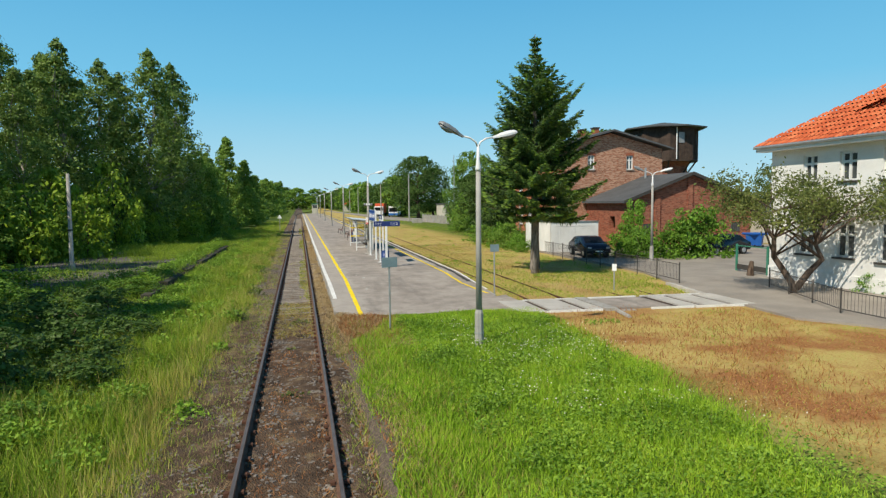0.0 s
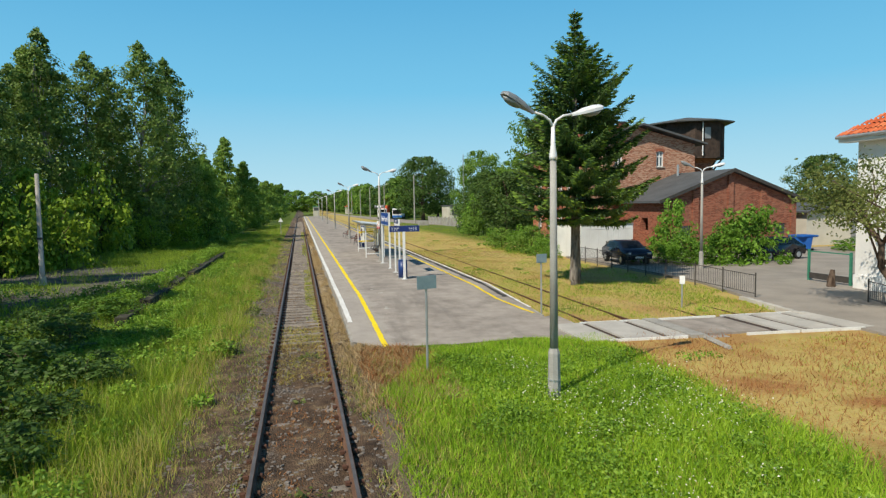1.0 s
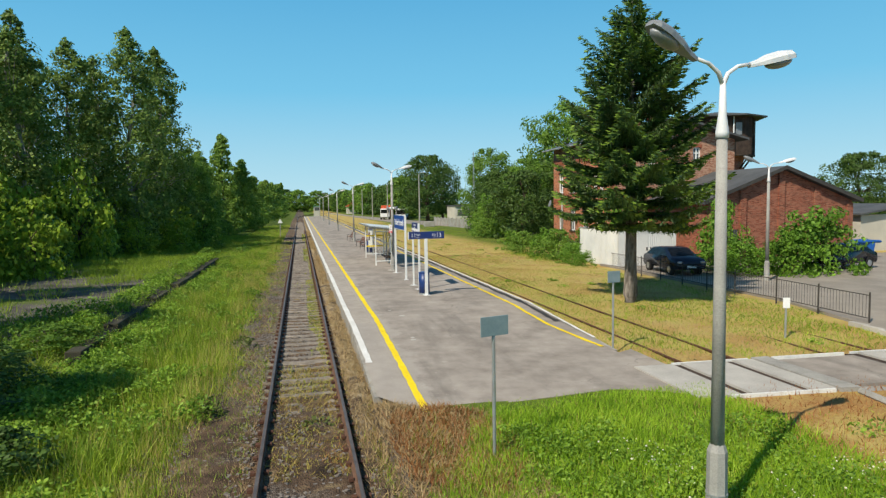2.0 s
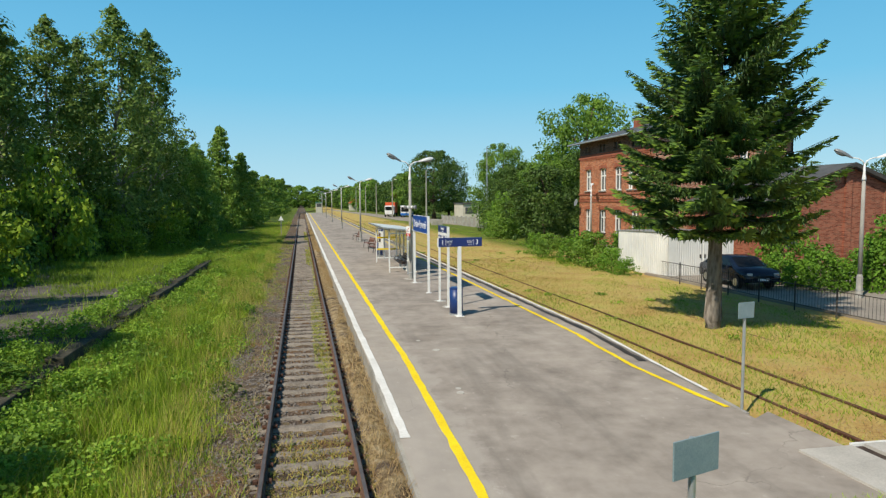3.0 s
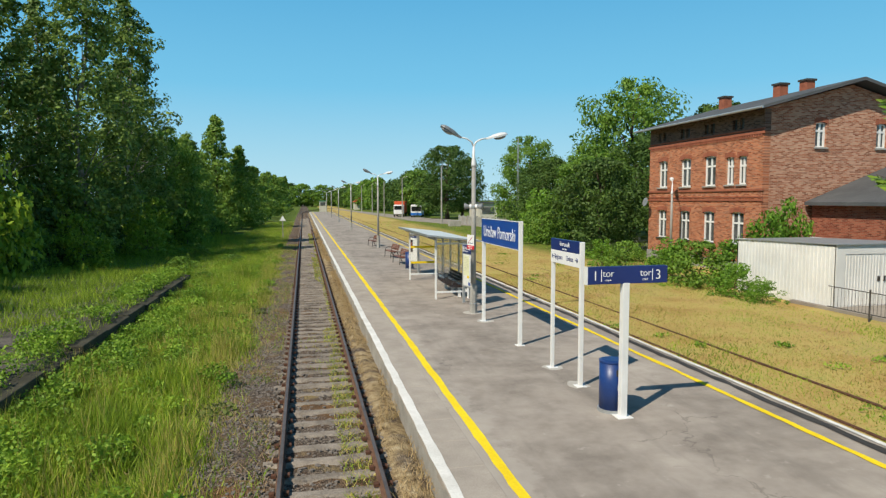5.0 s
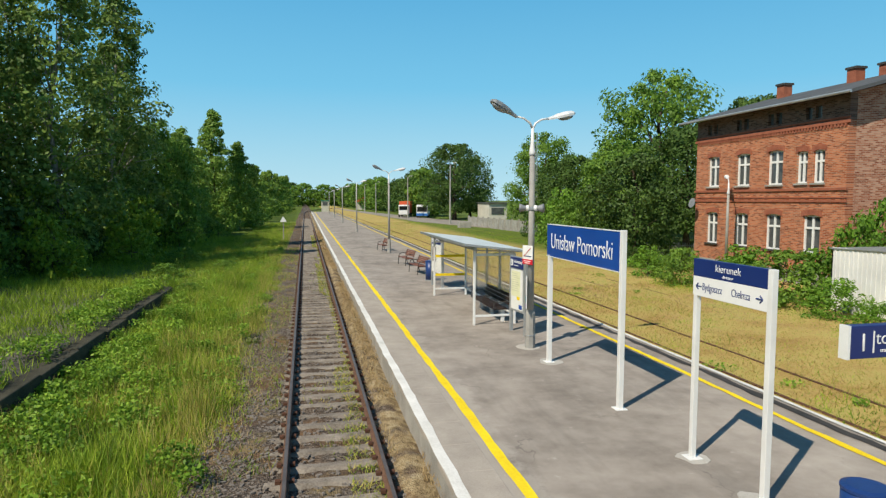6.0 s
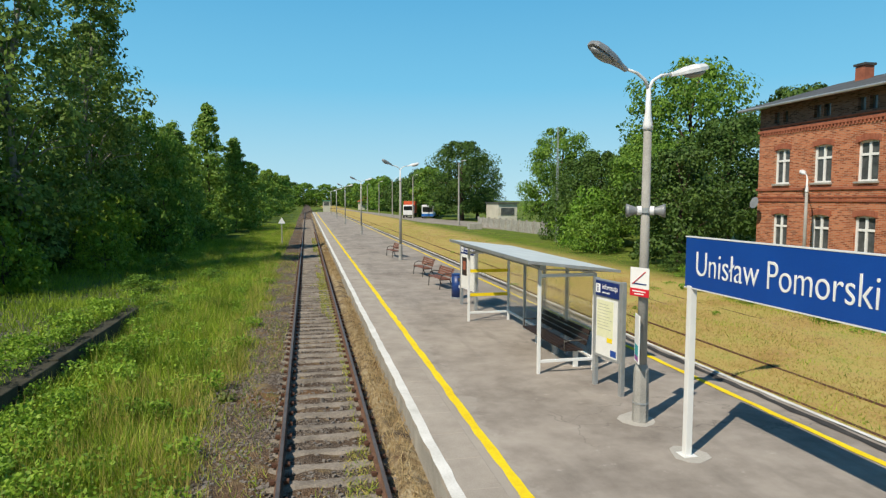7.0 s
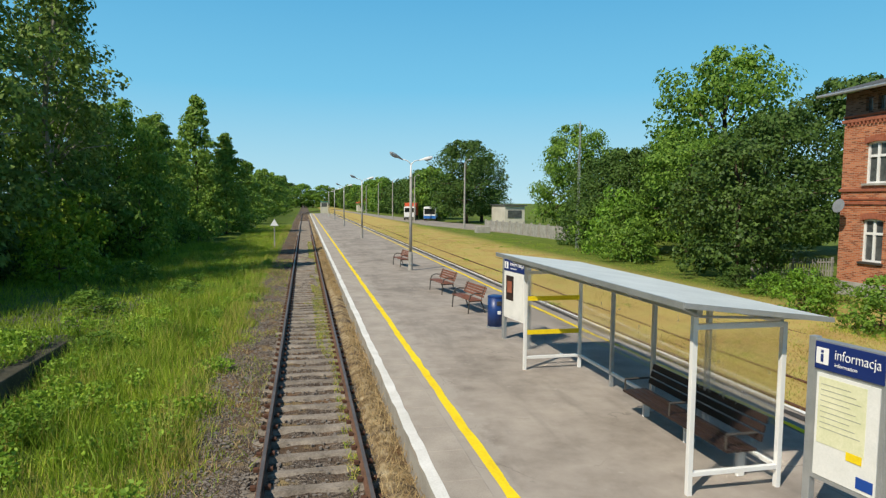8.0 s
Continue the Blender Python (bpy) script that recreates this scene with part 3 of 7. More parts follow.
wrap("surface", grid_mesh("surface", *platform_sheet(1.5, 8.36, 12)), ASPHALT, platform, "patched grey asphalt surface")
for x0, x1, nm in ((1.44, 1.62, "edge_wall"), (8.3, 8.48, "edge_wall")):
    bm = box(x0, 31.5 if x0 < 5 else 34.7, -0.5, x1, 236.0, 0.27)
    part(nm, bm, CONCRETE, platform, "stained concrete edge wall")
    y0, y1 = (25.5, 31.7) if x0 < 5 else (28.0, 34.9)
    part(nm, extrude([(y0, -0.5), (y1, -0.5), (y1, 0.268), (y0, -0.02)], "x", x0, x1 - 0.002), CONCRETE, platform)
part("end_wall", box(1.5, 235.8, -0.5, 8.3, 236.1, 0.27), CONCRETE, platform)


def stripe(name, path, width, material, parent, label, rng, ragged=0.008, step=0.35):
    """A painted line on the platform with ragged edges; path is a function of y giving x."""
    y0, y1 = path[0][1], path[-1][1]
    ys = np.concatenate([np.arange(y0, 90, step), np.arange(90, y1, 6.0)]) if y1 > 90 else np.arange(y0, y1, step)
    px = np.interp(ys, [p[1] for p in path], [p[0] for p in path])
    px = px + 0.009 * np.sin(ys * 0.8) * np.sin(ys * 0.23)
    wl = width / 2 + rng.normal(0, ragged, len(ys))
    wr = width / 2 + rng.normal(0, ragged, len(ys))
    a = np.stack([px - wl, ys, platform_z(px - wl, ys) + 0.012], -1)
    b = np.stack([px + wr, ys, platform_z(px + wr, ys) + 0.012], -1)
    q = np.stack([a[:-1], b[:-1], b[1:], a[1:]], 1)
    return wrap(name, polys(name, q), material, parent, label)


rng = np.random.default_rng(3)
stripe("white_line", [(1.6, 27.9), (1.54, 33.0), (1.5, 60.0), (1.5, 235.0)], 0.17, WHITELINE, platform, "worn white edge line", rng)
stripe("yellow_line", [(2.36, 24.25), (2.36, 30.0), (2.38, 60.0), (2.38, 235.0)], 0.16, YELLOW, platform, "ragged yellow safety line", rng, 0.009)
stripe("yellow_line", [(8.2, 28.3), (7.95, 29.6), (7.72, 31.2), (7.68, 34.0), (7.72, 60.0), (7.72, 235.0)], 0.13, YELLOW, platform, "ragged yellow safety line", rng, 0.012)
stripe("white_line", [(8.44, 29.3), (8.42, 34.0), (8.43, 235.0)], 0.1, WHITELINE, platform, "worn white edge line", rng)
# the shadow line beside the right coping, painted on as a dark strip
stripe("tar_strip", [(8.2, 31.5), (8.18, 36.0), (8.18, 235.0)], 0.17, worn("coping_shadow", (0.02, 0.02, 0.02), (0.07, 0.065, 0.06), 2.0, 40.0), platform, "shadow line of the coping painted as a dark strip", rng, 0.02)

# asphalt apron and level crossing
apron = link("apron", slab([(2.6, 24.3), (4.5, 24.45), (6.6, 24.7), (7.6, 24.2), (8.9, 23.4), (8.9, 28.0), (6.0, 26.4), (2.6, 24.9)], -0.3, -0.028), ASPHALT)
tagged(apron, "grey asphalt apron joining platform and crossing", "pavement", kind="structure")
crossing = tagged(new("level_crossing"), "concrete slab foot crossing over two sidings", "crossing", kind="structure")
def near_y(x):
    return 23.55 - 0.08 * (x - 8.65)


def far_y(x):
    return 26.15 - 0.05 * (x - 8.0)


def strip(name, x0, x1, top, material, label="", inset=0.0):
    y = [near_y(x0) + inset, near_y(x1) + inset, far_y(x1) - inset, far_y(x0) - inset]
    return part(name, slab([(x0, y[0]), (x1, y[1]), (x1, y[2]), (x0, y[3])], -0.25, top), material, crossing, label)


for x0, x1, top in ((7.95, 8.98, 0.012), (9.2, 10.38, 0.02), (10.62, 11.2, 0.01), (14.28, 14.98, 0.016), (15.22, 16.18, 0.022), (16.44, 17.3, 0.012)):
    strip("slab", x0 + 0.015, x1 - 0.015, top, SLAB)
for x0, x1 in ((8.98, 9.2), (10.38, 10.62), (13.95, 14.28), (14.98, 15.22), (16.18, 16.44)):
    strip("slot_board", x0, x1, -0.03, TARWOOD, "dark slot beside a sunken rail", -0.05)
strip("slab", 11.22, 11.68, 0.035, CONCRETE, "pale worn concrete strip", -0.08)
strip("infill", 11.7, 13.94, 0.004, ASPHALT, "grey asphalt between the tracks", 0.2)
strip("bedding", 7.9, 17.4, -0.07, CONCRETE, "dark worn bedding between slabs", -0.12)
for x0, x1, side in ((8.7, 9.9, 0), (9.92, 11.1, 0), (13.0, 14.7, 0), (14.8, 16.9, 0), (9.0, 10.3, 1), (10.4, 11.1, 1), (11.8, 13.9, 1), (14.1, 16.9, 1)):
    f = far_y if side else near_y
    d = 0.05 if side else -0.05
    part("edge_line", slab([(x0, f(x0) + d - 0.03), (x1, f(x1) + d - 0.03), (x1, f(x1) + d + 0.03), (x0, f(x0) + d + 0.03)], -0.1, 0.02), WHITELINE, crossing, "worn white edge line")
part("old_rail", pipe([(11.55, 23.1, -0.02), (11.3, 21.7, -0.03)], 0.085, 6), CONCRETE, crossing, "short length of old rail post")
kerb = tagged(new("kerb"), "pale concrete kerb stones along the yard", "kerb", kind="structure")
for k in range(6):
    a = k / 6
    y0, x0 = 25.3 + a * 3.9, 16.9 + a * 0.7
    part("kerb_stone", box(x0 - 0.09, y0, -0.2, x0 + 0.09, y0 + 0.66, 0.05, bevel=0.015), SLAB, kerb)
yard = link("yard", slab([(16.5, 20.0), (23.7, 10.0), (60, 10), (60, 46), (44, 50), (19.0, 50), (19.0, 34), (17.9, 29.6), (17.6, 28.6), (16.95, 25.3)], -0.3, 0.0), YARD)
tagged(yard, "worn pale concrete yard beside the station", "pavement", kind="structure")
road = link("road", slab([(20.5, 150), (27, 120), (40, 118), (46, 124), (33, 138), (27, 165), (19, 260), (14.5, 330), (12.5, 330), (17, 240)], -0.3, 0.02), YARD)
tagged(road, "pale station road running beside the tracks", "road", kind="structure")

# old loading ramp on the far side of the track
loading = tagged(new("loading_ramp"), "low crumbling concrete loading ramp overgrown with weeds", "ramp", kind="structure")
rng = random.Random(4)
y = 31.5
while y < 62:
    n = rng.uniform(1.6, 2.6)
    lift = rng.uniform(-0.16, 0.02) if y < 46 else rng.uniform(-0.05, 0.02)
    part("coping_block", box(-6.55, y, -0.6, -6.1 + rng.uniform(-0.03, 0.03), y + n - 0.03, 0.27 + lift, bevel=0.03), MOSSY, loading)
    y += n

# ---- platform furniture ----
def facing(x, y, z):
    """Text or a panel that faces the first track: reads towards -y."""
    return Matrix(((0, 0, -1, x), (-1, 0, 0, y), (0, 1, 0, z), (0, 0, 0, 1)))


def lamp_post(x, y, z, label, rz=0.0, single=False, h=1.0):
    o = thing("street_lamp", x, y, z, label, "street lamp", "platform lamps", rz)
    part("footing", pipe([(0, 0, -0.3), (0, 0, 0.9), (0, 0, 1.0)], [0.14, 0.125, 0.09], 8), POLE, o, "concrete footing sleeve")
    part("pole", pipe([(0, 0, 0.95), (0, 0, 4.95 * h)], [0.088, 0.066], 12), POLE, o, smooth=True)
    part("strap", rod((0, 0, 0.32), (0, 0, 0.35), 0.14, None, 10), GREYMETAL, o, "metal strap")
    part("neck", pipe([(0, 0, 4.9 * h), (0, 0, 4.97 * h), (0, 0, 5.2 * h), (0, 0, 5.62 * h)], [0.082, 0.082, 0.05, 0.034], 10), LAMPWHITE, o, "white steel neck", True)
    t = 5.6 * h
    for s in (1,) if single else (-1, 1):
        arm = part("arm", pipe([(0, 0, t - 0.05), (s * 0.08, 0, t + 0.1), (s * 0.25, 0, t + 0.2), (s * 0.5, 0, t + 0.25)], [0.03, 0.028, 0.025, 0.023], 8), LAMPWHITE, o, "curved white steel arm", True)
        tone = LAMPWHITE if s > 0 else LAMPGREY
        tilt = pose(s * 0.46, 0, t + 0.23, 0, -13 if s > 0 else -26, 0 if s > 0 else 180)
        bm = bmesh.new()
        loops = []
        for u, w, lo, hi in ((0.0, 0.035, -0.03, 0.035), (0.14, 0.05, -0.035, 0.05), (0.3, 0.1, -0.04, 0.085), (0.55, 0.135, -0.04, 0.1), (0.72, 0.12, -0.035, 0.085), (0.8, 0.07, -0.02, 0.045)):
            loops.append([bm.verts.new((u, w * q, lo + (hi - lo) * h)) for q, h in ((-1, 0), (-1, 0.45), (-0.62, 0.88), (0, 1.0), (0.62, 0.88), (1, 0.45), (1, 0))])
        for p0, p1 in zip(loops, loops[1:]):
            for k in range(7):
                bm.faces.new((p0[k], p0[(k + 1) % 7], p1[(k + 1) % 7], p1[k]))
        bm.faces.new(loops[0][::-1])
        bm.faces.new(loops[-1])
        bmesh.ops.recalc_face_normals(bm, faces=bm.faces)
        bm.transform(tilt)
        part("lamp_head", bm, tone, arm, "white tapered luminaire" if s > 0 else "grey tapered luminaire")
        bm = bmesh.new()
        bmesh.ops.create_uvsphere(bm, u_segments=14, v_segments=8, radius=1.0)
        for q in bm.verts:
            q.co = Vector((0.53 + q.co.x * 0.23, q.co.y * 0.115, -0.04 + min(q.co.z, 0.0) * 0.085))
        bm.transform(tilt)
        part("bowl", bm, LAMPGREY, o, "cloudy lamp bowl", True)
    return o


L0 = "double-armed concrete platform lamp post with white heads"
lamp_post(5.17, 19.15, -0.03, "double-armed concrete lamp post standing in lush grass", 12)
lamp_b = lamp_post(5.2, 48.4, 0.29, "double-armed concrete lamp post carrying loudspeakers and a sign", 12)
for k in range(1, 6):
    lamp_post(5.35 + 0.04 * k, 48.4 + 29.4 * k, 0.29, L0, 12)
lamp_post(22.7, 39.3, 0.0, "double-armed concrete lamp post beside a hedge in the yard", -20)
lamp_post(22.5, 64.2, -0.1, "single-armed concrete lamp post in front of the station", 60, True, 0.92)

# loudspeakers and notices on the second lamp post
for rz in (160, -35):
    o = thing("loudspeaker", 5.2, 48.4, 3.87, "grey horn loudspeaker clamped on a lamp post", "loudspeaker", "loudspeakers", rz)
    part("horn", pipe([(0.1, 0, 0), (0.16, 0, 0), (0.27, 0, 0), (0.31, 0, 0)], [0.055, 0.06, 0.1, 0.112], 16), LAMPGREY, o, "flared grey horn", True)
    part("driver", rod((0.07, 0, 0), (0.14, 0, 0), 0.075, 0.075, 14), LAMPWHITE, o)
    part("clamp", rod((0, 0, -0.04), (0, 0, 0.04), 0.1, 0.1, 12), GREYMETAL, o)
notice = thing("warning_sign", 5.07, 48.32, 2.45, "white and red no-crossing notice on a lamp post", "sign", rz=90 - 35)
part("panel", box(-0.2, 0.005, 0.13, 0.2, 0.02, 0.48, bevel=0.004), LETTER, notice)
part("red_band", box(-0.2, 0.002, 0.0, 0.2, 0.021, 0.13, bevel=0.004), RED, notice, "red caption band")
notice.matrix_world = pose(5.06, 48.3, 2.45, 0, 0, -72)
part("pictogram", rod((-0.14, -0.004, 0.2), (0.13, -0.004, 0.42), 0.008, None, 6), RED, notice, "red diagonal line")
part("pictogram", box(-0.15, -0.002, 0.2, 0.15, 0.006, 0.22), NAVY, notice, "dark ground line")
for k in range(2):
    part("caption", box(-0.14 + 0.04 * k, -0.001, 0.075 - 0.045 * k, 0.14 - 0.04 * k, 0.004, 0.095 - 0.045 * k), LETTER, notice)
poster = thing("notice_board", 5.03, 48.28, 1.35, "white framed regional notice on a lamp post", "notice", rz=-108)
part("panel", box(-0.17, 0.0, 0, 0.17, 0.02, 0.8, bevel=0.005), LETTER, poster)
part("picture", box(-0.12, -0.003, 0.12, 0.13, 0.004, 0.3), worn("poster_turquoise", (0.03, 0.25, 0.32), (0.06, 0.4, 0.42)), poster, "turquoise printed field")
part("picture", box(-0.12, -0.003, 0.04, 0.13, 0.004, 0.12), worn("poster_purple", (0.2, 0.05, 0.25), (0.3, 0.1, 0.35)), poster, "purple printed field")


def sign_post(parent, y, top, w=0.05, bottom=0.0):
    p = part("post", box(-w, y - w, bottom - 0.2, w, y + w, top, bevel=0.006), WHITE, parent)
    part("foot_plate", box(-0.11, y - 0.11, bottom - 0.02, 0.11, y + 0.11, bottom + 0.012), WHITE, p)


# station name sign: its board runs along the platform
o = thing("station_sign", 5.14, 45.33, 0.29, "large blue station name sign on white posts", "sign")
part("board", box(-0.04, -1.74, 2.5, 0.04, 1.74, 3.22, bevel=0.006), BLUE, o, "blue enamel board")
part("border", box(-0.046, -1.75, 2.485, 0.035, 1.75, 2.5), WHITE, o)
part("border", box(-0.046, -1.75, 3.22, 0.035, 1.75, 3.235), WHITE, o)
words("lettering", "Unisław Pomorski", 0.5, facing(-0.043, 0.0, 2.84), LETTER, o, squeeze=0.82)
sign_post(o, -1.8, 3.25, 0.048)
sign_post(o, 1.62, 2.52, 0.05)

# direction sign
o = thing("direction_sign", 5.13, 40.6, 0.29, "navy and white direction sign on two white posts", "sign")
part("board", box(-0.035, -0.76, 2.7, 0.035, 0.76, 2.95, bevel=0.005), NAVY, o, "navy heading panel")
part("board", box(-0.035, -0.76, 2.42, 0.035, 0.76, 2.7, bevel=0.005), LETTER, o, "white direction panel")
words("lettering", "kierunek", 0.15, facing(-0.037, 0.0, 2.85), LETTER, o, 0.003)
words("lettering", "direction", 0.06, facing(-0.037, 0.0, 2.75), LETTER, o, 0.003)
words("lettering", "Bydgoszcz", 0.15, facing(-0.037, 0.32, 2.56), NAVY, o, 0.003, 0.7)
words("lettering", "Chełmza", 0.15, facing(-0.037, -0.27, 2.56), NAVY, o, 0.003, 0.7)
for s in (1, -1):
    bm = bmesh.new()
    for a, b in (((0, 0), (0.12, 0)), ((0, 0), (0.05, 0.045)), ((0, 0), (0.05, -0.045))):
        rod((-0.037, s * (0.68 - a[0]), 2.56 + a[1]), (-0.037, s * (0.68 - b[0]), 2.56 + b[1]), 0.01, None, 5, bm)
    part("arrow", bm, NAVY, o)
sign_post(o, -0.8, 2.95, 0.042)
sign_post(o, 0.7, 2.43, 0.038)

# track number sign across the platform, on one post
o = thing("track_sign", 5.08, 37.95, 0.29, "navy track number sign on one white post", "sign")
part("board", box(-0.72, -0.05, 2.36, 0.78, 0.05, 2.66, bevel=0.005), NAVY, o, "navy number board")
part("end_cap", box(-0.745, -0.052, 2.355, -0.72, 0.052, 2.665), WHITE, o, "pale end cap")
for txt, size, xx, zz in (("1", 0.24, -0.58, 2.5), ("tor", 0.17, -0.34, 2.54), ("track", 0.055, -0.34, 2.43), ("tor", 0.17, 0.36, 2.54), ("track", 0.055, 0.36, 2.43), ("3", 0.24, 0.6, 2.5)):
    words("lettering", txt, size, Matrix.Translation((xx, -0.053, zz)) @ pose(0, 0, 0, 90), LETTER, o, 0.003)
for xx in (-0.47, 0.49):
    part("divider", box(xx - 0.006, -0.056, 2.41, xx + 0.006, -0.04, 2.61), LETTER, o)
p = part("post", box(-0.06, -0.06, -0.2, 0.06, 0.06, 2.37, bevel=0.006), WHITE, o)
part("foot_plate", box(-0.14, -0.14, -0.02, 0.14, 0.14, 0.012), WHITE, p)


patch_rng = random.Random(6)
for px, py, pr in ((5.18, 46.95, 0.28), (5.13, 41.3, 0.22), (5.13, 39.9, 0.26), (5.2, 48.5, 0.3), (3.3, 33.4, 0.11), (3.1, 30.0, 0.09), (3.12, 30.25, 0.07), (3.05, 34.6, 0.06)):
    n = 11
    ring_xy = [(px + pr * patch_rng.uniform(0.7, 1.15) * math.cos(6.283 * k / n), py + pr * 1.2 * patch_rng.uniform(0.7, 1.15) * math.sin(6.283 * k / n)) for k in range(n)]
    zz = float(platform_z(px, py))
    part("patch", slab(ring_xy, zz - 0.05, zz + 0.006), SLAB, platform, "pale concrete patch")


def litter_bin(x, y):
    o = thing("litter_bin", x, y, 0.29, "cylindrical dark blue metal litter bin on the platform", "litter bin", "platform bins")
    part("body", pipe([(0, 0, 0.05), (0, 0, 0.9)], [0.225, 0.225], 24), BINBLUE, o, smooth=True)
    part("lid", pipe([(0, 0, 0.9), (0, 0, 0.93), (0, 0, 0.95)], [0.235, 0.235, 0.18], 24), BINBLUE, o)
    part("base_ring", pipe([(0, 0, 0.0), (0, 0, 0.06)], [0.25, 0.25], 24), GREYMETAL, o, "pale base ring")
    part("slot", box(-0.03, -0.235, 0.68, 0.12, -0.2, 0.8, bevel=0.01), DARKSTEEL, o, "dark opening")
    part("badge", box(0.0, -0.232, 0.42, 0.1, -0.22, 0.52, bevel=0.005), LETTER, o, "small white badge")


litter_bin(5.05, 38.3)
litter_bin(5.3, 62.2)


def park_bench(x, y, rz):
    o = thing("bench", x, y, 0.29, "red-brown slatted wooden platform bench with black iron frame", "bench", "platform benches", rz)
    for s in (-0.72, 0.72):
        part("frame", pipe([(s, -0.3, 0.0), (s, -0.27, 0.42), (s, -0.22, 0.6), (s, -0.05, 0.66), (s, 0.16, 0.64)], 0.022, 8), DARKSTEEL, o, "curved black iron frame")
        part("frame", pipe([(s, 0.3, 0.0), (s, 0.15, 0.4), (s, 0.2, 0.62), (s, 0.3, 0.88)], 0.022, 8), DARKSTEEL, o, "curved black iron frame")
        part("frame", pipe([(s, -0.27, 0.4), (s, 0.16, 0.4)], 0.02, 8), DARKSTEEL, o, "curved black iron frame")
    for k in range(5):
        part("seat_slat", box(-0.85, -0.28 + k * 0.088, 0.425, 0.85, -0.205 + k * 0.088, 0.455, bevel=0.006), WOOD, o)
    for k in range(4):
        bm = box(-0.85, -0.015, 0.0, 0.85, 0.015, 0.075, bevel=0.006)
        bm.transform(pose(0, 0.17 + k * 0.034, 0.52 + k * 0.088, -20))
        part("back_slat", bm, WOOD, o)
    return o


park_bench(5.3, 65.3, -82)
park_bench(5.35, 69.6, -82)
park_bench(5.3, 80.3, -82)


# waiting shelter
o = thing("waiting_shelter", 4.56, 51.55, 0.29, "white steel and glass waiting shelter with sloping roof", "shelter")
W, LEN = 1.28, 6.05
for xx, yy, top in ((0, 0, 2.32), (W, 0, 2.16), (0, LEN, 2.32), (W, LEN, 2.16)):
    part("post", box(xx - 0.034, yy - 0.034, -0.05, xx + 0.034, yy + 0.034, top, bevel=0.006), WHITE, o)
for k in (1, 2, 3):
    yy = LEN * k / 4
    part("back_post", box(W - 0.035, yy - 0.035, 0.0, W + 0.035, yy + 0.035, 2.18, bevel=0.005), GREYMETAL, o)
for yy in (0, LEN):
    part("rail", box(0.03, yy - 0.03, 0.24, W - 0.03, yy + 0.03, 0.3, bevel=0.005), WHITE, o)
    part("rail", box(0.03, yy - 0.03, 2.1, W - 0.03, yy + 0.03, 2.17, bevel=0.005), WHITE, o)
part("rail", box(W - 0.028, 0.03, 0.24, W + 0.028, LEN - 0.03, 0.3, bevel=0.005), WHITE, o)
part("rail", box(W - 0.028, 0.03, 2.12, W + 0.028, LEN - 0.03, 2.18, bevel=0.005), WHITE, o)
part("front_beam", box(-0.04, -0.1, 2.27, 0.04, LEN + 0.75, 2.36, bevel=0.006), GREYMETAL, o, "grey front roof beam")
for k in range(4):
    y0, y1 = LEN * k / 4 + 0.04, LEN * (k + 1) / 4 - 0.04
    pane = part("back_pane", box(W - 0.006, y0, 0.31, W + 0.006, y1, 2.11), GLASS, o, "scratched clear glass pane")
    pane.visible_shadow = False
for yy in (0, LEN):
    pane = part("side_pane", box(0.05, yy - 0.006, 0.31, W - 0.05, yy + 0.006, 2.09), GLASS, o, "scratched clear glass pane")
    pane.visible_shadow = False
for zz in (0.78, 1.52):
    part("warning_band", box(0.04, LEN - 0.03, zz, W - 0.04, LEN - 0.012, zz + 0.1), YELLOW, o, "yellow warning band")
bm = extrude([(-0.36, 2.45), (W + 0.42, 2.22), (W + 0.42, 2.255), (-0.36, 2.49)], "y", -0.32, LEN + 1.0)
part("roof", bm, SHELTERROOF, o, "pale translucent roof sheet")
part("gutter", box(-0.385, -0.33, 2.415, -0.355, LEN + 1.0, 2.5, bevel=0.005), GREYMETAL, o, "grey front trim")
part("roof_edge", extrude([(-0.36, 2.43), (W + 0.42, 2.2), (W + 0.42, 2.26), (-0.36, 2.495)], "y", -0.35, -0.32), GREYMETAL, o)
for k in range(6):
    yy = -0.1 + k * (LEN + 0.6) / 5
    part("bracket", pipe([(-0.34, yy, 2.43), (0.0, yy, 2.28), (W + 0.3, yy, 2.21)], 0.018, 6), GREYMETAL, o)
# bench inside the shelter
for k, yy in enumerate((0.12,)):
    b = thing("shelter_bench", 5.52, 51.9 + yy, 0.29, "dark brown slatted bench with armrests inside the shelter", "bench", "shelter benches", -90)
    for s in (0.1, -1.1, -2.3):
        part("support", box(s - 0.025, 0.0, 0.0, s + 0.025, 0.12, 0.4, bevel=0.01), WHITE, b, "pale support bracket")
    for j in range(4):
        part("seat_slat", box(-2.5, -0.28 + 0.115 * j, 0.4, 0.28, -0.18 + 0.115 * j, 0.44, bevel=0.008), DARKWOOD, b)
    for j in range(3):
        bm = box(-2.5, -0.02, 0.0, 0.28, 0.02, 0.1, bevel=0.008)
        bm.transform(pose(0, 0.22 + 0.035 * j, 0.52 + 0.12 * j, -14))
        part("back_slat", bm, DARKWOOD, b)
    for s in (-2.45, -1.1, 0.22):
        part("armrest", pipe([(s, -0.26, 0.42), (s, -0.26, 0.63), (s, 0.2, 0.63)], 0.02, 6), DARKSTEEL, b)


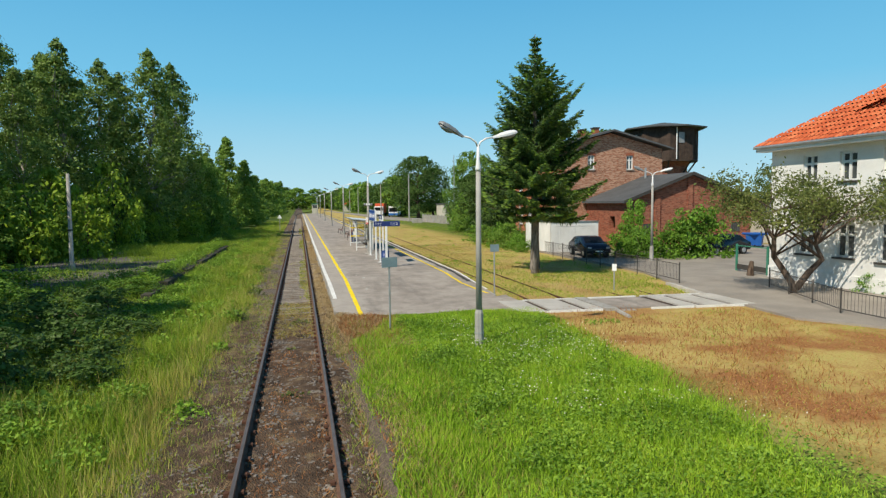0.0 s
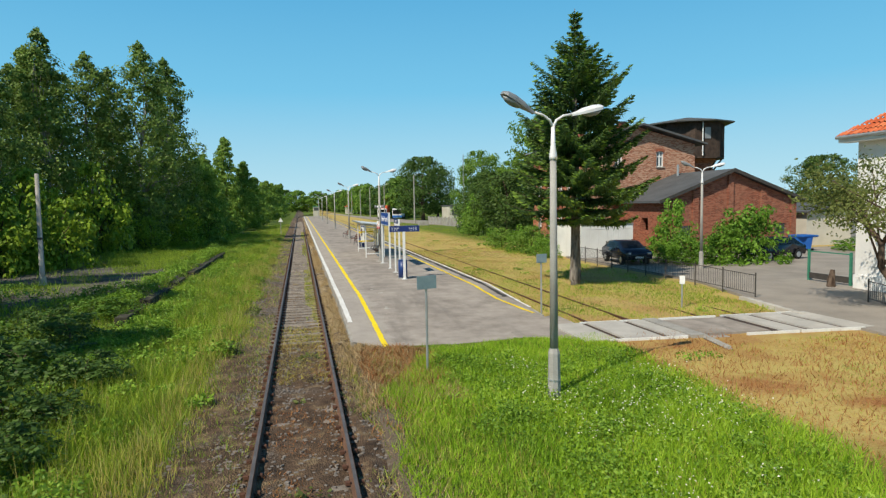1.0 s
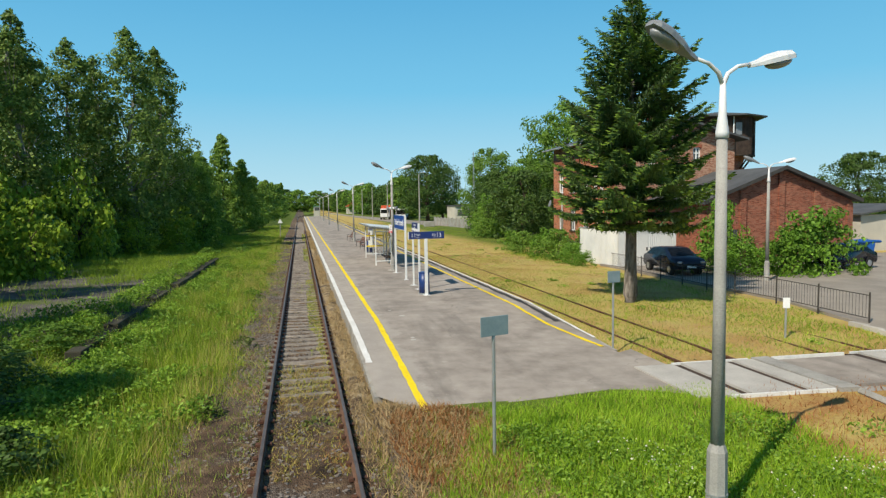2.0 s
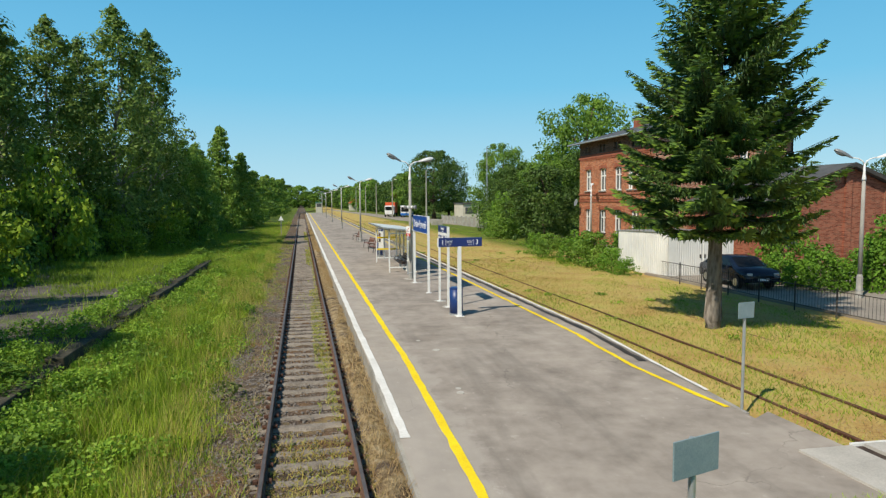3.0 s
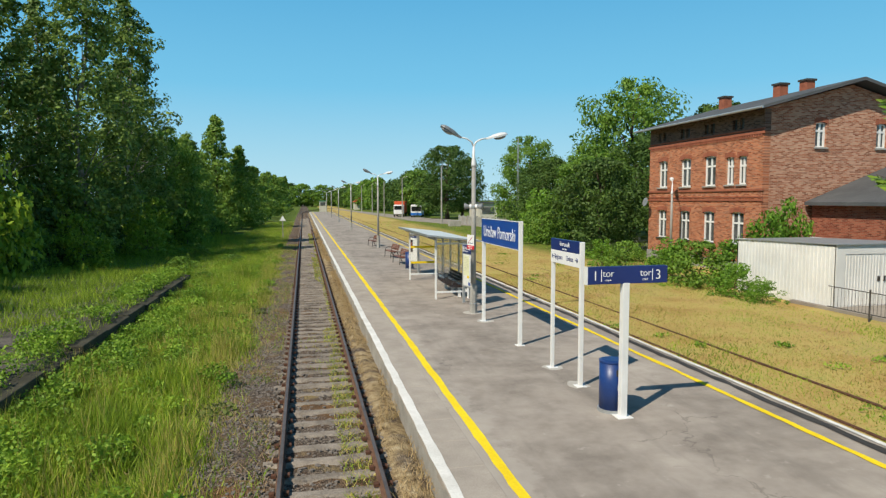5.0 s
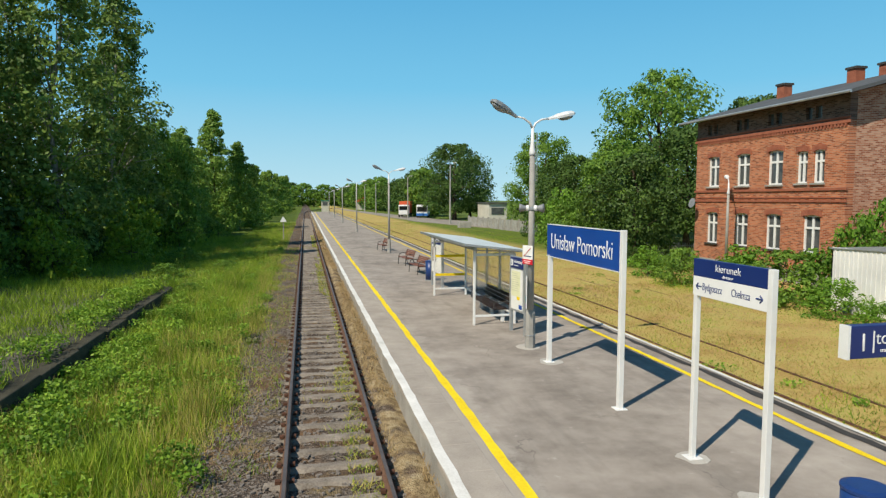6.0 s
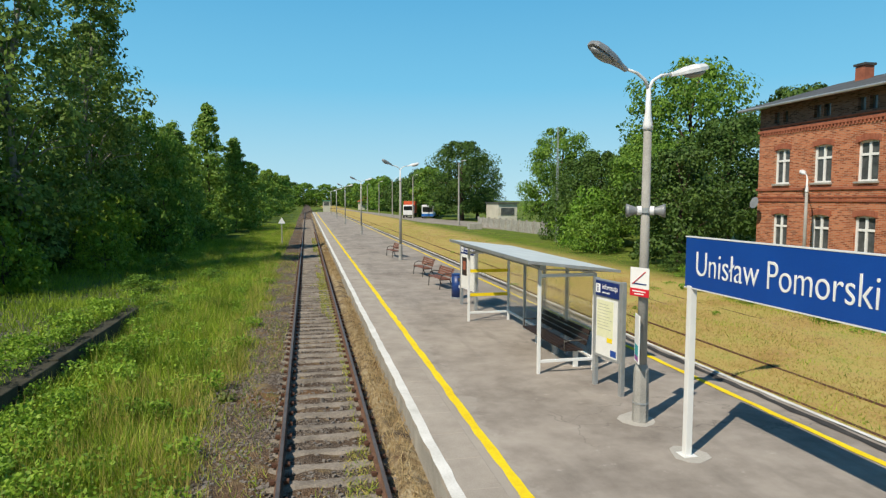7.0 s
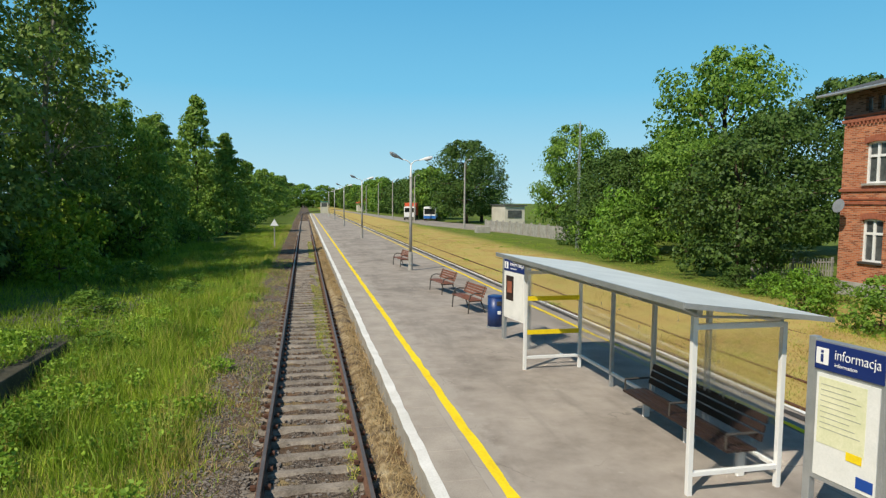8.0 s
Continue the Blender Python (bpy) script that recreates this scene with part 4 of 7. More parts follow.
def info_board(x, y, rz, label, white=False):
    o = thing("information_board", x, y, 0.29, label, "information board", "information boards", rz)
    for s in (-0.44, 0.44):
        part("post", box(s - 0.045, -0.045, -0.05, s + 0.045, 0.045, 2.2, bevel=0.008), GREYMETAL, o)
    part("cabinet", box(-0.4, -0.05, 0.62, 0.4, 0.05, 2.18, bevel=0.006), WHITE if white else GREYMETAL, o)
    part("header", box(-0.385, -0.066, 1.86, 0.385, -0.05, 2.16, bevel=0.004), NAVY, o, "navy header panel")
    words("lettering", "informacja", 0.155, Matrix.Translation((0.1, -0.069, 2.05)) @ pose(0, 0, 0, 90), LETTER, o, 0.003, 0.78)
    words("lettering", "information", 0.06, Matrix.Translation((-0.02, -0.069, 1.94)) @ pose(0, 0, 0, 90), LETTER, o, 0.003, 0.9)
    part("icon", box(-0.365, -0.071, 1.92, -0.22, -0.064, 2.1), LETTER, o, "white icon field")
    part("icon_mark", box(-0.308, -0.075, 1.945, -0.278, -0.068, 2.03), NAVY, o)
    part("icon_mark", box(-0.308, -0.075, 2.045, -0.278, -0.068, 2.075), NAVY, o)
    part("poster", box(-0.35, -0.06, 0.68, 0.35, -0.05, 1.82), PAPERWHITE, o, "white backing sheet")
    if white:
        part("picture", box(-0.3, -0.066, 1.1, -0.02, -0.055, 1.74), DARKWOOD, o, "dark printed poster")
        part("picture", box(-0.25, -0.069, 1.3, -0.08, -0.06, 1.6), BRICKPLAIN, o, "reddish printed field")
        return o
    part("timetable", box(-0.32, -0.064, 1.05, 0.22, -0.055, 1.78), PAPER, o, "pale yellow timetable sheet")
    part("sticker", box(0.03, -0.068, 0.97, 0.2, -0.06, 1.06), YELLOW, o, "bright yellow strip")
    part("sticker", box(0.15, -0.067, 0.72, 0.33, -0.06, 0.84), BLUE, o, "small blue label")
    for k in range(9):
        part("text_line", box(-0.29, -0.067, 1.7 - k * 0.06, 0.05 + 0.12 * ((k * 7) % 3) / 2, -0.06, 1.708 - k * 0.06), INK, o)
    return o


info_board(5.48, 50.15, -82, "grey information board with yellow timetable on the platform")
ib = info_board(5.2, 60.1, -82, "white information board with dark poster beside the shelter", True)
ib.scale = (1.5, 1.0, 1.0)


def signal_post(x, y, z, top, w, h, rz, label, material=SIGNBACK):
    o = thing("track_marker", x, y, z, label, "sign", "", rz)
    part("pole", rod((0, 0, -0.2), (0, 0, top), 0.03, None, 10), GREYMETAL, o)
    part("plate", box(-w / 2, -0.03, top - h, w / 2, -0.045, top + 0.02, bevel=0.004), material, o, "unpainted back of a small sign")
    part("bracket", box(-0.05, -0.035, top - h * 0.75, 0.05, 0.04, top - h * 0.25), GREYMETAL, o)
    return o


signal_post(3.0, 21.85, -0.03, 2.3, 0.52, 0.3, 15, "small sign seen from behind on a thin grey pole")
signal_post(8.46, 28.2, -0.06, 2.2, 0.42, 0.3, 10, "small sign seen from behind on a thin grey pole")
signal_post(14.2, 28.3, -0.1, 1.2, 0.2, 0.3, -20, "short post with a small white plate in dry grass", LETTER)
o = thing("track_marker", -2.65, 101.5, -0.25, "white triangular marker on a striped short post", "sign")
part("pole", rod((0, 0, -0.2), (0, 0, 2.0), 0.05, None, 8), CONCRETE, o)
part("plate", extrude([(-0.34, 2.0), (0.34, 2.0), (0.0, 2.6)], "y", -0.08, -0.05), LETTER, o, "white triangle")
o = thing("concrete_pole", -12.3, 41.3, -0.3, "old bare concrete pole among weeds on the ramp", "pole")
part("pole", pipe([(0, 0, 0), (0, 0, 1.1), (0, 0, 1.15), (0.03, 0, 6.1)], [0.2, 0.17, 0.12, 0.09], 10), CONCRETE, o, smooth=True)
part("collar", rod((0, 0, 2.9), (0, 0, 3.0), 0.14, None, 10), DARKSTEEL, o)


# ---- buildings ----
def pierced(axis, at, thick, a0, a1, z0, z1, holes):
    """A wall along axis with rectangular openings (a0, a1, z0, z1), as one shell."""
    us = sorted({a0, a1, *[h[0] for h in holes], *[h[1] for h in holes]})
    zs = sorted({z0, z1, *[h[2] for h in holes], *[h[3] for h in holes]})
    bm = bmesh.new()
    for u0, u1 in zip(us, us[1:]):
        for w0, w1 in zip(zs, zs[1:]):
            cu, cz = (u0 + u1) / 2, (w0 + w1) / 2
            if any(h[0] < cu < h[1] and h[2] < cz < h[3] for h in holes):
                continue
            if axis == "y":
                box(at, u0, w0, at + thick, u1, w1, bm)
            else:
                box(u0, at, w0, u1, at + thick, w1, bm)
    seen = {}
    for f in bm.faces:
        seen.setdefault(tuple(round(c, 3) for c in f.calc_center_median()), []).append(f)
    bmesh.ops.delete(bm, geom=[f for fs in seen.values() if len(fs) > 1 for f in fs], context="FACES_ONLY")
    bmesh.ops.remove_doubles(bm, verts=bm.verts, dist=0.0005)
    return bm


def casement(parent, axis, at, a0, a1, z0, z1, sill=CONCRETE, arch=None, depth=0.16, cross=0.66):
    """A framed two-leaf window set back in an opening that faces -x or -y."""
    def bx(u0, u1, d0, d1, w0, w1, bm=None):
        if axis == "y":
            return box(at + d0, u0, w0, at + d1, u1, w1, bm)
        return box(u0, at + d0, w0, u1, at + d1, w1, bm)
    w = 0.1
    m, t = (a0 + a1) / 2, z0 + (z1 - z0) * cross
    v = w * 0.55
    f = pierced(axis, at + depth - 0.05, 0.08, a0, a1, z0, z1, [(a0 + w, m - v, z0 + w, t - v), (m + v, a1 - w, z0 + w, t - v), (a0 + w, m - v, t + v, z1 - w), (m + v, a1 - w, t + v, z1 - w)])
    win = part("window", f, FRAMEWHITE, parent, "white wooden casement window")
    part("pane", bx(a0 + 0.02, a1 - 0.02, depth + 0.01, depth + 0.05, z0 + 0.02, z1 - 0.02), ROOMDARK, win, "glossy opaque panes coloured as a dark room")
    part("sill", bx(a0 - 0.08, a1 + 0.08, -0.1, depth - 0.05, z0 - 0.07, z0 + 0.015), sill, win)
    if arch:
        n = 9
        for k in range(n):
            u0, u1 = a0 - 0.1 + (a1 - a0 + 0.2) * k / n, a0 - 0.1 + (a1 - a0 + 0.2) * (k + 1) / n
            lift = 0.1 * math.sin(math.pi * (k + 0.5) / n)
            part("arch_brick", bx(u0 + 0.008, u1 - 0.008, -0.03, depth - 0.06, z1 - 0.1 + lift, z1 + 0.17 + lift), arch, win)
    return win


# station building
st = thing("station_building", -1.65, -2.15, 0, "two-storey red brick station building with grey roof", "building")
st.scale = (1.0, 1.0, 0.985)
X0, X1, Y0, Y1, EZ = 25.4, 36.4, 59.8, 71.2, 9.05
upper = [(68.95, 70.0, 4.95, 6.8), (66.3, 67.4, 4.95, 6.8), (63.8, 64.9, 4.95, 6.8), (62.15, 62.85, 4.98, 6.62), (61.1, 61.8, 4.98, 6.62)]
lower = [(68.95, 70.0, 1.5, 3.42), (66.3, 67.4, 1.5, 3.42), (63.8, 64.9, 1.5, 3.42), (61.2, 62.3, 1.5, 3.42)]
attic = [(69.2, 69.55, 8.15, 8.75), (69.8, 70.15, 8.15, 8.75), (66.5, 66.9, 8.15, 8.75), (67.1, 67.5, 8.15, 8.75), (64.0, 64.4, 8.15, 8.75), (64.6, 65.0, 8.15, 8.75), (61.4, 61.8, 8.15, 8.75), (62.0, 62.4, 8.15, 8.75)]
part("wall", pierced("y", X0, 0.4, Y0, Y1, 0.55, 7.85, upper + lower), BRICK_Y, st, "warm red brick front wall")
part("wall", pierced("y", X0, 0.4, Y0, Y1, 7.85, EZ, attic), DARKBRICK, st, "dark brick attic wall")
part("plinth", box(X0 - 0.06, Y0 - 0.06, -0.3, X0 + 0.4, Y1 + 0.06, 0.55), CONCRETE, st, "grey stone plinth")
ends = [(28.6, 29.3, 7.0, 8.4), (32.6, 33.3, 7.0, 8.4), (33.9, 34.6, 4.6, 6.0)]
part("wall", pierced("x", Y0, 0.4, X0 + 0.4, X1, -0.2, EZ, ends), BRICK_X, st, "patched brick end wall")
part("gable", extrude([(X0, EZ), (X1, EZ), ((X0 + X1) / 2, EZ + 1.45)], "y", Y0, Y0 + 0.4), BRICK_X, st)
part("wall", box(X0 + 0.4, Y1 - 0.4, -0.2, X1, Y1, EZ), BRICK_X, st)
part("wall", box(X1 - 0.4, Y0 + 0.4, -0.2, X1, Y1 - 0.4, EZ), BRICK_Y, st)
part("gable", extrude([(X0, EZ), (X1, EZ), ((X0 + X1) / 2, EZ + 1.45)], "y", Y1 - 0.4, Y1), BRICK_X, st)
XM, RZ = (X0 + X1) / 2, EZ + 1.55
for s, xe in ((-1, X0 - 0.75), (1, X1 + 0.75)):
    ze = EZ - 0.12
    part("roof", extrude([(xe, ze), (XM, RZ + 0.02), (XM, RZ + 0.2), (xe, ze + 0.16)], "y", Y0 - 0.8, Y1 + 0.8), FELT, st, "grey felted roof slope")
part("gutter", rod((X0 - 0.8, Y0 - 0.8, EZ - 0.05), (X0 - 0.8, Y1 + 0.8, EZ - 0.05), 0.07, None, 8), GREYMETAL, st)
for zz, hh, pp in ((4.05, 0.1, 0.06), (4.25, 0.06, 0.04), (4.62, 0.12, 0.07), (7.72, 0.14, 0.08), (7.95, 0.08, 0.05)):
    part("string_course", box(X0 - pp, Y0 - pp, zz, X0 + 0.02, Y1 + pp, zz + hh), BRICKPLAIN, st, "projecting brick band")
for k in range(56):
    yy = Y0 + 0.1 + k * (Y1 - Y0 - 0.2) / 56
    part("dentil", box(X0 - 0.07, yy, 7.58, X0 + 0.01, yy + 0.1, 7.72), BRICKPLAIN, st)
for h in upper:
    casement(st, "y", X0, *h, sill=CONCRETE, arch=BRICKPLAIN)
for h in lower:
    casement(st, "y", X0, *h, sill=DARKSTEEL, arch=BRICKPLAIN)
for h in attic:
    # a dark sheet fills each attic hole, coloured as the shade within
    part("attic_opening", box(X0 + 0.16, h[0], h[2], X0 + 0.22, h[1], h[3]), ROOMDARK, st, "small dark sheet coloured as the shade inside the attic")
for h in ends:
    casement(st, "x", Y0, *h, arch=BRICKPLAIN)
for xx, yy, top in ((29.7, 69.0, 11.15), (30.0, 64.2, 11.2), (31.0, 63.2, 11.3)):
    c = part("chimney", box(xx - 0.29, yy - 0.29, 9.6, xx + 0.29, yy + 0.29, top), BRICKPLAIN, st, "painted red brick chimney")
    part("cap", box(xx - 0.36, yy - 0.36, top, xx + 0.36, yy + 0.36, top + 0.12), DARKSTEEL, c)
part("satellite_dish", pipe([(X0 - 0.5, 70.7, 3.95), (X0 - 0.56, 70.7, 3.97), (X0 - 0.6, 70.7, 3.98)], [0.05, 0.25, 0.32], 16), LAMPGREY, st, "small grey satellite dish")

# warehouse with the gable to the crossing
wh = thing("warehouse", 0, 0, 0, "red brick goods warehouse with grey gabled roof", "warehouse")
A0, A1, B0, B1 = 26.8, 38.6, 50.0, 57.5
AM = (A0 + A1) / 2
part("gable_wall", extrude([(A0, -0.2), (A1, -0.2), (A1, 3.85), (AM, 6.1), (A0, 3.85)], "y", B0, B0 + 0.4), WBRICK_X, wh, "dark red brick gable wall")
part("side_wall", pierced("y", A0, 0.4, B0 + 0.4, B1, -0.2, 3.85, [(52.0, 53.0, 1.6, 2.6)]), WBRICK_Y, wh)
part("side_wall", box(A1 - 0.4, B0 + 0.4, -0.2, A1, B1, 3.85), WBRICK_Y, wh)
for xx in (A0 + 0.25, 29.6, AM - 0.05, 35.6, A1 - 0.25):
    zt = 3.6 + 2.2 * (1 - abs(xx - AM) / (AM - A0))
    part("pilaster", box(xx - 0.24, B0 - 0.12, -0.2, xx + 0.24, B0, zt), WBRICK_X, wh, "projecting brick pier")
for s, xe in ((-1, A0 - 0.5), (1, A1 + 0.5)):
    part("roof", extrude([(xe, 3.75), (AM, 6.12), (AM, 6.3), (xe, 3.93)], "y", B0 - 0.45, B1), FELT, wh, "grey felted roof slope")
    part("barge_board", extrude([(xe, 3.7), (AM, 6.07), (AM, 6.33), (xe, 3.96)], "y", B0 - 0.5, B0 - 0.45), DARKSTEEL, wh)
for xx, zz in ((36.7, 1.2), (28.3, 1.2)):
    w = part("window", box(xx, B0 - 0.02, zz, xx + 0.9, B0 + 0.02, zz + 0.8), ROOMDARK, wh, "small barred window")
    part("lintel", box(xx - 0.15, B0 - 0.06, zz + 0.8, xx + 1.05, B0 + 0.02, zz + 1.0), BRICKPLAIN, w)
    for j in range(4):
        part("bar", box(xx + 0.15 + j * 0.2, B0 - 0.05, zz, xx + 0.18 + j * 0.2, B0 - 0.02, zz + 0.8), DARKSTEEL, w)
part("vent_pipe", rod((32.0, 56.0, 5.9), (32.0, 56.0, 7.0), 0.1, None, 10), GREYMETAL, wh)

# water tower behind
wt = thing("water_tower", 46.6, 76.5, 0, "old water tower with tarred wooden tank house", "water tower")
def ring(n, r, z, turn=0.0):
    return [(r * math.cos(turn + 2 * math.pi * k / n), r * math.sin(turn + 2 * math.pi * k / n), z) for k in range(n)]
bm = pipe([(0, 0, -0.2), (0, 0, 8.2), (0, 0, 8.8)], [3.1, 2.9, 3.3], 24)
part("shaft", bm, WBRICK_X, wt, "round brick shaft")
for k in range(8):
    a0, a1 = math.pi / 8 + k * math.pi / 4, math.pi / 8 + (k + 1) * math.pi / 4
    p0, p1 = Vector((4.25 * math.cos(a0), 4.25 * math.sin(a0), 0)), Vector((4.25 * math.cos(a1), 4.25 * math.sin(a1), 0))
    side = part("wall", slab([(p0.x, p0.y), (p1.x, p1.y), (p1.x * 0.95, p1.y * 0.95), (p0.x * 0.95, p0.y * 0.95)], 8.9, 13.0), TARWOOD, wt, "tarred board wall")
    for j in range(9):
        q = p0.lerp(p1, (j + 0.5) / 9) * 1.004
        b = box(-0.03, -0.02, 8.9, 0.03, 0.02, 12.95)
        b.transform(pose(q.x, q.y, 0, 0, 0, math.degrees(math.atan2(p1.y - p0.y, p1.x - p0.x))))
        part("batten", b, TARWOOD, side)
    mid = (p0 + p1) / 2 * 1.012
    b = box(-0.38, -0.03, 11.0, 0.38, 0.03, 12.3)
    b.transform(pose(mid.x, mid.y, 0, 0, 0, math.degrees(math.atan2(p1.y - p0.y, p1.x - p0.x))))
    part("shutter", b, LAMPGREY if k % 2 else TARWOOD, side, "weathered window shutter")
    st_r = math.pi / 8 + k * math.pi / 4
    part("strut", rod((3.0 * math.cos(st_r), 3.0 * math.sin(st_r), 7.4), (4.1 * math.cos(st_r), 4.1 * math.sin(st_r), 8.95), 0.1, None, 6), TARWOOD, wt)
part("floor_beam", pipe([(0, 0, 8.75), (0, 0, 8.92)], [4.15, 4.15], 24), TARWOOD, wt)
part("roof", pipe([(0, 0, 12.95), (0, 0, 13.1), (0, 0, 13.9)], [5.3, 5.3, 0.3], 8), FELT, wt, "low dark eight-sided roof")
part("drain_pipe", rod((-0.8, -4.2, 9.0), (-0.8, -4.2, 12.9), 0.07, None, 8), FRAMEWHITE, wt, "pale vertical pipe")

# white house with orange tiles
ho = thing("white_house", 0, 0, 0, "white plastered house with orange tiled roof", "house")
HX, HY0, HY1 = 23.75, 14.0, 29.9
up = [(27.0, 27.85, 4.75, 6.05), (24.85, 25.75, 4.75, 6.05), (22.6, 23.6, 4.75, 6.05), (19.5, 20.6, 4.75, 6.05)]
dn = [(27.1, 28.1, 1.35, 2.85), (24.85, 25.85, 1.35, 2.9), (22.55, 23.7, 1.3, 3.0), (19.5, 20.6, 1.3, 3.0)]
part("wall", pierced("y", HX, 0.4, HY0, HY1, 0.6, 6.35, up + dn), PLASTER, ho, "stained white plaster wall")
part("plinth", box(HX - 0.04, HY0, -0.3, HX + 0.4, HY1 + 0.04, 0.6), PLASTER, ho)
part("wall", box(HX + 0.4, HY1 - 0.4, -0.3, 33.5, HY1, 6.35), PLASTER, ho)
part("wall", box(HX + 0.4, HY0, -0.3, 33.5, HY0 + 0.4, 6.35), PLASTER, ho)
part("wall", box(33.1, HY0 + 0.4, -0.3, 33.5, HY1 - 0.4, 6.35), PLASTER, ho)
part("cornice", box(HX - 0.55, HY0 - 0.5, 6.35, HX + 0.1, HY1 + 0.5, 6.55), FRAMEWHITE, ho, "grey-white eaves board")
part("gutter", rod((HX - 0.62, HY0 - 0.5, 6.58), (HX - 0.62, HY1 + 0.55, 6.58), 0.08, None, 8), GREYMETAL, ho)
for h in up + dn:
    casement(ho, "y", HX, *h, sill=DARKSTEEL)
part("roof_base", extrude([(HX - 0.6, 6.55), (28.6, 10.2), (33.9, 6.55)], "y", HY0, HY1 - 5.0), FELT, ho)
bm = bmesh.new()
hip = [bm.verts.new(c) for c in ((HX - 0.6, HY1 + 0.5, 6.56), (33.9, HY1 + 0.5, 6.56), (28.6, HY1 - 5.0, 10.2), (HX - 0.6, HY1 - 5.0, 6.56), (33.9, HY1 - 5.0, 6.56))]
for q in ((0, 1, 2), (0, 2, 3), (1, 4, 2), (0, 3, 4, 1), (2, 4, 3)):
    bm.faces.new([hip[k] for k in q])
part("roof_base", bm, FELT, ho)


def tile_row(verts, x, y, z, dx, dz, w):
    """One curved pantile as a few quads running up the slope."""
    n = 4
    for k in range(n):
        a, b = k / n, (k + 1) / n
        ha, hb = 0.035 * math.sin(a * math.pi * 2) , 0.035 * math.sin(b * math.pi * 2)
        verts.append([(x, y + a * w, z + ha + 0.05), (x, y + b * w, z + hb + 0.05), (x + dx, y + b * w, z + hb + dz + 0.01), (x + dx, y + a * w, z + ha + dz + 0.01)])


rows = []
sl = (10.2 - 6.55) / (28.6 - HX + 0.6)
for i in range(17):
    x = HX - 0.68 + i * 0.33
    ymax = HY1 + 0.5 - max(0.0, (x - HX + 0.6)) * 5.5 / (28.6 - HX + 0.6)
    y = ymax
    while y > HY0 + 2:
        y -= 0.24
        tile_row(rows, x, y, 6.6 + i * 0.33 * sl, 0.36, 0.36 * sl, 0.24)
wrap("tiles", polys("tiles", np.array(rows)), TILE, ho, "curved orange clay tiles")
tagged(bpy.data.objects["tiles"], kind="stuff")
# eyebrow dormer band
part("dormer", extrude([(18.5, 7.55), (25.9, 7.55), (24.5, 8.0), (22.5, 8.25), (20.0, 8.3), (18.5, 8.3)], "x", 25.3, 27.5), TARWOOD, ho, "dark eyebrow dormer front")
dr = []
for k in range(26):
    y0 = 26.6 - k * 0.32
    def dz(y):
        return 7.75 + 0.75 * (1 - math.exp(-max(0.0, 26.4 - y) * 0.55))
    for i in range(8):
        x = 24.9 + i * 0.42
        za, zb = dz(y0) + i * 0.17, dz(y0 - 0.32) + i * 0.17
        dr.append([(x, y0, za + 0.05), (x, y0 - 0.3, zb + 0.05), (x + 0.45, y0 - 0.3, zb + 0.19), (x + 0.45, y0, za + 0.19)])
tagged(wrap("dormer_tiles", polys("dormer_tiles", np.array(dr)), TILE, ho, "orange tiles over the dormer"), kind="stuff")

# white sheet-metal garage
ga = thing("garage", 0, 0, 0, "white corrugated sheet-metal garage with double doors", "garage")
G = (19.25, 48.0, 23.25, 53.6)
part("wall", box(G[0], G[1] + 0.04, -0.1, G[0] + 0.06, G[3], 2.3), SHEETWHITE, ga)
part("wall", box(G[2] - 0.06, G[1] + 0.04, -0.1, G[2], G[3], 2.3), SHEETWHITE, ga)
part("wall", box(G[0], G[3] - 0.06, -0.1, G[2], G[3], 2.2), SHEETWHITE, ga)
part("front_frame", pierced("x", G[1], 0.08, G[0], G[2], -0.1, 2.35, [(G[0] + 0.4, G[2] - 0.25, -0.1, 2.0)]), SHEETWHITE, ga)
for k in range(28):
    yy = G[1] + 0.12 + k * 0.195
    part("rib", box(G[0] - 0.025, yy, 0.0, G[0], yy + 0.07, 2.26), SHEETWHITE, ga)
for k in range(2):
    dx = G[0] + 0.41 + k * 1.68
    d = part("door", box(dx, G[1] + 0.02, 0.0, dx + 1.66, G[1] + 0.06, 1.98), SHEETWHITE, ga, "white ribbed door leaf")
    for j in range(12):
        part("rib", box(dx + 0.05 + j * 0.135, G[1] - 0.005, 0.05, dx + 0.1 + j * 0.135, G[1] + 0.02, 1.95), SHEETWHITE, d)
    part("handle", box(dx + (1.5 if k == 0 else 0.08), G[1] - 0.03, 0.95, dx + (1.58 if k == 0 else 0.16), G[1] + 0.02, 1.15), DARKSTEEL, d)
part("roof", extrude([(G[1] - 0.08, 2.36), (G[3] + 0.08, 2.24), (G[3] + 0.08, 2.28), (G[1] - 0.08, 2.4)], "x", G[0] - 0.06, G[2] + 0.06), GREYMETAL, ga, "flat grey sheet roof")

# far sheds past the warehouse
sd = thing("storage_shed", 0, 0, 0, "low cream shed with dark flat roof", "shed")
part("wall", pierced("x", 52.5, 0.3, 42.0, 52.0, -0.2, 2.7, [(46.5, 47.4, -0.2, 2.0), (49.6, 50.6, 1.0, 1.9)]), SHEDWALL, sd)
part("wall", box(42.0, 52.8, -0.2, 42.3, 60.0, 2.7), SHEDWALL, sd)
part("door", box(46.5, 52.6, -0.1, 47.4, 52.66, 2.0), LAMPGREY, sd)
part("window", box(49.6, 52.6, 1.0, 50.6, 52.66, 1.9), RUST, sd, "rusty red shutter")
part("roof", extrude([(41.6, 2.7), (47.0, 3.4), (52.4, 2.7), (52.4, 2.82), (47.0, 3.52), (41.6, 2.82)], "y", 52.1, 60.4), FELT, sd)
sd2 = thing("storage_shed", 0, 0, 0, "pale plastered hall behind the trees", "hall")
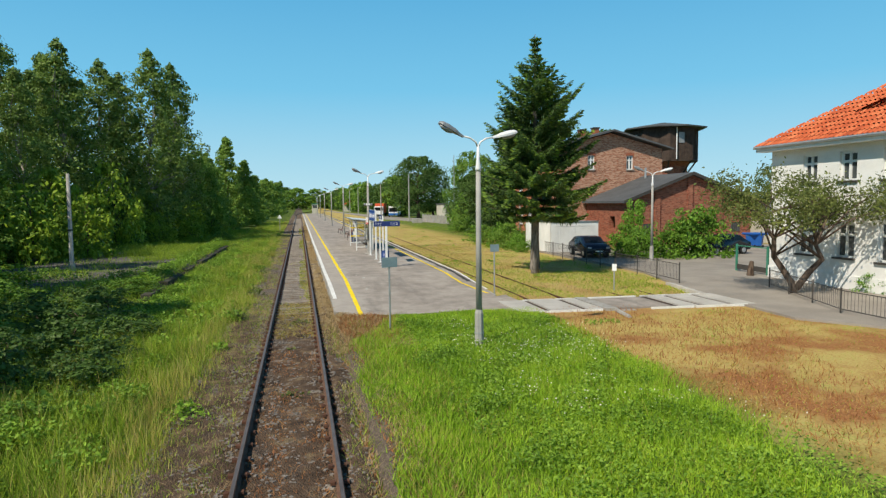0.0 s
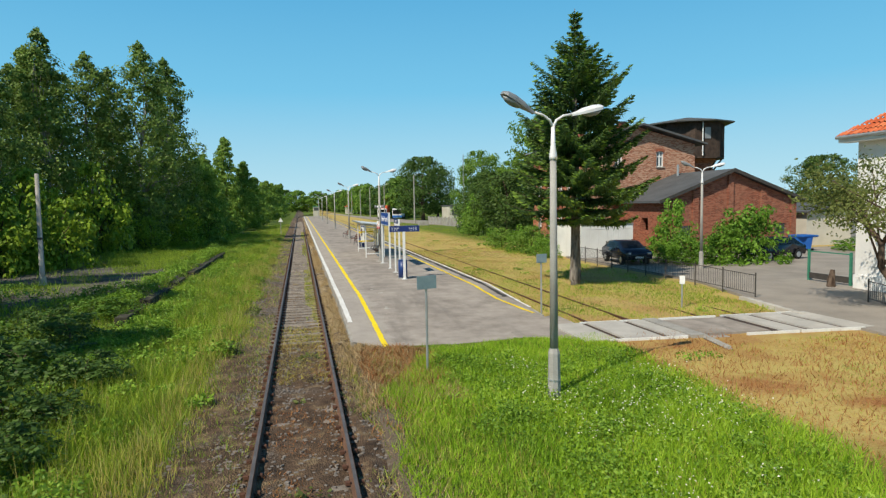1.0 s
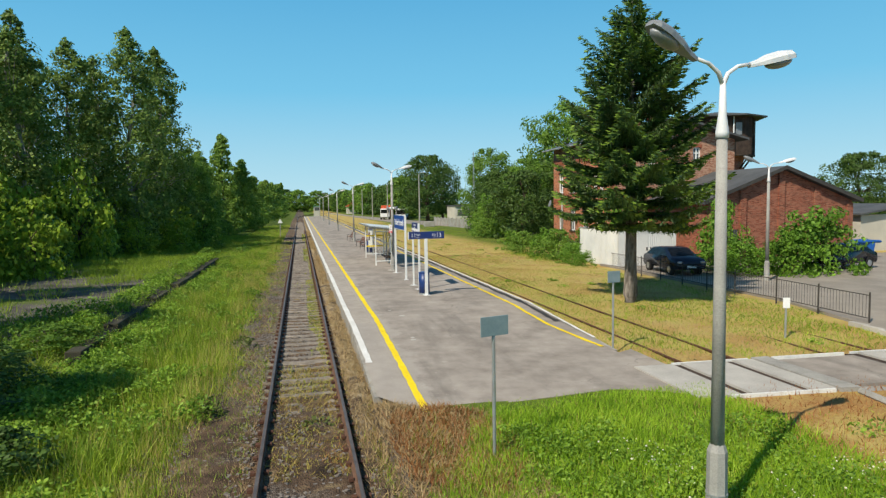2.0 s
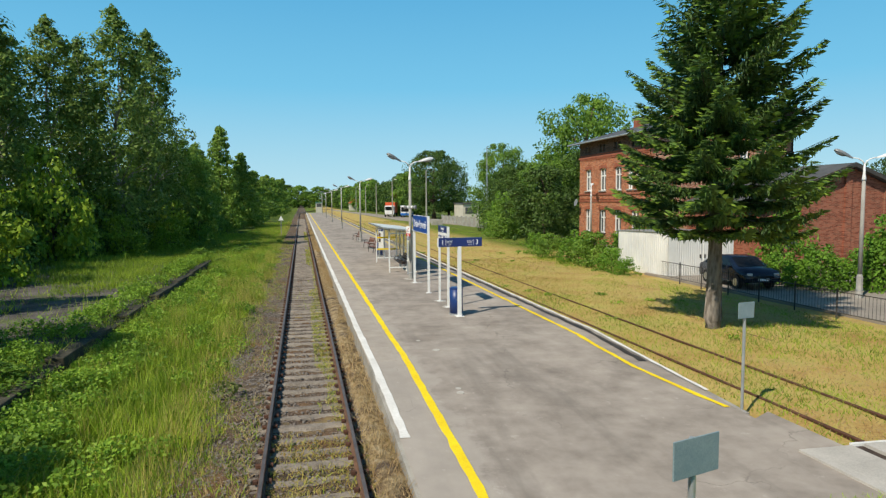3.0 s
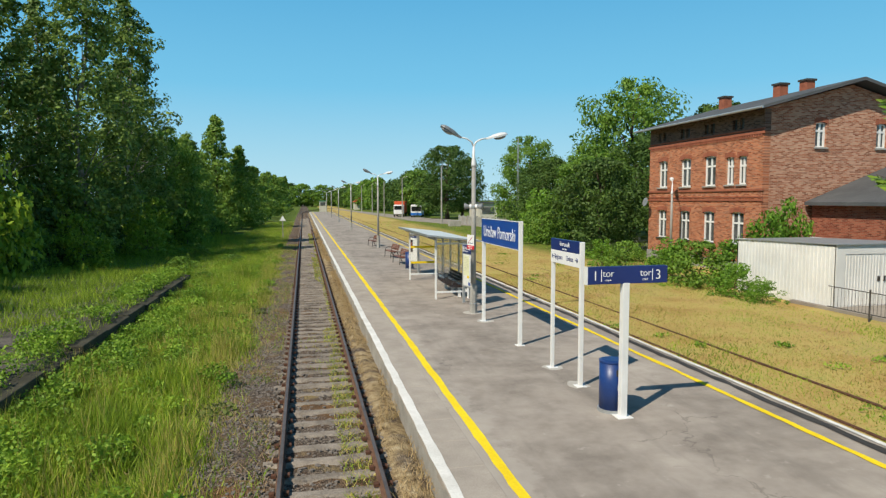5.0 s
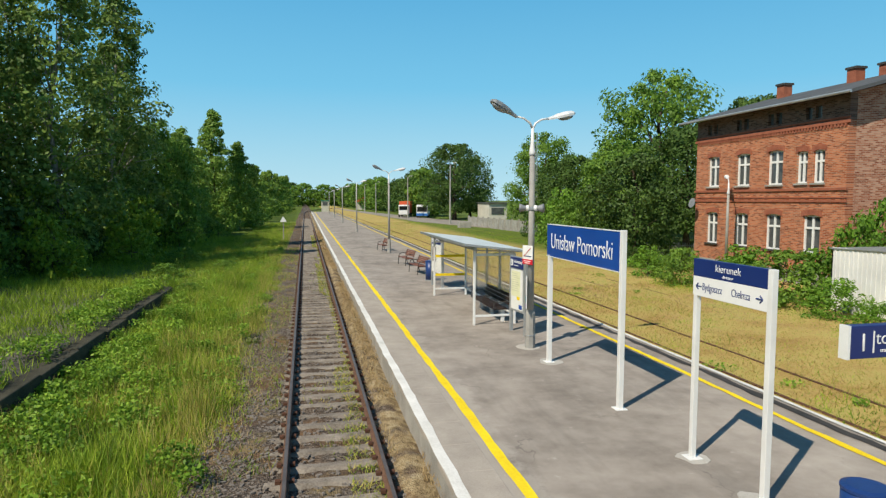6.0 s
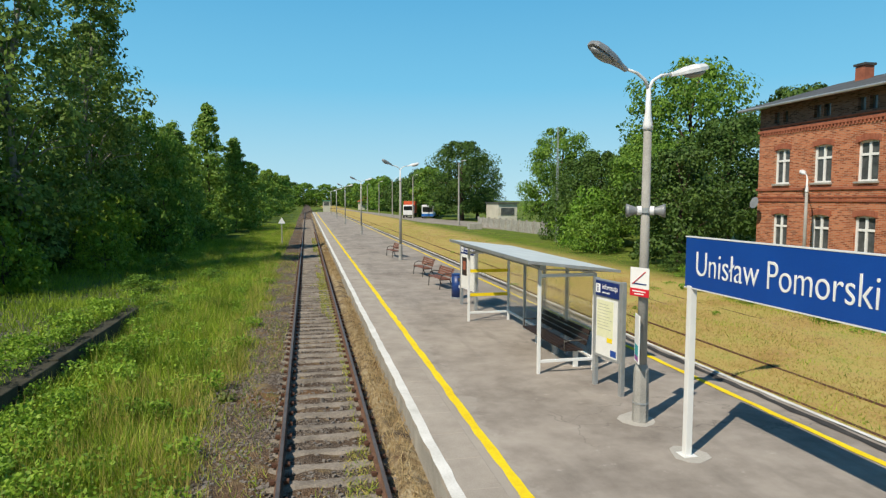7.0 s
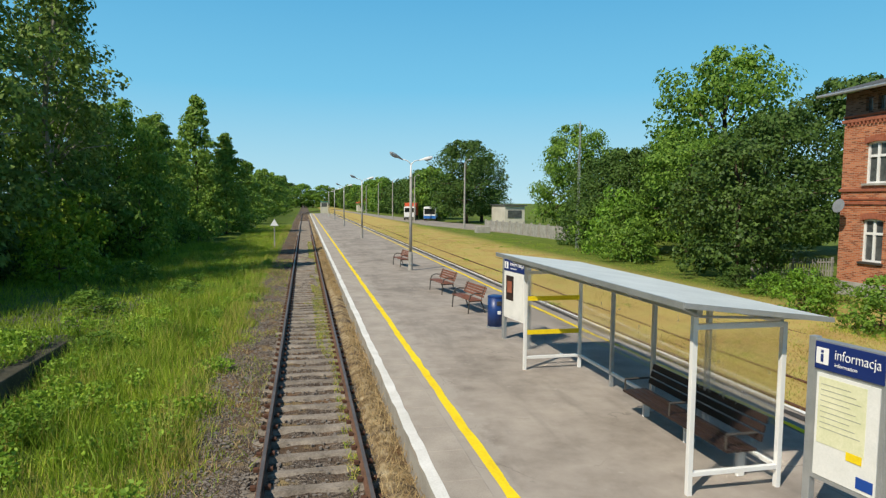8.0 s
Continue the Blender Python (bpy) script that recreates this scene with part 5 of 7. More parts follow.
part("wall", box(34.0, 150.0, -0.2, 37.6, 158.0, 3.4), SHEDWALL, sd2)
part("roof", box(33.8, 149.6, 3.4, 37.9, 158.4, 3.6), FELT, sd2)
part("window_band", box(34.5, 149.9, 1.3, 37.0, 149.99, 2.6), ROOMDARK, sd2)

# low iron fences
def fence(pts, h, label, gap=0.14):
    o = tagged(new("iron_fence"), label, "fence")
    for (xa, ya), (xb, yb) in zip(pts, pts[1:]):
        a, b = Vector((xa, ya, 0)), Vector((xb, yb, 0))
        n = max(1, round((b - a).length / 2.2))
        for k in range(n):
            p, q = a.lerp(b, k / n), a.lerp(b, (k + 1) / n)
            part("post", rod(p + Vector((0, 0, -0.2)), p + Vector((0, 0, h + 0.1)), 0.03, None, 6), DARKSTEEL, o)
            bm = bmesh.new()
            for zz in (0.15, h):
                rod(p + Vector((0, 0, zz)), q + Vector((0, 0, zz)), 0.016, None, 4, bm)
            m = int((q - p).length / gap)
            for j in range(1, m):
                s = p.lerp(q, j / m)
                rod(s + Vector((0, 0, 0.15)), s + Vector((0, 0, h)), 0.009, None, 4, bm)
            part("panel", bm, DARKSTEEL, o, "row of thin iron bars")
    return o


fence([(18.0, 29.0), (18.4, 33.6), (18.35, 36.0), (18.5, 44.0), (18.55, 47.6)], 0.9, "low dark iron fence along the yard")
fence([(21.0, 26.6), (18.6, 20.3), (18.2, 10.0)], 0.8, "low dark iron fence before the white house")
gt = thing("yard_gate", 0, 0, 0, "green gate posts with a low mesh gate", "gate")
for yy in (32.9, 30.5):
    part("post", box(24.1, yy - 0.05, -0.1, 24.2, yy + 0.05, 1.5, bevel=0.01), GATEGREEN, gt)
part("rail", box(24.13, 30.55, 1.38, 24.17, 32.85, 1.43), GATEGREEN, gt)
part("lower_panel", box(24.13, 30.55, 0.1, 24.17, 32.85, 0.38), DARKSTEEL, gt)
o = thing("tree_stump", 23.2, 30.6, 0.0, "short grey weathered tree stump in the yard", "stump")
part("stump", pipe([(0, 0, -0.1), (0.02, 0, 0.35), (0.1, 0.02, 0.75)], [0.2, 0.15, 0.1], 8), BARK, o)
cb = thing("waste_container", 37.2, 47.6, 0.0, "blue plastic waste container with domed lid", "container")
part("body", pipe([(0, 0, 0.15), (0, 0, 1.0)], [0.75, 0.9], 4), CONTAINERBLUE, cb)
part("lid", box(-0.75, -0.75, 1.0, 0.75, 0.75, 1.18, bevel=0.1), CONTAINERBLUE, cb)
for xx in (-0.4, 0.4):
    part("wheel", rod((xx - 0.04, -0.5, 0.09), (xx + 0.04, -0.5, 0.09), 0.09, None, 10), TYRE, cb)
cb = thing("waste_container", 35.6, 46.8, 0.0, "small yellow sack beside the container", "sack")
part("body", pipe([(0, 0, 0.0), (0, 0, 0.3), (0, 0, 0.55)], [0.3, 0.34, 0.15], 10), YELLOW, cb)


def car(x, y, rz, label):
    o = thing("car", x, y, 0.0, label, "car", "", rz)
    side = [(-2.05, 0.35), (-2.1, 0.6), (-1.98, 0.86), (-1.2, 0.98), (-0.45, 1.42), (0.3, 1.47), (1.1, 1.38), (1.75, 0.98), (2.02, 0.9), (2.08, 0.5), (2.0, 0.32)]
    bm = bmesh.new()
    rings = []
    for yy, k, lift in ((-0.86, 0.9, 0.0), (-0.8, 1.0, 0.0), (0.8, 1.0, 0.0), (0.86, 0.9, 0.0)):
        rings.append([bm.verts.new((u * (0.985 if k < 1 else 1.0), yy * (1 - 0.2 * max(0.0, z - 0.95) / 0.5), 0.3 + (z - 0.3) * (0.97 if k < 1 else 1.0))) for u, z in side])
    for a, b in zip(rings, rings[1:]):
        for k in range(len(side)):
            bm.faces.new((a[k], a[(k + 1) % len(side)], b[(k + 1) % len(side)], b[k]))
    bm.faces.new(rings[0])
    bm.faces.new(rings[-1][::-1])
    bmesh.ops.recalc_face_normals(bm, faces=bm.faces)
    bmesh.ops.bevel(bm, geom=[e for e in bm.edges], offset=0.03, segments=2, affect="EDGES")
    part("body", bm, CARPAINT, o, "dark glossy body", True)
    def plate(name, pts, mat, lab=""):
        b = bmesh.new()
        vs = [b.verts.new(p) for p in pts]
        b.faces.new(vs)
        r = bmesh.ops.extrude_face_region(b, geom=b.faces[:])
        bmesh.ops.recalc_face_normals(b, faces=b.faces)
        return part(name, b, mat, o, lab)
    plate("windscreen", [(-1.17, -0.66, 1.01), (-1.17, 0.66, 1.01), (-0.5, 0.6, 1.415), (-0.5, -0.6, 1.415)], CARGLASS)
    plate("rear_window", [(1.72, 0.66, 1.02), (1.72, -0.66, 1.02), (1.16, -0.6, 1.39), (1.16, 0.6, 1.39)], CARGLASS)
    for s in (-1, 1):
        for u0, u1, t0, t1 in ((-0.95, 0.25, -0.42, 0.25), (0.32, 1.5, 0.32, 1.05)):
            plate("side_window", [(u0, s * 0.845, 1.0), (u1, s * 0.845, 1.0), (t1, s * 0.735, 1.36), (t0, s * 0.735, 1.36)], CARGLASS)
        for u in (-1.3, 1.3):
            w = part("wheel", rod((u, s * 0.68, 0.31), (u, s * 0.89, 0.31), 0.31, None, 20), TYRE, o)
            part("rim", rod((u, s * 0.86, 0.31), (u, s * 0.9, 0.31), 0.2, 0.18, 14), CHROME, w)
        part("headlight", box(-2.09, s * 0.52, 0.66, -1.93, s * 0.78, 0.79, bevel=0.03), CHROME, o)
        part("tail_light", box(1.95, s * 0.55, 0.7, 2.07, s * 0.8, 0.88, bevel=0.03), RED, o)
        part("mirror", box(-0.85, s * 0.88, 0.95, -0.7, s * 1.02, 1.07, bevel=0.03), CARPAINT, o)
    part("number_plate", box(-2.13, -0.26, 0.44, -2.09, 0.26, 0.55), LETTER, o)
    part("grille", box(-2.12, -0.5, 0.56, -2.05, 0.5, 0.66), TYRE, o)


car(20.6, 44.2, 84, "dark blue hatchback parked by the garage")
car(30.3, 42.6, 10, "dark car parked half hidden behind a hedge")

# picket fence between the station and the drooping tree
pf = tagged(new("picket_fence"), "weathered grey wooden picket fence beside the station", "fence")
for k in range(28):
    xx = 23.6 + k * 0.18
    bm = box(xx, 74.28, -0.1, xx + 0.12, 74.3, 1.0)
    for q in bm.verts:
        if q.co.z > 0.9:
            q.co.x = xx + 0.06 + (q.co.x - xx - 0.06) * 0.3
    part("picket", bm, CONCRETE, pf)
for zz in (0.25, 0.75):
    part("rail", box(23.5, 74.3, zz, 28.7, 74.35, zz + 0.08), CONCRETE, pf)
for k in range(3):
    part("post", box(23.5 + k * 2.55, 74.35, -0.2, 23.6 + k * 2.55, 74.45, 1.05), CONCRETE, pf)

# truck and coach on the station road
tr = thing("truck", 23.3, 184.0, 0.02, "lorry with orange-red tarpaulin parked by the road", "truck", rz=-14)
part("cargo_box", box(-1.25, -4.0, 1.0, 1.25, 3.0, 3.7, bevel=0.05), TRUCKRED, tr, "orange-red tarpaulin body")
part("cab", box(-1.2, -6.0, 0.6, 1.2, -4.2, 2.9, bevel=0.15), BUSWHITE, tr)
part("windscreen", box(-1.05, -6.03, 1.7, 1.05, -5.99, 2.6), CARGLASS, tr)
part("chassis", box(-1.0, -5.8, 0.5, 1.0, 2.9, 0.95), DARKSTEEL, tr)
for yy in (-5.2, 0.8, 2.0):
    for s in (-1, 1):
        part("wheel", rod((s * 0.95, yy, 0.5), (s * 1.25, yy, 0.5), 0.5, None, 16), TYRE, tr)
bu = thing("coach", 26.3, 177.5, 0.02, "white coach with a blue lower stripe on the road", "coach", rz=-14)
part("body", box(-1.25, -4.5, 0.4, 1.25, 4.5, 2.9, bevel=0.15), BUSWHITE, bu)
part("stripe", box(-1.27, -4.52, 0.45, 1.27, 4.52, 1.05, bevel=0.05), BUSBLUE, bu, "blue lower stripe")
part("windscreen", box(-1.1, -4.54, 1.4, 1.1, -4.46, 2.5), CARGLASS, bu)
for s in (-1, 1):
    part("window_band", box(s * 1.22, -4.2, 1.5, s * 1.27, 4.2, 2.4), CARGLASS, bu)
    for yy in (-3.0, 2.8):
        part("wheel", rod((s * 1.0, yy, 0.45), (s * 1.28, yy, 0.45), 0.45, None, 16), TYRE, bu)
gw = thing("boundary_wall", 0, 0, 0, "low grey concrete boundary wall beside the road", "wall")
for k in range(12):
    y0, x0 = 106 + k * 2.3, 27.5 - 0.16 * k
    part("panel", box(x0 - 0.08, y0, -0.2, x0 + 0.08, y0 + 2.2, 1.35), CONCRETE, gw)
    part("post", box(x0 - 0.13, y0 + 2.2, -0.2, x0 + 0.13, y0 + 2.3, 1.5), CONCRETE, gw)
o = thing("concrete_block", 23.1, 126.0, -0.05, "squat weathered concrete block in dry grass", "block")
part("block", box(-0.9, -0.7, -0.1, 0.9, 0.7, 0.8, bevel=0.05), CONCRETE, o)
for xx, yy, hh in ((23.4, 137, 10), (21.5, 170, 9), (20.5, 195, 9), (20, 220, 9), (19.5, 250, 9)):
    o = thing("utility_pole", xx, yy, -0.1, "tall grey concrete utility pole by the road", "pole", "utility poles")
    part("pole", pipe([(0, 0, -0.2), (0, 0, hh)], [0.17, 0.1], 10), CONCRETE, o)
    part("arm", pipe([(0, 0, hh - 0.1), (0.3, -0.2, hh + 0.3), (1.0, -0.6, hh + 0.35)], 0.04, 6), GREYMETAL, o)
o = thing("lattice_mast", 23.6, 97.0, -0.1, "thin grey lattice mast rising among the trees", "mast")
for sx, sy in ((-0.11, -0.11), (0.11, -0.11), (0.11, 0.11), (-0.11, 0.11)):
    part("leg", rod((sx, sy, 0), (sx * 0.4, sy * 0.4, 11.2), 0.014, None, 5), GREYMETAL, o)
for k in range(14):
    w = 0.11 * (1 - 0.6 * k / 14)
    s = 1 if k % 2 else -1
    part("brace", rod((-w * s, -w, k * 0.8), (w * s, -w, (k + 1) * 0.8), 0.012, None, 4), GREYMETAL, o)
o = thing("signal_box", 6.5, 262, 0.0, "small pale green signal hut past the platform", "hut")
part("wall", box(-1.2, -1.2, -0.2, 1.2, 1.2, 3.6), SHEDWALL, o)
part("roof", box(-1.4, -1.4, 3.6, 1.4, 1.4, 3.85), GATEGREEN, o)
part("window", box(-0.9, -1.23, 2.0, 0.9, -1.18, 3.2), ROOMDARK, o)
o = thing("far_house", 26.0, 300, 0.0, "distant red-roofed house among trees", "house")
part("wall", box(-5, 0, -0.2, 5, 8, 3.2), SHEDWALL, o)
part("roof", extrude([(-5.5, 3.2), (5.5, 3.2), (0, 6.5)], "y", -0.5, 8.5), TILE, o)


# ---- plants ----
def leaf_quads(c, size, g, flat=0.35, aspect=0.55, out=None):
    """Diamond leaves of mixed size and turn at the centres c, facing out of their clump."""
    n = len(c)
    nrm = g.normal(size=(n, 3)) * (1.0, 1.0, 0.8)
    if out is not None:
        nrm = nrm * 0.42 + out
    nrm[:, 2] += flat
    nrm /= np.linalg.norm(nrm, axis=1)[:, None] + 1e-9
    t = g.normal(size=(n, 3))
    u = np.cross(nrm, t)
    u /= np.linalg.norm(u, axis=1)[:, None] + 1e-9
    w = np.cross(nrm, u)
    s = (size * g.uniform(0.55, 1.35, n))[:, None]
    return np.stack([c - u * s * 0.5, c + w * s * aspect * 0.5 - u * s * 0.06, c + u * s * 0.5, c - w * s * aspect * 0.5 - u * s * 0.06], 1)


def crown_points(g, n, clumps, h0, h1, radius, shape, clump_r, flatten=0.75):
    """Points in uneven clumps; shape gives the share of the radius at a share of the height."""
    f = g.uniform(0, 1, clumps)
    r = radius * shape(f) * np.sqrt(g.uniform(0.12, 1.0, clumps)) * g.uniform(0.75, 1.12, clumps)
    a = g.uniform(0, 2 * np.pi, clumps)
    cc = np.stack([r * np.cos(a), r * np.sin(a), h0 + (h1 - h0) * f], -1)
    cr = clump_r * g.uniform(0.55, 1.3, clumps) * (0.45 + 0.55 * np.clip(shape(f), 0, 1))
    k = g.integers(0, clumps, n)
    d = g.normal(size=(n, 3))
    d /= np.linalg.norm(d, axis=1)[:, None]
    d *= (g.uniform(0.25, 1.0, n) ** 0.5)[:, None] * (1, 1, flatten)
    p = cc[k] + d * cr[k][:, None]
    m = int(n * 0.16)
    f = 1 - g.uniform(0, 1, m) ** 0.8
    a = g.uniform(0, 2 * np.pi, m)
    r = radius * shape(f) * np.sqrt(g.uniform(0.1, 1.0, m)) * (0.86 + 0.16 * np.sin(a * 3 + f * 19) + 0.1 * np.sin(a * 7 - f * 43))
    p[:m] = np.stack([r * np.cos(a), r * np.sin(a), h0 + (h1 - h0) * f * 1.03], -1)
    d[:m] = np.stack([np.cos(a), np.sin(a), 0.5 * f], -1)
    return p, cc, d


def woody(g, h, r0, tips, bend=0.3, start=0.25):
    """A tapered trunk with limbs that reach towards the clumps."""
    bm = bmesh.new()
    line = [Vector((bend * math.sin(k * 1.3) * k / 8, bend * math.cos(k * 0.9) * k / 8, -0.3 + h * k / 8)) for k in range(9)]
    pipe(line, [r0 * (1.25 if k == 0 else 1 - 0.1 * k) for k in range(9)], 9, bm)
    for t in tips:
        t = Vector(t)
        z = max(start * h, min(t.z * 0.72, h * 0.93))
        k = min(7, int((z + 0.3) / h * 8))
        s = line[k].lerp(line[k + 1], 0.5)
        mid = s.lerp(t, 0.5) + Vector((0, 0, 0.12 * (t - s).length))
        rr = max(0.018, r0 * 0.3 * (1 - 0.6 * s.z / h))
        pipe([s, mid, t], [rr, rr * 0.65, rr * 0.25], 5, bm)
    return bm


def tree(name, label, category, g, h, radius, h0, n, clumps, shape, clump_r, size, leaf, bark, r0, group="", bend=0.3, limbs=14):
    o = thing(name, 0, 0, 0, label, category, group)
    pts, cc, out = crown_points(g, n, clumps, h0, h, radius, shape, clump_r)
    part("trunk", woody(g, h * 0.94, r0, cc[:limbs], bend), bark, o, smooth=True)
    wrap("crown", polys("crown", leaf_quads(pts, size, g, 0.3, 0.6, out)), leaf, o)
    return o


def poplar_shape(f):
    return np.clip(1.15 * np.clip(1 - f, 0, 1) ** 0.55 * (0.6 + 0.55 * np.clip(f * 4, 0, 1)) * (0.86 + 0.14 * np.sin(f * 17)), 0.03, 1)


def round_shape(f):
    return np.sqrt(np.clip(1 - (2 * f - 0.85) ** 2 / 1.4, 0.05, 1))


def cone_shape(f):
    return np.clip(1.05 - f, 0.05, 1) ** 0.85 * (0.6 + 0.4 * np.clip(f * 6, 0, 1)) * (0.93 + 0.07 * np.sin(f * 21))


def bush_shape(f):
    return np.sqrt(np.clip(1 - f * f, 0.08, 1))


g = np.random.default_rng(11)
POP = [tree("poplar_tree", "tall slender poplar with dark green foliage", "tree", g, 17.0, 3.5, 1.0, 15000, 210, poplar_shape, 0.85, 0.24, LEAF_POPLAR, PALEBARK, 0.2, "line of trees", 0.5, 26) for k in range(3)]
CONE = [tree("aspen_tree", "young conical aspen at the edge of the wood", "tree", g, 11.0, 4.0, 0.3, 13000, 210, cone_shape, 0.75, 0.26, LEAF_ASPEN, BARK, 0.15, "line of trees", 0.3) for k in range(2)]
OAK = [tree("broadleaf_tree", "broad round-crowned tree in full leaf", "tree", g, 12.0, 5.6, 1.6, 19000, 120, round_shape, 1.35, 0.3, leaf, BARK, 0.34, "broad trees", 0.4, 22) for leaf in (LEAF_OAK, LEAF_DARK)]
FAR = [tree("broadleaf_tree", "distant broad tree in full leaf", "tree", g, 12.0, 5.6, 1.0, 4500, 70, round_shape, 1.6, 0.7, leaf, BARK, 0.34, "distant trees", 0.4, 6) for leaf in (LEAF_OAK, LEAF_DARK)]
FARCONE = tree("aspen_tree", "distant conical aspen at the edge of the wood", "tree", g, 11.0, 4.2, 0.2, 4200, 110, cone_shape, 0.9, 0.5, LEAF_ASPEN, BARK, 0.15, "line of trees", 0.3, 4)
BUSH = [tree("bush", "dense leafy green bush", "bush", g, 2.2, 1.5, 0.05, 2600, 40, bush_shape, 0.44, 0.15, leaf, BARK, 0.04, "bushes", 0.1, 8) for leaf in (LEAF_HEDGE, LEAF_OAK, LEAF_LIGHT, LEAF_DARK)]


def plant(src, x, y, rz, s, sz=None, label=""):
    z = float(ground_z(x, y))
    src.scale = (s, s, sz or s)
    o = copy_thing(src, pose(x, y, z, 0, 0, rz))
    src.scale = (1, 1, 1)
    if label:
        tagged(o, label)
    return o


rr = random.Random(21)
# the poplars at y 9 to 29 are unseen, added to shade the left bank
for x, y, h in ((-20.5, 66, 18.6), (-19.2, 73.5, 18.5), (-15.0, 76, 20.2), (-14.8, 87, 21.0), (-16.2, 92, 17.0), (-21.5, 70, 17), (-19, 80, 18.5), (-21, 58, 14), (-23, 53, 15), (-24, 62, 18), (-27, 81, 20.5), (-25, 72, 17), (-22, 90, 16), (-23, 49, 15.5), (-28, 56, 17), (-29, 45, 15), (-24, 40, 12), (-33, 65, 18), (-31, 75, 19), (-16.5, 97, 12.5), (-36, 52, 17), (-32, 36, 14), (-17.5, 9, 16), (-17, 19, 17), (-18.2, 29, 17), (-20.5, 37, 16)):
    plant(rr.choice(POP), x, y, rr.uniform(0, 360), h / 17 * 1.05, h / 17)
for x, y, h in ((-13.3, 104, 11), (-12.6, 125, 16), (-9.8, 129, 12.3), (-14.5, 114, 12.5), (-17, 121, 11), (-11, 138, 11), (-12, 150, 12), (-10.5, 163, 11), (-11, 178, 11.5), (-10, 194, 11), (-10, 212, 12), (-9, 232, 12), (-9, 255, 12), (-9, 280, 13), (-9, 310, 14), (-10, 345, 15), (-10, 385, 17), (-17, 140, 12), (-17, 160, 12), (-18, 105, 12), (-19, 46, 9), (-21, 38, 9)):
    plant(rr.choice(CONE) if y < 165 else FARCONE, x, y, rr.uniform(0, 360), h / 11 * (1.15 if h < 14 else 0.95), h / 11)
for k in range(18):
    y = 46 + k * 4.2
    plant(BUSH[rr.choice((1, 1, 2, 3))], -18.2 + 0.1 * (y - 46) + rr.uniform(-1.2, 0.8), y, rr.uniform(0, 360), rr.uniform(1.2, 2.1), rr.uniform(1.1, 2.4), "dark undergrowth bush at the edge of the wood")
for x, y, s, z in ((-15.4, 62, 1.9, 3.2), (-14.2, 50.5, 1.6, 1.9), (-16.5, 47, 1.8, 2.2), (-12.6, 84, 1.6, 2.0), (-17.5, 53, 2.0, 2.8), (-12.0, 97, 1.5, 1.6), (-11.6, 78, 1.2, 1.3), (-13.4, 70, 1.3, 1.5), (-13.2, 92.5, 1.5, 1.9), (-11.9, 94.5, 1.2, 1.5), (-15.5, 74, 1.7, 2.2), (-17.8, 66, 1.8, 2.4), (-19.2, 60, 1.8, 2.6)):
    plant(BUSH[2], x, y, rr.uniform(0, 360), s, z, "bright yellow-green young maple bush")
for x, y, s, z in ((-11.2, 92, 1.9, 2.3), (-12.2, 100, 1.8, 2.6), (-10.5, 112, 1.6, 1.7), (-11.8, 20, 1.3, 0.8), (-9.2, 24, 1.0, 0.6), (-8.0, 16.5, 1.1, 0.7), (-10.0, 13.5, 1.5, 0.9), (-14, 28, 2.0, 1.6), (-9.5, 19.5, 1.6, 0.9), (-8.2, 21.5, 1.1, 0.75), (-7.4, 13.0, 1.2, 0.6), (-11, 29, 1.8, 1.1), (-8.4, 30.5, 1.2, 0.8), (-6.9, 10, 1.0, 0.55), (-5.4, 15.5, 0.95, 0.42), (-6.4, 17.6, 1.2, 0.5), (-5.6, 19.2, 0.9, 0.42), (-7.0, 20.5, 1.2, 0.5), (-4.9, 12.2, 0.9, 0.38), (-6.2, 13.6, 1.1, 0.45), (-6.2, 26.5, 1.0, 0.45), (-7.2, 33.0, 1.0, 0.5), (-5.6, 63.5, 0.6, 0.28), (-7.8, 70, 0.9, 0.4), (-5.2, 74, 0.7, 0.28), (-8.5, 79, 1.1, 0.5), (-12.5, 33, 1.4, 1.0), (-16, 34, 2.0, 2.0)):
    plant(BUSH[1 if y > 60 else rr.choice((1, 3, 2))], x, y, rr.uniform(0, 360), s * (0.9 if y > 30 else 0.72), z if y > 60 else z * 0.58, "low bramble thicket in the rough grass")
for x, y, s, z in ((-6.2, 17.6, 0.75, 0.5), (-5.7, 20.6, 0.9, 0.55), (-6.9, 19.4, 0.95, 0.6), (-5.0, 23.2, 0.85, 0.45), (-6.6, 23.6, 1.1, 0.6), (-7.0, 28.4, 1.0, 0.5), (-8.6, 26.0, 1.2, 0.6), (-4.9, 18.4, 0.8, 0.4), (-4.7, 20.4, 0.7, 0.36)):
    plant(BUSH[3], x, y, rr.uniform(0, 360), s, z, "dark bramble thicket in tall grass")
plant(OAK[0], -14.2, 98, 40, 0.72, 0.95, "dense green maple at the edge of the wood")
plant(OAK[0], -17.5, 88, 140, 0.7, 0.8, "dense green maple at the edge of the wood")
# right-hand side
for x, y, h, w, src in ((37.5, 96, 17.8, 7.2, 0), (31.5, 115, 13, 5.2, 0), (30.3, 163, 15.5, 8.0, 1), (36, 172, 13, 6, 1), (28.5, 88, 9.5, 4.6, 0), (26.5, 94, 8.5, 4.4, 1), (29.5, 105, 8.5, 4.2, 1), (33, 84, 10.5, 5.0, 1), (43, 88, 14, 6, 1), (40, 108, 11, 6, 1), (62, 72, 9, 4.5, 1), (70, 64, 10, 6, 1), (58, 60, 8, 3.5, 1), (78, 52, 9, 6, 1), (46, 125, 11, 6, 0), (66, 45, 9, 5, 0)):
    plant(OAK[src], x, y, rr.uniform(0, 360), w / 5.6, h / 12)
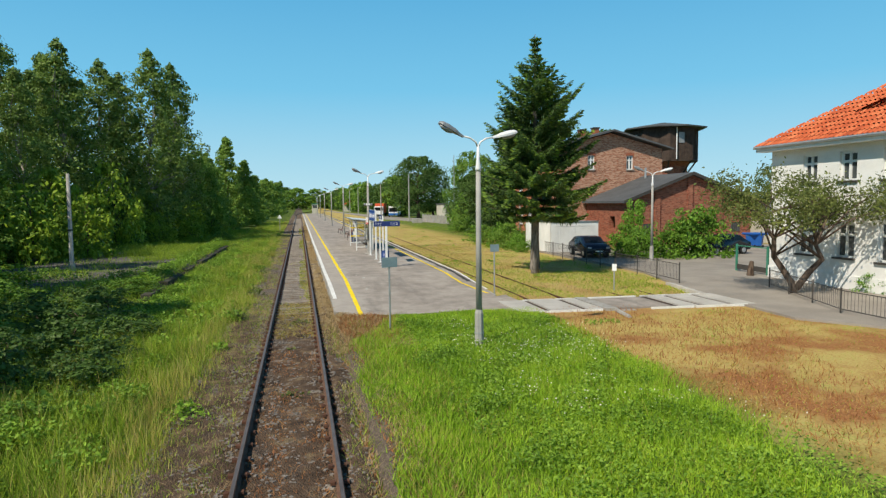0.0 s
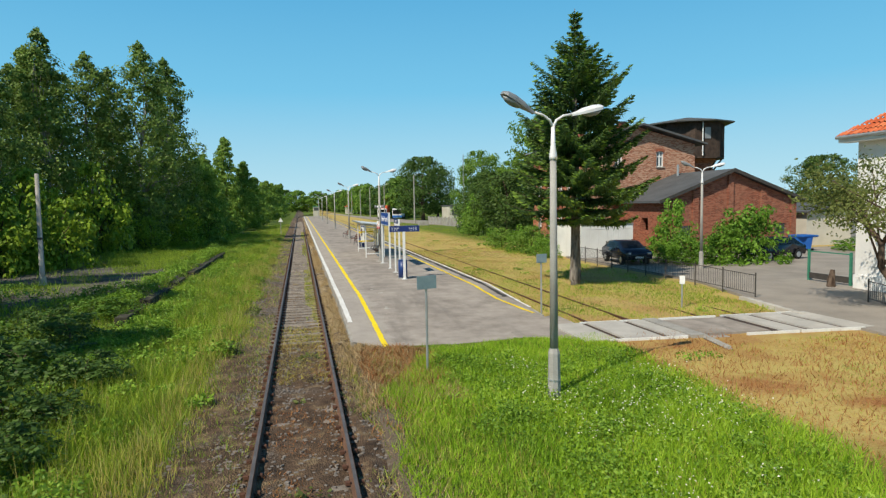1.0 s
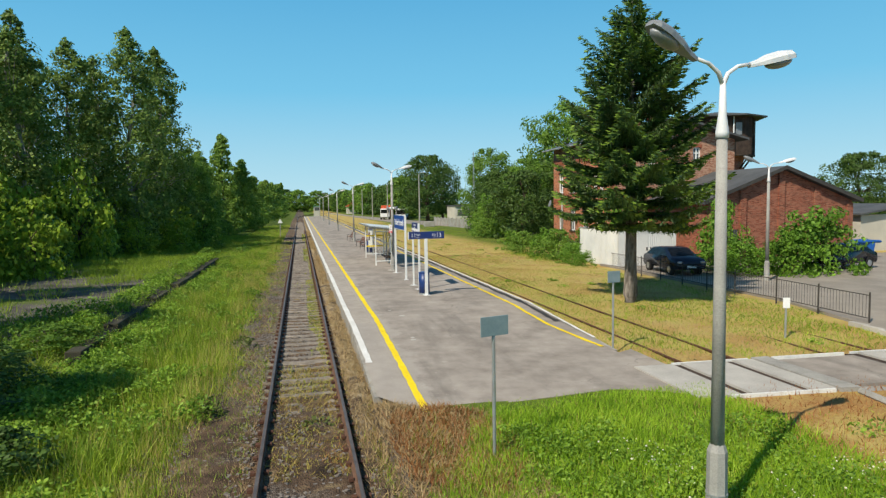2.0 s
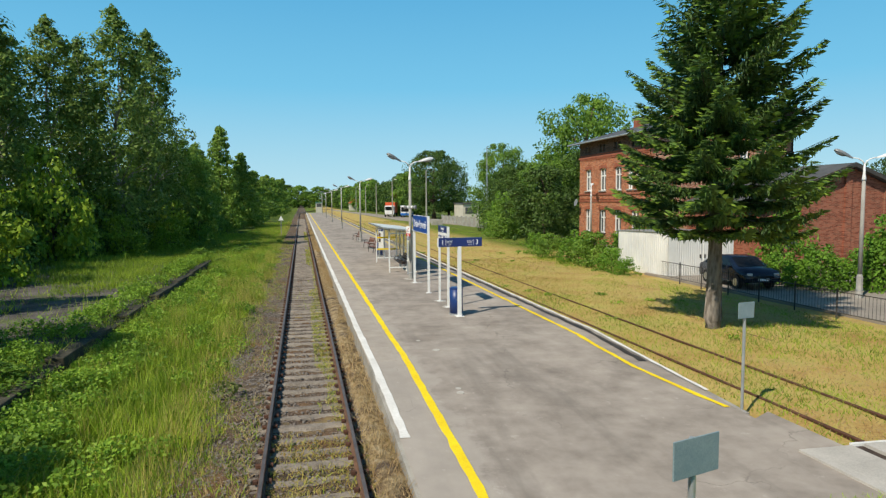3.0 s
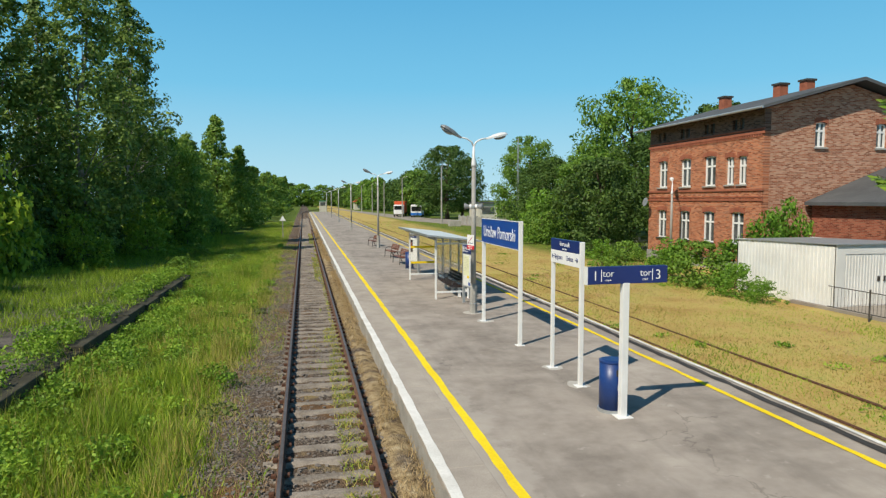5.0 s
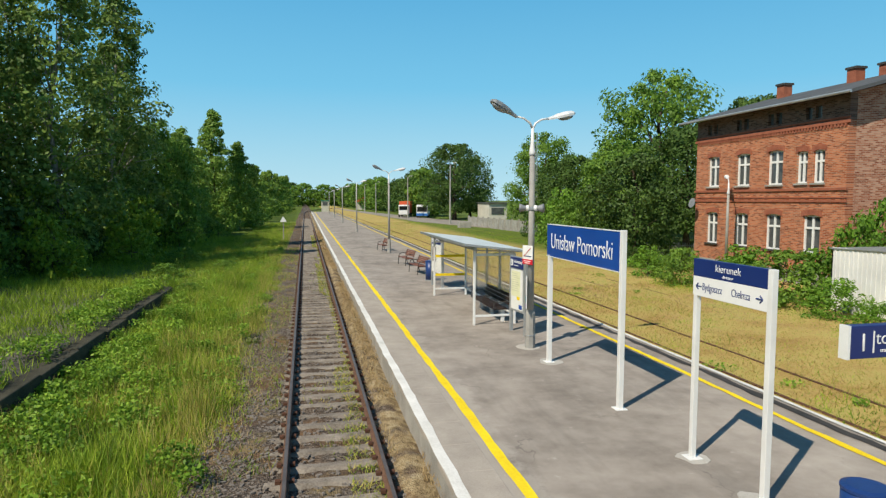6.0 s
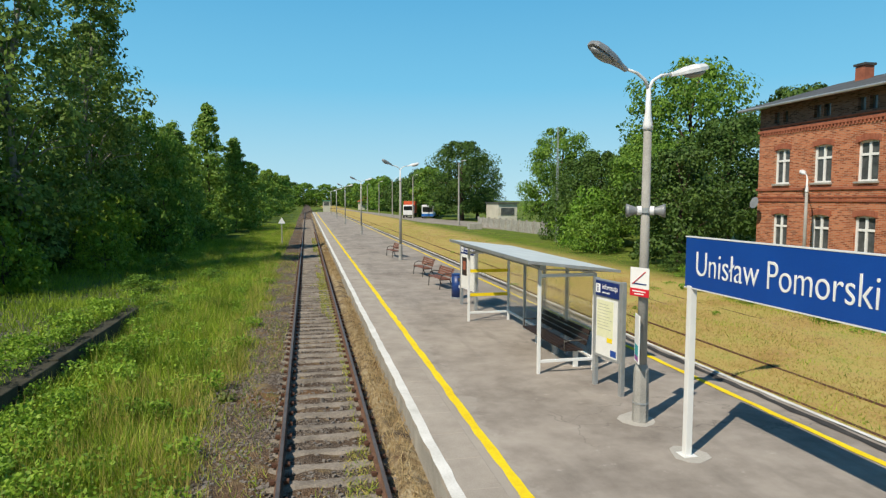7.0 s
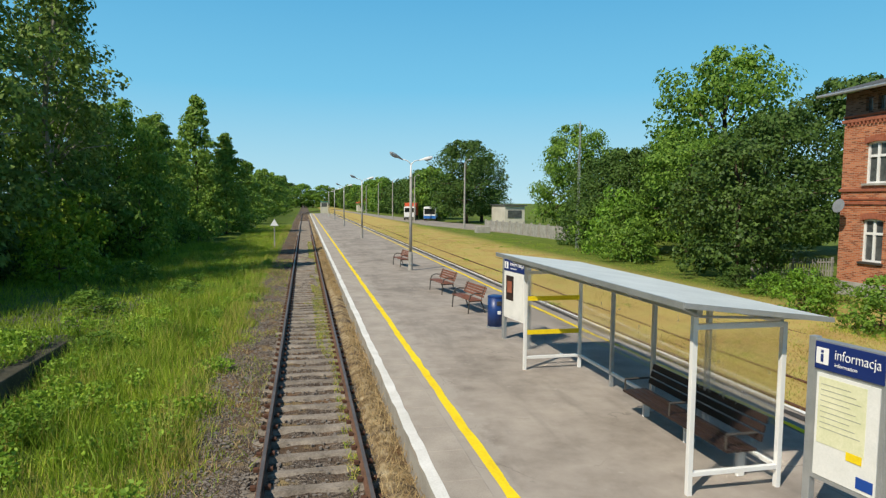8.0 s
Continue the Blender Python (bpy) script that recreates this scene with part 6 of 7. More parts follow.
for k in range(22):
    y = 185 + k * 14 + rr.uniform(-3, 3)
    plant(FAR[rr.choice((0, 1))], 31 - k * 0.35 + rr.uniform(-2, 2), y, rr.uniform(0, 360), rr.uniform(0.9, 1.2), rr.uniform(0.8, 1.05), "distant broad tree along the road")
for k in range(12):
    plant(FAR[k % 2], -32 + k * 7.5, 455 + rr.uniform(-25, 25), rr.uniform(0, 360), 1.6, rr.uniform(0.9, 1.3), "distant tree on the horizon")
# drooping tree by the station
o = tree("weeping_tree", "dense drooping dark green tree beside the station", "tree", g, 7.2, 3.6, 0.5, 15000, 130, round_shape, 0.75, 0.22, LEAF_WEEP, BARK, 0.22)
o.matrix_world = pose(22.6, 74.5, -0.1)
for x, y, s, z, k in ((17.9, 64.5, 0.8, 0.75, 0), (17.6, 61.0, 0.9, 0.8, 1), (18.4, 57.5, 1.1, 0.95, 0), (18.2, 54.8, 1.1, 0.95, 1), (18.0, 52.0, 0.8, 0.62, 0), (17.9, 50.2, 0.55, 0.4, 0), (20.8, 55.8, 1.1, 0.95, 0), (22.2, 55.4, 1.0, 1.55, 0), (23.6, 55.6, 1.0, 1.85, 0), (20.3, 60.5, 0.9, 0.6, 1), (21.6, 62.5, 0.8, 0.5, 0), (21.2, 67, 0.8, 0.45, 1), (20.2, 69, 0.7, 0.45, 0), (22.2, 70.6, 0.7, 0.45, 3), (20.8, 72.0, 0.7, 0.5, 3), (22.0, 84.5, 1.5, 1.3, 1), (22.6, 87, 1.5, 1.7, 1), (23.6, 90, 1.7, 2.3, 0), (24.4, 94, 1.7, 1.9, 1), (25.5, 100, 1.7, 2.0, 3), (28.6, 106, 1.7, 2.0, 3), (29.2, 111, 1.5, 1.6, 3), (26.5, 82.0, 1.6, 1.9, 3)):
    plant(BUSH[k], x, y, rr.uniform(0, 360), s, z)
for x, y, s, z in ((26.6, 41.2, 1.45, 1.5), (28.2, 41.6, 1.4, 1.6), (25.2, 41.0, 1.0, 1.05), (23.3, 42.0, 1.0, 0.85), (22.4, 43.4, 0.9, 0.75), (24.3, 43.2, 1.1, 0.9), (26.2, 47.6, 1.1, 1.8), (41, 46, 1.6, 0.5), (24.0, 24.0, 0.5, 0.45)):
    plant(BUSH[0], x, y, rr.uniform(0, 360), s, z, "bright green trimmed hedge bush in the yard")
for src in (*POP, *CONE, *OAK, *BUSH, *FAR, FARCONE):
    for q in src.children_recursive:
        bpy.data.objects.remove(q)
    bpy.data.objects.remove(src)


# spruce beside the siding
def spruce(x, y):
    o = thing("spruce_tree", x, y, -0.1, "tall dark spruce with bright young tips on the dry lawn", "tree")
    g = np.random.default_rng(5)
    H = 13.3
    bm = pipe([(0, 0, -0.2), (0, 0, 0.3), (0.02, 0, 4), (0, 0.02, 9), (0, 0, H)], [0.36, 0.29, 0.23, 0.12, 0.02], 12)
    part("trunk", bm, make_bark("spruce_bark", (0.11, 0.095, 0.078), (0.34, 0.3, 0.26), 8.0), o, smooth=True)
    dark, tip, twigs = [], [], bmesh.new()
    z = 3.3
    while z < H - 0.15:
        f = (z - 3.1) / (H - 3.1)
        reach = 0.93 * float(np.interp(f + 0.11 * min(1.0, f / 0.5), (0, 0.14, 0.36, 0.54, 0.69, 0.89, 1.0), (2.7, 4.0, 3.8, 3.2, 2.5, 1.3, 0.25)))
        n = int(6 + 3 * (1 - f))
        off = g.uniform(0, 6.28)
        for k in range(n):
            a = off + 2 * np.pi * k / n + g.uniform(-0.25, 0.25)
            L = reach * g.uniform(0.6, 1.12)
            droop = (-0.14 + 0.5 * min(1.0, f / 0.5)) * g.uniform(0.7, 1.25)
            s = np.linspace(0.0, 1.0, 5)
            d = np.array([np.cos(a), np.sin(a), 0.0])
            line = d[None] * (s * L)[:, None] + np.array([0, 0, 1.0])[None] * (z + droop * L * s - 0.1 * L * s * (1 - s) + 0.16 * L * s ** 3)[:, None]
            if L > 0.7:
                pipe([tuple(p) for p in line], [0.024 * (1 - 0.85 * q) * (L / 4 + 0.3) for q in s], 4, twigs)
            side = np.array([-np.sin(a), np.cos(a), 0.0])
            m = max(8, int(L * 16))
            for j in range(m):
                q = (j + g.uniform(0.2, 0.9)) / m
                if q < 0.12:
                    continue
                base = np.array([np.interp(q, s, line[:, c]) for c in range(3)])
                spread = (0.4 * L * (1 - q) ** 0.8 + 0.1) * g.uniform(0.7, 1.15) * min(1.0, q * 3)
                for sg in (-1, 1):
                    tip_dir = side * sg * 0.85 + d * 0.75 + np.array([0, 0, g.uniform(-0.35, 0.05)])
                    tip_dir /= np.linalg.norm(tip_dir)
                    steps = max(1, int(spread / 0.13))
                    for i in range(steps):
                        p0 = base + tip_dir * (spread * i / steps)
                        ln = spread / steps * 1.4 + 0.06
                        wv = np.cross(tip_dir, [0, 0, 1.0])
                        wv = wv / np.linalg.norm(wv) * g.uniform(0.024, 0.042)
                        sag = np.array([0, 0, g.uniform(-0.09, 0.04)])
                        quad = [p0 - wv * 0.6 + sag, p0 + tip_dir * ln * 0.45 - wv + sag * 1.5, p0 + tip_dir * ln, p0 + tip_dir * ln * 0.45 + wv]
                        (tip if i == steps - 1 and g.uniform() < 0.6 else dark).append(quad)
                        if g.uniform() < 0.5:
                            dn = np.array([g.normal() * 0.08, g.normal() * 0.08, -g.uniform(0.14, 0.32)])
                            dark.append([p0, p0 + wv * 0.8 + dn * 0.5, p0 + dn, p0 - wv * 0.8 + dn * 0.5])
        z += 0.46 * (1 - 0.4 * f) * g.uniform(0.85, 1.15)
    part("branchwork", twigs, BARK, o)
    wrap("needles", polys("needles", np.array(dark)), NEEDLE, o, "dark green needle sprays")
    wrap("young_growth", polys("young_growth", np.array(tip)), NEEDLETIP, o, "light green young tips")


spruce(13.25, 35.8)

# small leaning tree before the white house
o = thing("small_tree", 20.75, 24.8, -0.05, "small crooked two-stemmed tree with sparse olive foliage", "tree")
g = np.random.default_rng(8)
bm = bmesh.new()
tips = []
for line, r in (([(0, 0, -0.2), (-0.1, 0.1, 0.5), (-0.75, 0.4, 1.6), (-0.85, 0.3, 2.4), (-1.6, 0.5, 3.3)], 0.15), ([(0.05, 0, 0.2), (0.45, -0.2, 0.9), (0.85, -0.5, 1.5), (0.6, -0.4, 2.1), (0.9, -0.6, 3.2)], 0.14)):
    pipe(line, [r, r * 0.95, r * 0.8, r * 0.65, r * 0.4], 8, bm)
    for k in range(16):
        s = Vector(line[rr.choice((2, 3, 3, 4))])
        a = rr.uniform(0, 6.28)
        t = Vector((rr.uniform(-3.1, 3.6), rr.uniform(-2.4, 2.4), rr.uniform(3.0, 5.3)))
        t.z = min(t.z, 5.5 - 0.13 * (t.x ** 2 + t.y ** 2) * 0.8)
        mid = s.lerp(t, 0.5) + Vector((0, 0, 0.25))
        pipe([s, mid, t], [0.05, 0.03, 0.012], 5, bm)
        tips += [t, mid.lerp(t, 0.6), t + Vector((rr.uniform(-0.5, 0.5), rr.uniform(-0.5, 0.5), 0.1))]
part("trunk", bm, BARK, o, smooth=True)
tc = np.array([tuple(t) for t in tips])
k = g.integers(0, len(tc), 13000)
wrap("crown", polys("crown", leaf_quads(tc[k] + g.normal(size=(13000, 3)) * (0.36, 0.36, 0.24), 0.13, g)), LEAF_OLIVE, o)

# ---- grass and weeds ----
def blades(name, x, y, h, w, material, g, label, lean=0.45, base=None):
    n = len(x)
    a = g.uniform(0, np.pi, n)
    z = ground_z(x, y) - 0.02 if base is None else base
    dx, dy = np.cos(a) * w, np.sin(a) * w
    lx, ly = g.normal(0, lean, n) * h, g.normal(0, lean, n) * h
    v = np.stack([np.stack([x - dx, y - dy, z], -1), np.stack([x + dx, y + dy, z], -1), np.stack([x + lx, y + ly, z + h], -1)], 1)
    ob = wrap(name, polys(name, v), material)
    return tagged(ob, label, "grass", kind="stuff")


def scatter(g, n, x0, x1, y0, y1):
    return g.uniform(x0, x1, n), g.uniform(y0, y1, n)


def field(x, y, s=1.0):
    return 0.5 + 0.5 * rough_field(x * s, y * s)


g = np.random.default_rng(31)
# tall grass beside the track
tx, ty = scatter(g, 8500, -6.2, -1.4, 0, 75)
k = g.integers(0, len(tx), 260000)
x, y = tx[k] + g.normal(0, 0.17, len(k)), ty[k] + g.normal(0, 0.17, len(k))
tall = g.uniform(0.45, 1.35, len(tx))[k]
tall = np.concatenate([tall, np.ones(60000)])
x2, y2 = scatter(g, 60000, -7.5, -2.0, 75, 150)
x, y = np.concatenate([x, x2]), np.concatenate([y, y2])
f = field(x, y, 1.2)
keep = (g.uniform(0, 1, len(x)) < 0.25 + 0.9 * f) & (x < -2.05 + 0.4 * (y < 32) + 0.35 * np.sin(y * 0.7) + 0.25 * np.sin(y * 2.1) + g.normal(0, 0.4, len(x)))
x, y, f, tall = x[keep], y[keep], f[keep], tall[keep]
ripe = g.uniform(0, 1, len(x)) < 0.1 + 0.3 * (x > -2.9) + 0.22 * (field(x * 0.9 + 3.0, y * 0.7, 1.0) > 0.66)
h = g.uniform(0.2, 0.6, len(x)) * (0.45 + 0.85 * f) * tall * np.clip((-1.3 - x) / 1.2, 0.2, 1.0)
blades("tall_grass", x[~ripe], y[~ripe], h[~ripe], 0.011, GRASS, g, "tall green meadow grass beside the track")
blades("ripe_grass", x[ripe], y[ripe], h[ripe] * 1.2, 0.008, SEED, g, "ripe straw-coloured grass stems", 0.2)
# yard and hollow on the far side
x, y = scatter(g, 150000, -16, -6.42, 0, 110)
f = field(x, y, 0.8)
keep = g.uniform(0, 1, len(x)) < np.where(y < 34, 0.8, np.where(y < 68, np.clip(f * 2.6 - 0.85, 0.04, 1), 0.6))
x, y = x[keep], y[keep]
blades("yard_grass", x, y, g.uniform(0.12, 0.5, len(x)), 0.014, GRASS, g, "patchy grass on the old loading yard")
# lush lawn round the first lamp
x, y = scatter(g, 190000, 1.5, 8.9, 1.5, 25.2)
edge = np.interp(y, [3, 9, 12, 16.5, 23.6], [7.2, 7.4, 7.9, 8.4, 8.8]) + 0.15 * np.sin(y * 1.7) + g.normal(0, 0.3, len(x))
left = 1.7 + 0.3 * np.sin(y * 1.1) + g.normal(0, 0.2, len(x))
far = np.where(x < 3.4, 20.6 + (x - 1.6) * 2.0, 24.15 + 0.16 * (x - 3.0)) + g.normal(0, 0.2, len(x))
keep = (x < edge) & (x > left) & (y < far)
x, y = x[keep], y[keep]
f = field(x, y, 1.4)
h = g.uniform(0.08, 0.26, len(x)) * (0.45 + 0.9 * f) * np.clip((far[keep] - y) * 1.2, 0.3, 1.0)
ripe = g.uniform(0, 1, len(x)) < 0.05 + 0.3 * (x < 3.6) * f
blades("lawn_grass", x[~ripe], y[~ripe], h[~ripe], 0.011, LAWN, g, "lush bright green grass round the lamp post")
blades("ripe_grass", x[ripe], y[ripe], h[ripe], 0.008, SEED, g, "straw-coloured stems among lush grass", 0.25)
# dry grass over the sidings
x, y = scatter(g, 150000, 8.5, 18.3, 2, 62)
x2, y2 = scatter(g, 60000, 8.6, 23, 62, 150)
x, y = np.concatenate([x, x2]), np.concatenate([y, y2])
keep = ~((y > 22.3) & (y < 26.4) & (x > 8.0) & (x < 17.4)) & ~((x > 17.2) & (y > 20) & (y < 31)) & ~((x < 8.6 + 0.1) & (y > 25))
x, y = x[keep], y[keep]
f = field(x, y, 0.7)
green = g.uniform(0, 1, len(x)) < 0.1 + 0.6 * (field(x * 0.8 + 5, y * 0.6, 1.0) > 0.6) + 0.55 * ((x > 13) & (y > 26) & (y < 36)) + 0.25 * (x > 16.5)
h = g.uniform(0.03, 0.12, len(x)) * (0.5 + 0.9 * f)
low = y < 23.5
h = np.where(low, h * 0.7, h)
tan = ~green & (g.uniform(0, 1, len(x)) < 0.15 + 0.75 * (field(x * 1.3 + 11, y * 0.5, 0.9) > 0.52))
dry = ~green & ~tan
rust = (dry | tan) & low & (g.uniform(0, 1, len(x)) < 0.8)
dry, tan = dry & ~rust, tan & ~rust
blades("russet_grass", x[rust], y[rust], h[rust], 0.014, RUSSET, g, "short russet dry grass beside the crossing", 0.9)
blades("dry_grass", x[dry], y[dry], h[dry], 0.012, STRAW, g, "short dry straw-coloured grass over the sidings", 0.7)
blades("tan_grass", x[tan], y[tan], h[tan] * 0.8, 0.012, TANSTRAW, g, "withered tan grass in patches over the sidings", 0.8)
blades("green_grass", x[green], y[green], h[green] * 1.2, 0.012, GRASS, g, "green tufts among dry grass", 0.6)
# sorrel patches
x, y = scatter(g, 26000, 1.3, 20, 4, 24)
keep = ((x < 3.4) & (y > 18.5) & (y < 23.6) & (x > 1.5)) | ((x > 8.6) & (field(x, y, 0.5) > 0.55))
x, y = x[keep], y[keep]
x2, y2 = scatter(g, 8000, 1.2, 3.9, 19.6, 24.7)
r2 = ((x2 - 2.45) / 1.15) ** 2 + ((y2 - 22.6) / 2.2) ** 2
keep = r2 < 0.75 + 0.6 * field(x2 * 2.0, y2 * 2.0, 1.0) * g.uniform(0, 1, len(x2))
x, y = np.concatenate([x, x2[keep]]), np.concatenate([y, y2[keep]])
blades("sorrel", x, y, g.uniform(0.05, 0.19, len(x)), 0.012, RUSTWEED, g, "rusty brown sorrel in the dry ground", 0.5)
x, y = scatter(g, 24000, 0.88, 3.6, 19.5, 28.5)
keep = (x < 1.5 + 2.0 * np.clip((25.2 - y) / 1.2, 0, 1)) & (field(x * 1.5 + 7, y, 1.0) > 0.3)
x, y = x[keep], y[keep]
blades("dry_grass", x, y, g.uniform(0.03, 0.14, len(x)), 0.011, TANSTRAW, g, "dry straw fading onto the platform end", 0.9, np.maximum(ground_z(x, y), -0.2) - 0.01)
# verge between rail and platform, and tufts in the track
x, y = scatter(g, 15000, 0.86, 1.46, 22, 120)
keep = field(x * 3, y, 1.1) > 0.36
x, y = x[keep], y[keep]
blades("dry_grass", x, y, g.uniform(0.04, 0.2, len(x)), 0.009, TANSTRAW, g, "dry tufts along the platform wall", 0.6, -0.2 + 0.13 * smooth01(x, 0.85, 1.25))
x, y = scatter(g, 26000, -2.3, 0.7, 3, 100)
keep = (field(x * 2.0, y * 1.3, 1.0) > 0.74) & (np.abs(np.abs(x) - 0.75) > 0.06)
x, y = x[keep], y[keep]
m = g.uniform(0, 1, len(x)) < 0.5
blades("track_weeds", x[m], y[m], g.uniform(0.03, 0.16, m.sum()), 0.01, GRASS, g, "small green weeds between the rails", 0.6, np.full(m.sum(), -0.24))
blades("track_weeds", x[~m], y[~m], g.uniform(0.03, 0.13, (~m).sum()), 0.01, SEED, g, "dry weeds between the rails", 0.7, np.full((~m).sum(), -0.24))


x, y = scatter(g, 120000, -3.2, 2.4, 2, 90)
x2, y2 = scatter(g, 40000, -3.2, 2.4, 2, 30)
x, y = np.concatenate([x, x2]), np.concatenate([y, y2])
keep = (field(x * 1.7, y * 0.9, 1.3) > 0.42 - 0.2 * (y < 26)) & (((x < -0.95) & (x > -3.2)) | ((x > 0.95) & (x < 2.4) & (y < 23.5)))
x, y = x[keep], y[keep]
m = g.uniform(0, 1, len(x)) < 0.35
zz = np.where(np.abs(x) < 1.75, -0.2, ground_z(x, y) - 0.02)
blades("shoulder_weeds", x[m], y[m], g.uniform(0.04, 0.22, m.sum()), 0.009, GRASS, g, "green weeds on the ballast shoulder", 0.6, zz[m])
blades("shoulder_straw", x[~m], y[~m], g.uniform(0.03, 0.16, (~m).sum()), 0.009, TANSTRAW, g, "dry straw on the ballast shoulder", 0.8, zz[~m])
x, y = scatter(g, 7000, -0.7, 2.0, 22.0, 29.0)
x, y = x[(x < 0.7) | (x > 0.85)], y[(x < 0.7) | (x > 0.85)]
keep = (x < 1.4) | (y < 24)
x, y = x[keep], y[keep]
blades("sandy_straw", x, y, g.uniform(0.02, 0.1, len(x)), 0.011, STRAW, g, "straw-covered sand at the foot crossing", 0.9, np.full(len(x), -0.185))
x, y = scatter(g, 16000, -0.7, 2.4, 5, 24)
keep = field(x + 4, y, 0.9) > 0.42
x, y = x[keep], y[keep]
blades("rusty_weeds", x, y, g.uniform(0.02, 0.1, len(x)), 0.011, RUSTWEED, g, "rust-brown dead weeds in the track", 0.9, np.where(np.abs(x) < 1.6, -0.2, ground_z(x, y) - 0.02))


x, y = scatter(g, 22000, 0.2, 0.7, 28, 110)
keep = field(x * 2.5, y * 0.8, 1.1) > 0.5 - 0.25 * (x > 0.5)
x, y = x[keep], y[keep]
m = g.uniform(0, 1, len(x)) < 0.4
blades("inner_weeds", x[m], y[m], g.uniform(0.03, 0.1, m.sum()), 0.009, GRASS, g, "green weeds along the inside of the rail", 0.8, np.full(m.sum(), -0.2))
blades("inner_straw", x[~m], y[~m], g.uniform(0.03, 0.09, (~m).sum()), 0.01, SEED, g, "dry straw along the inside of the rail", 0.9, np.full((~m).sum(), -0.2))


def herbs(name, centres, radius, height, count, size, material, label, g):
    c = np.asarray(centres, float)
    k = np.repeat(np.arange(len(c)), count)
    rad = radius * g.uniform(0.5, 1.4, len(c))[k] * np.sqrt(g.uniform(0, 1, len(k)))
    a = g.uniform(0, 2 * np.pi, len(k))
    x, y = c[k, 0] + rad * np.cos(a), c[k, 1] + rad * np.sin(a)
    z = ground_z(x, y) + g.uniform(0.05, 1.0, len(k)) ** 0.6 * (height * g.uniform(0.6, 1.3, len(c)))[k] * (1 - 0.45 * (rad / (radius * 1.4)) ** 2)
    ob = wrap(name, polys(name, leaf_quads(np.stack([x, y, z], -1), size, g, 1.2, 0.6)), material)
    return tagged(ob, label, "weeds", kind="stuff")


ramp_c = np.stack([-5.35 + g.normal(0, 0.55, 240), 25 + 43 * g.uniform(0, 1, 240) ** 1.3], -1)
edge_c = np.stack([g.uniform(-7.4, -6.45, 60), g.uniform(33, 62, 60)], -1)
herbs("nettles", np.concatenate([ramp_c, edge_c]), 0.5, 0.5, 220, 0.09, WEED, "bright green nettles along the loading ramp", g)
mid_c = np.stack([-6.2 + 4.2 * g.uniform(0, 1, 230) ** 1.3, g.uniform(6, 90, 230)], -1)
herbs("leafy_weeds", mid_c, 0.4, 0.45, 170, 0.085, WEED, "leafy weeds in the tall grass", g)
left_c = np.stack([g.uniform(-13, -4.6, 120), g.uniform(3, 40, 120)], -1)
herbs("brambles", left_c, 0.8, 0.5, 170, 0.12, LEAF_OAK, "leafy brambles in the hollow", g)
lamp_c = np.stack([g.uniform(3.2, 8.0, 230), g.uniform(8.0, 22.5, 230)], -1)
herbs("lawn_herbs", lamp_c, 0.5, 0.26, 130, 0.06, WEED, "leafy herbs in the lush lawn", g)
fc = np.stack([g.uniform(4.4, 8.2, 34), g.uniform(11.5, 21.0, 34)], -1)
fl = np.repeat(fc, 26, 0) + g.normal(0, 0.3, (34 * 26, 2))
z = ground_z(fl[:, 0], fl[:, 1]) + g.uniform(0.26, 0.5, len(fl))
tagged(wrap("white_flowers", polys("white_flowers", leaf_quads(np.stack([fl[:, 0], fl[:, 1], z], -1), 0.03, g, 1.5, 0.9)), PETAL), "scattered small white umbel flowers", "flowers", kind="stuff")
thistle = np.array([(0.05, 16.0), (-0.1, 20.6), (0.25, 24.5), (-1.9, 25.5), (-1.7, 32), (-2.1, 41), (-2.0, 52.5), (0.2, 26.2)])
herbs("thistles", thistle, 0.32, 0.28, 90, 0.11, LEAF_OLIVE, "grey-green thistles in the ballast", g)
dry_c = np.stack([g.uniform(9, 18, 40), g.uniform(5, 100, 40)], -1)
herbs("low_weeds", dry_c, 0.3, 0.14, 60, 0.08, WEED, "low green weeds in the dry grass", g)

# ---- stones, sleepers and coping pieces ----
x = np.concatenate([g.uniform(-2.9, -0.85, 15000), g.uniform(-0.7, 0.7, 4500), g.uniform(0.85, 1.4, 2500)])
y = 3 + 77 * g.uniform(0, 1, len(x)) ** 1.2
z = np.full(len(x), -0.21) + 0.03 * (y < 26) + 0.03 * (np.abs(x) > 0.9) - 0.12 * smooth01(np.abs(x + 0.5), 1.5, 2.2)
s = g.uniform(0.025, 0.065, (len(x), 3)) * (1, 1, 0.75)
st_ob = wrap("ballast_stones", cubes("ballast_stones", np.stack([x, y, z], -1), s, g.uniform(0, 3.1, len(x))), worn("loose_stone", (0.09, 0.075, 0.065), (0.3, 0.265, 0.23), 14.0, 40.0, 0.95), track, "loose ballast stones")
tagged(st_ob, kind="stuff")


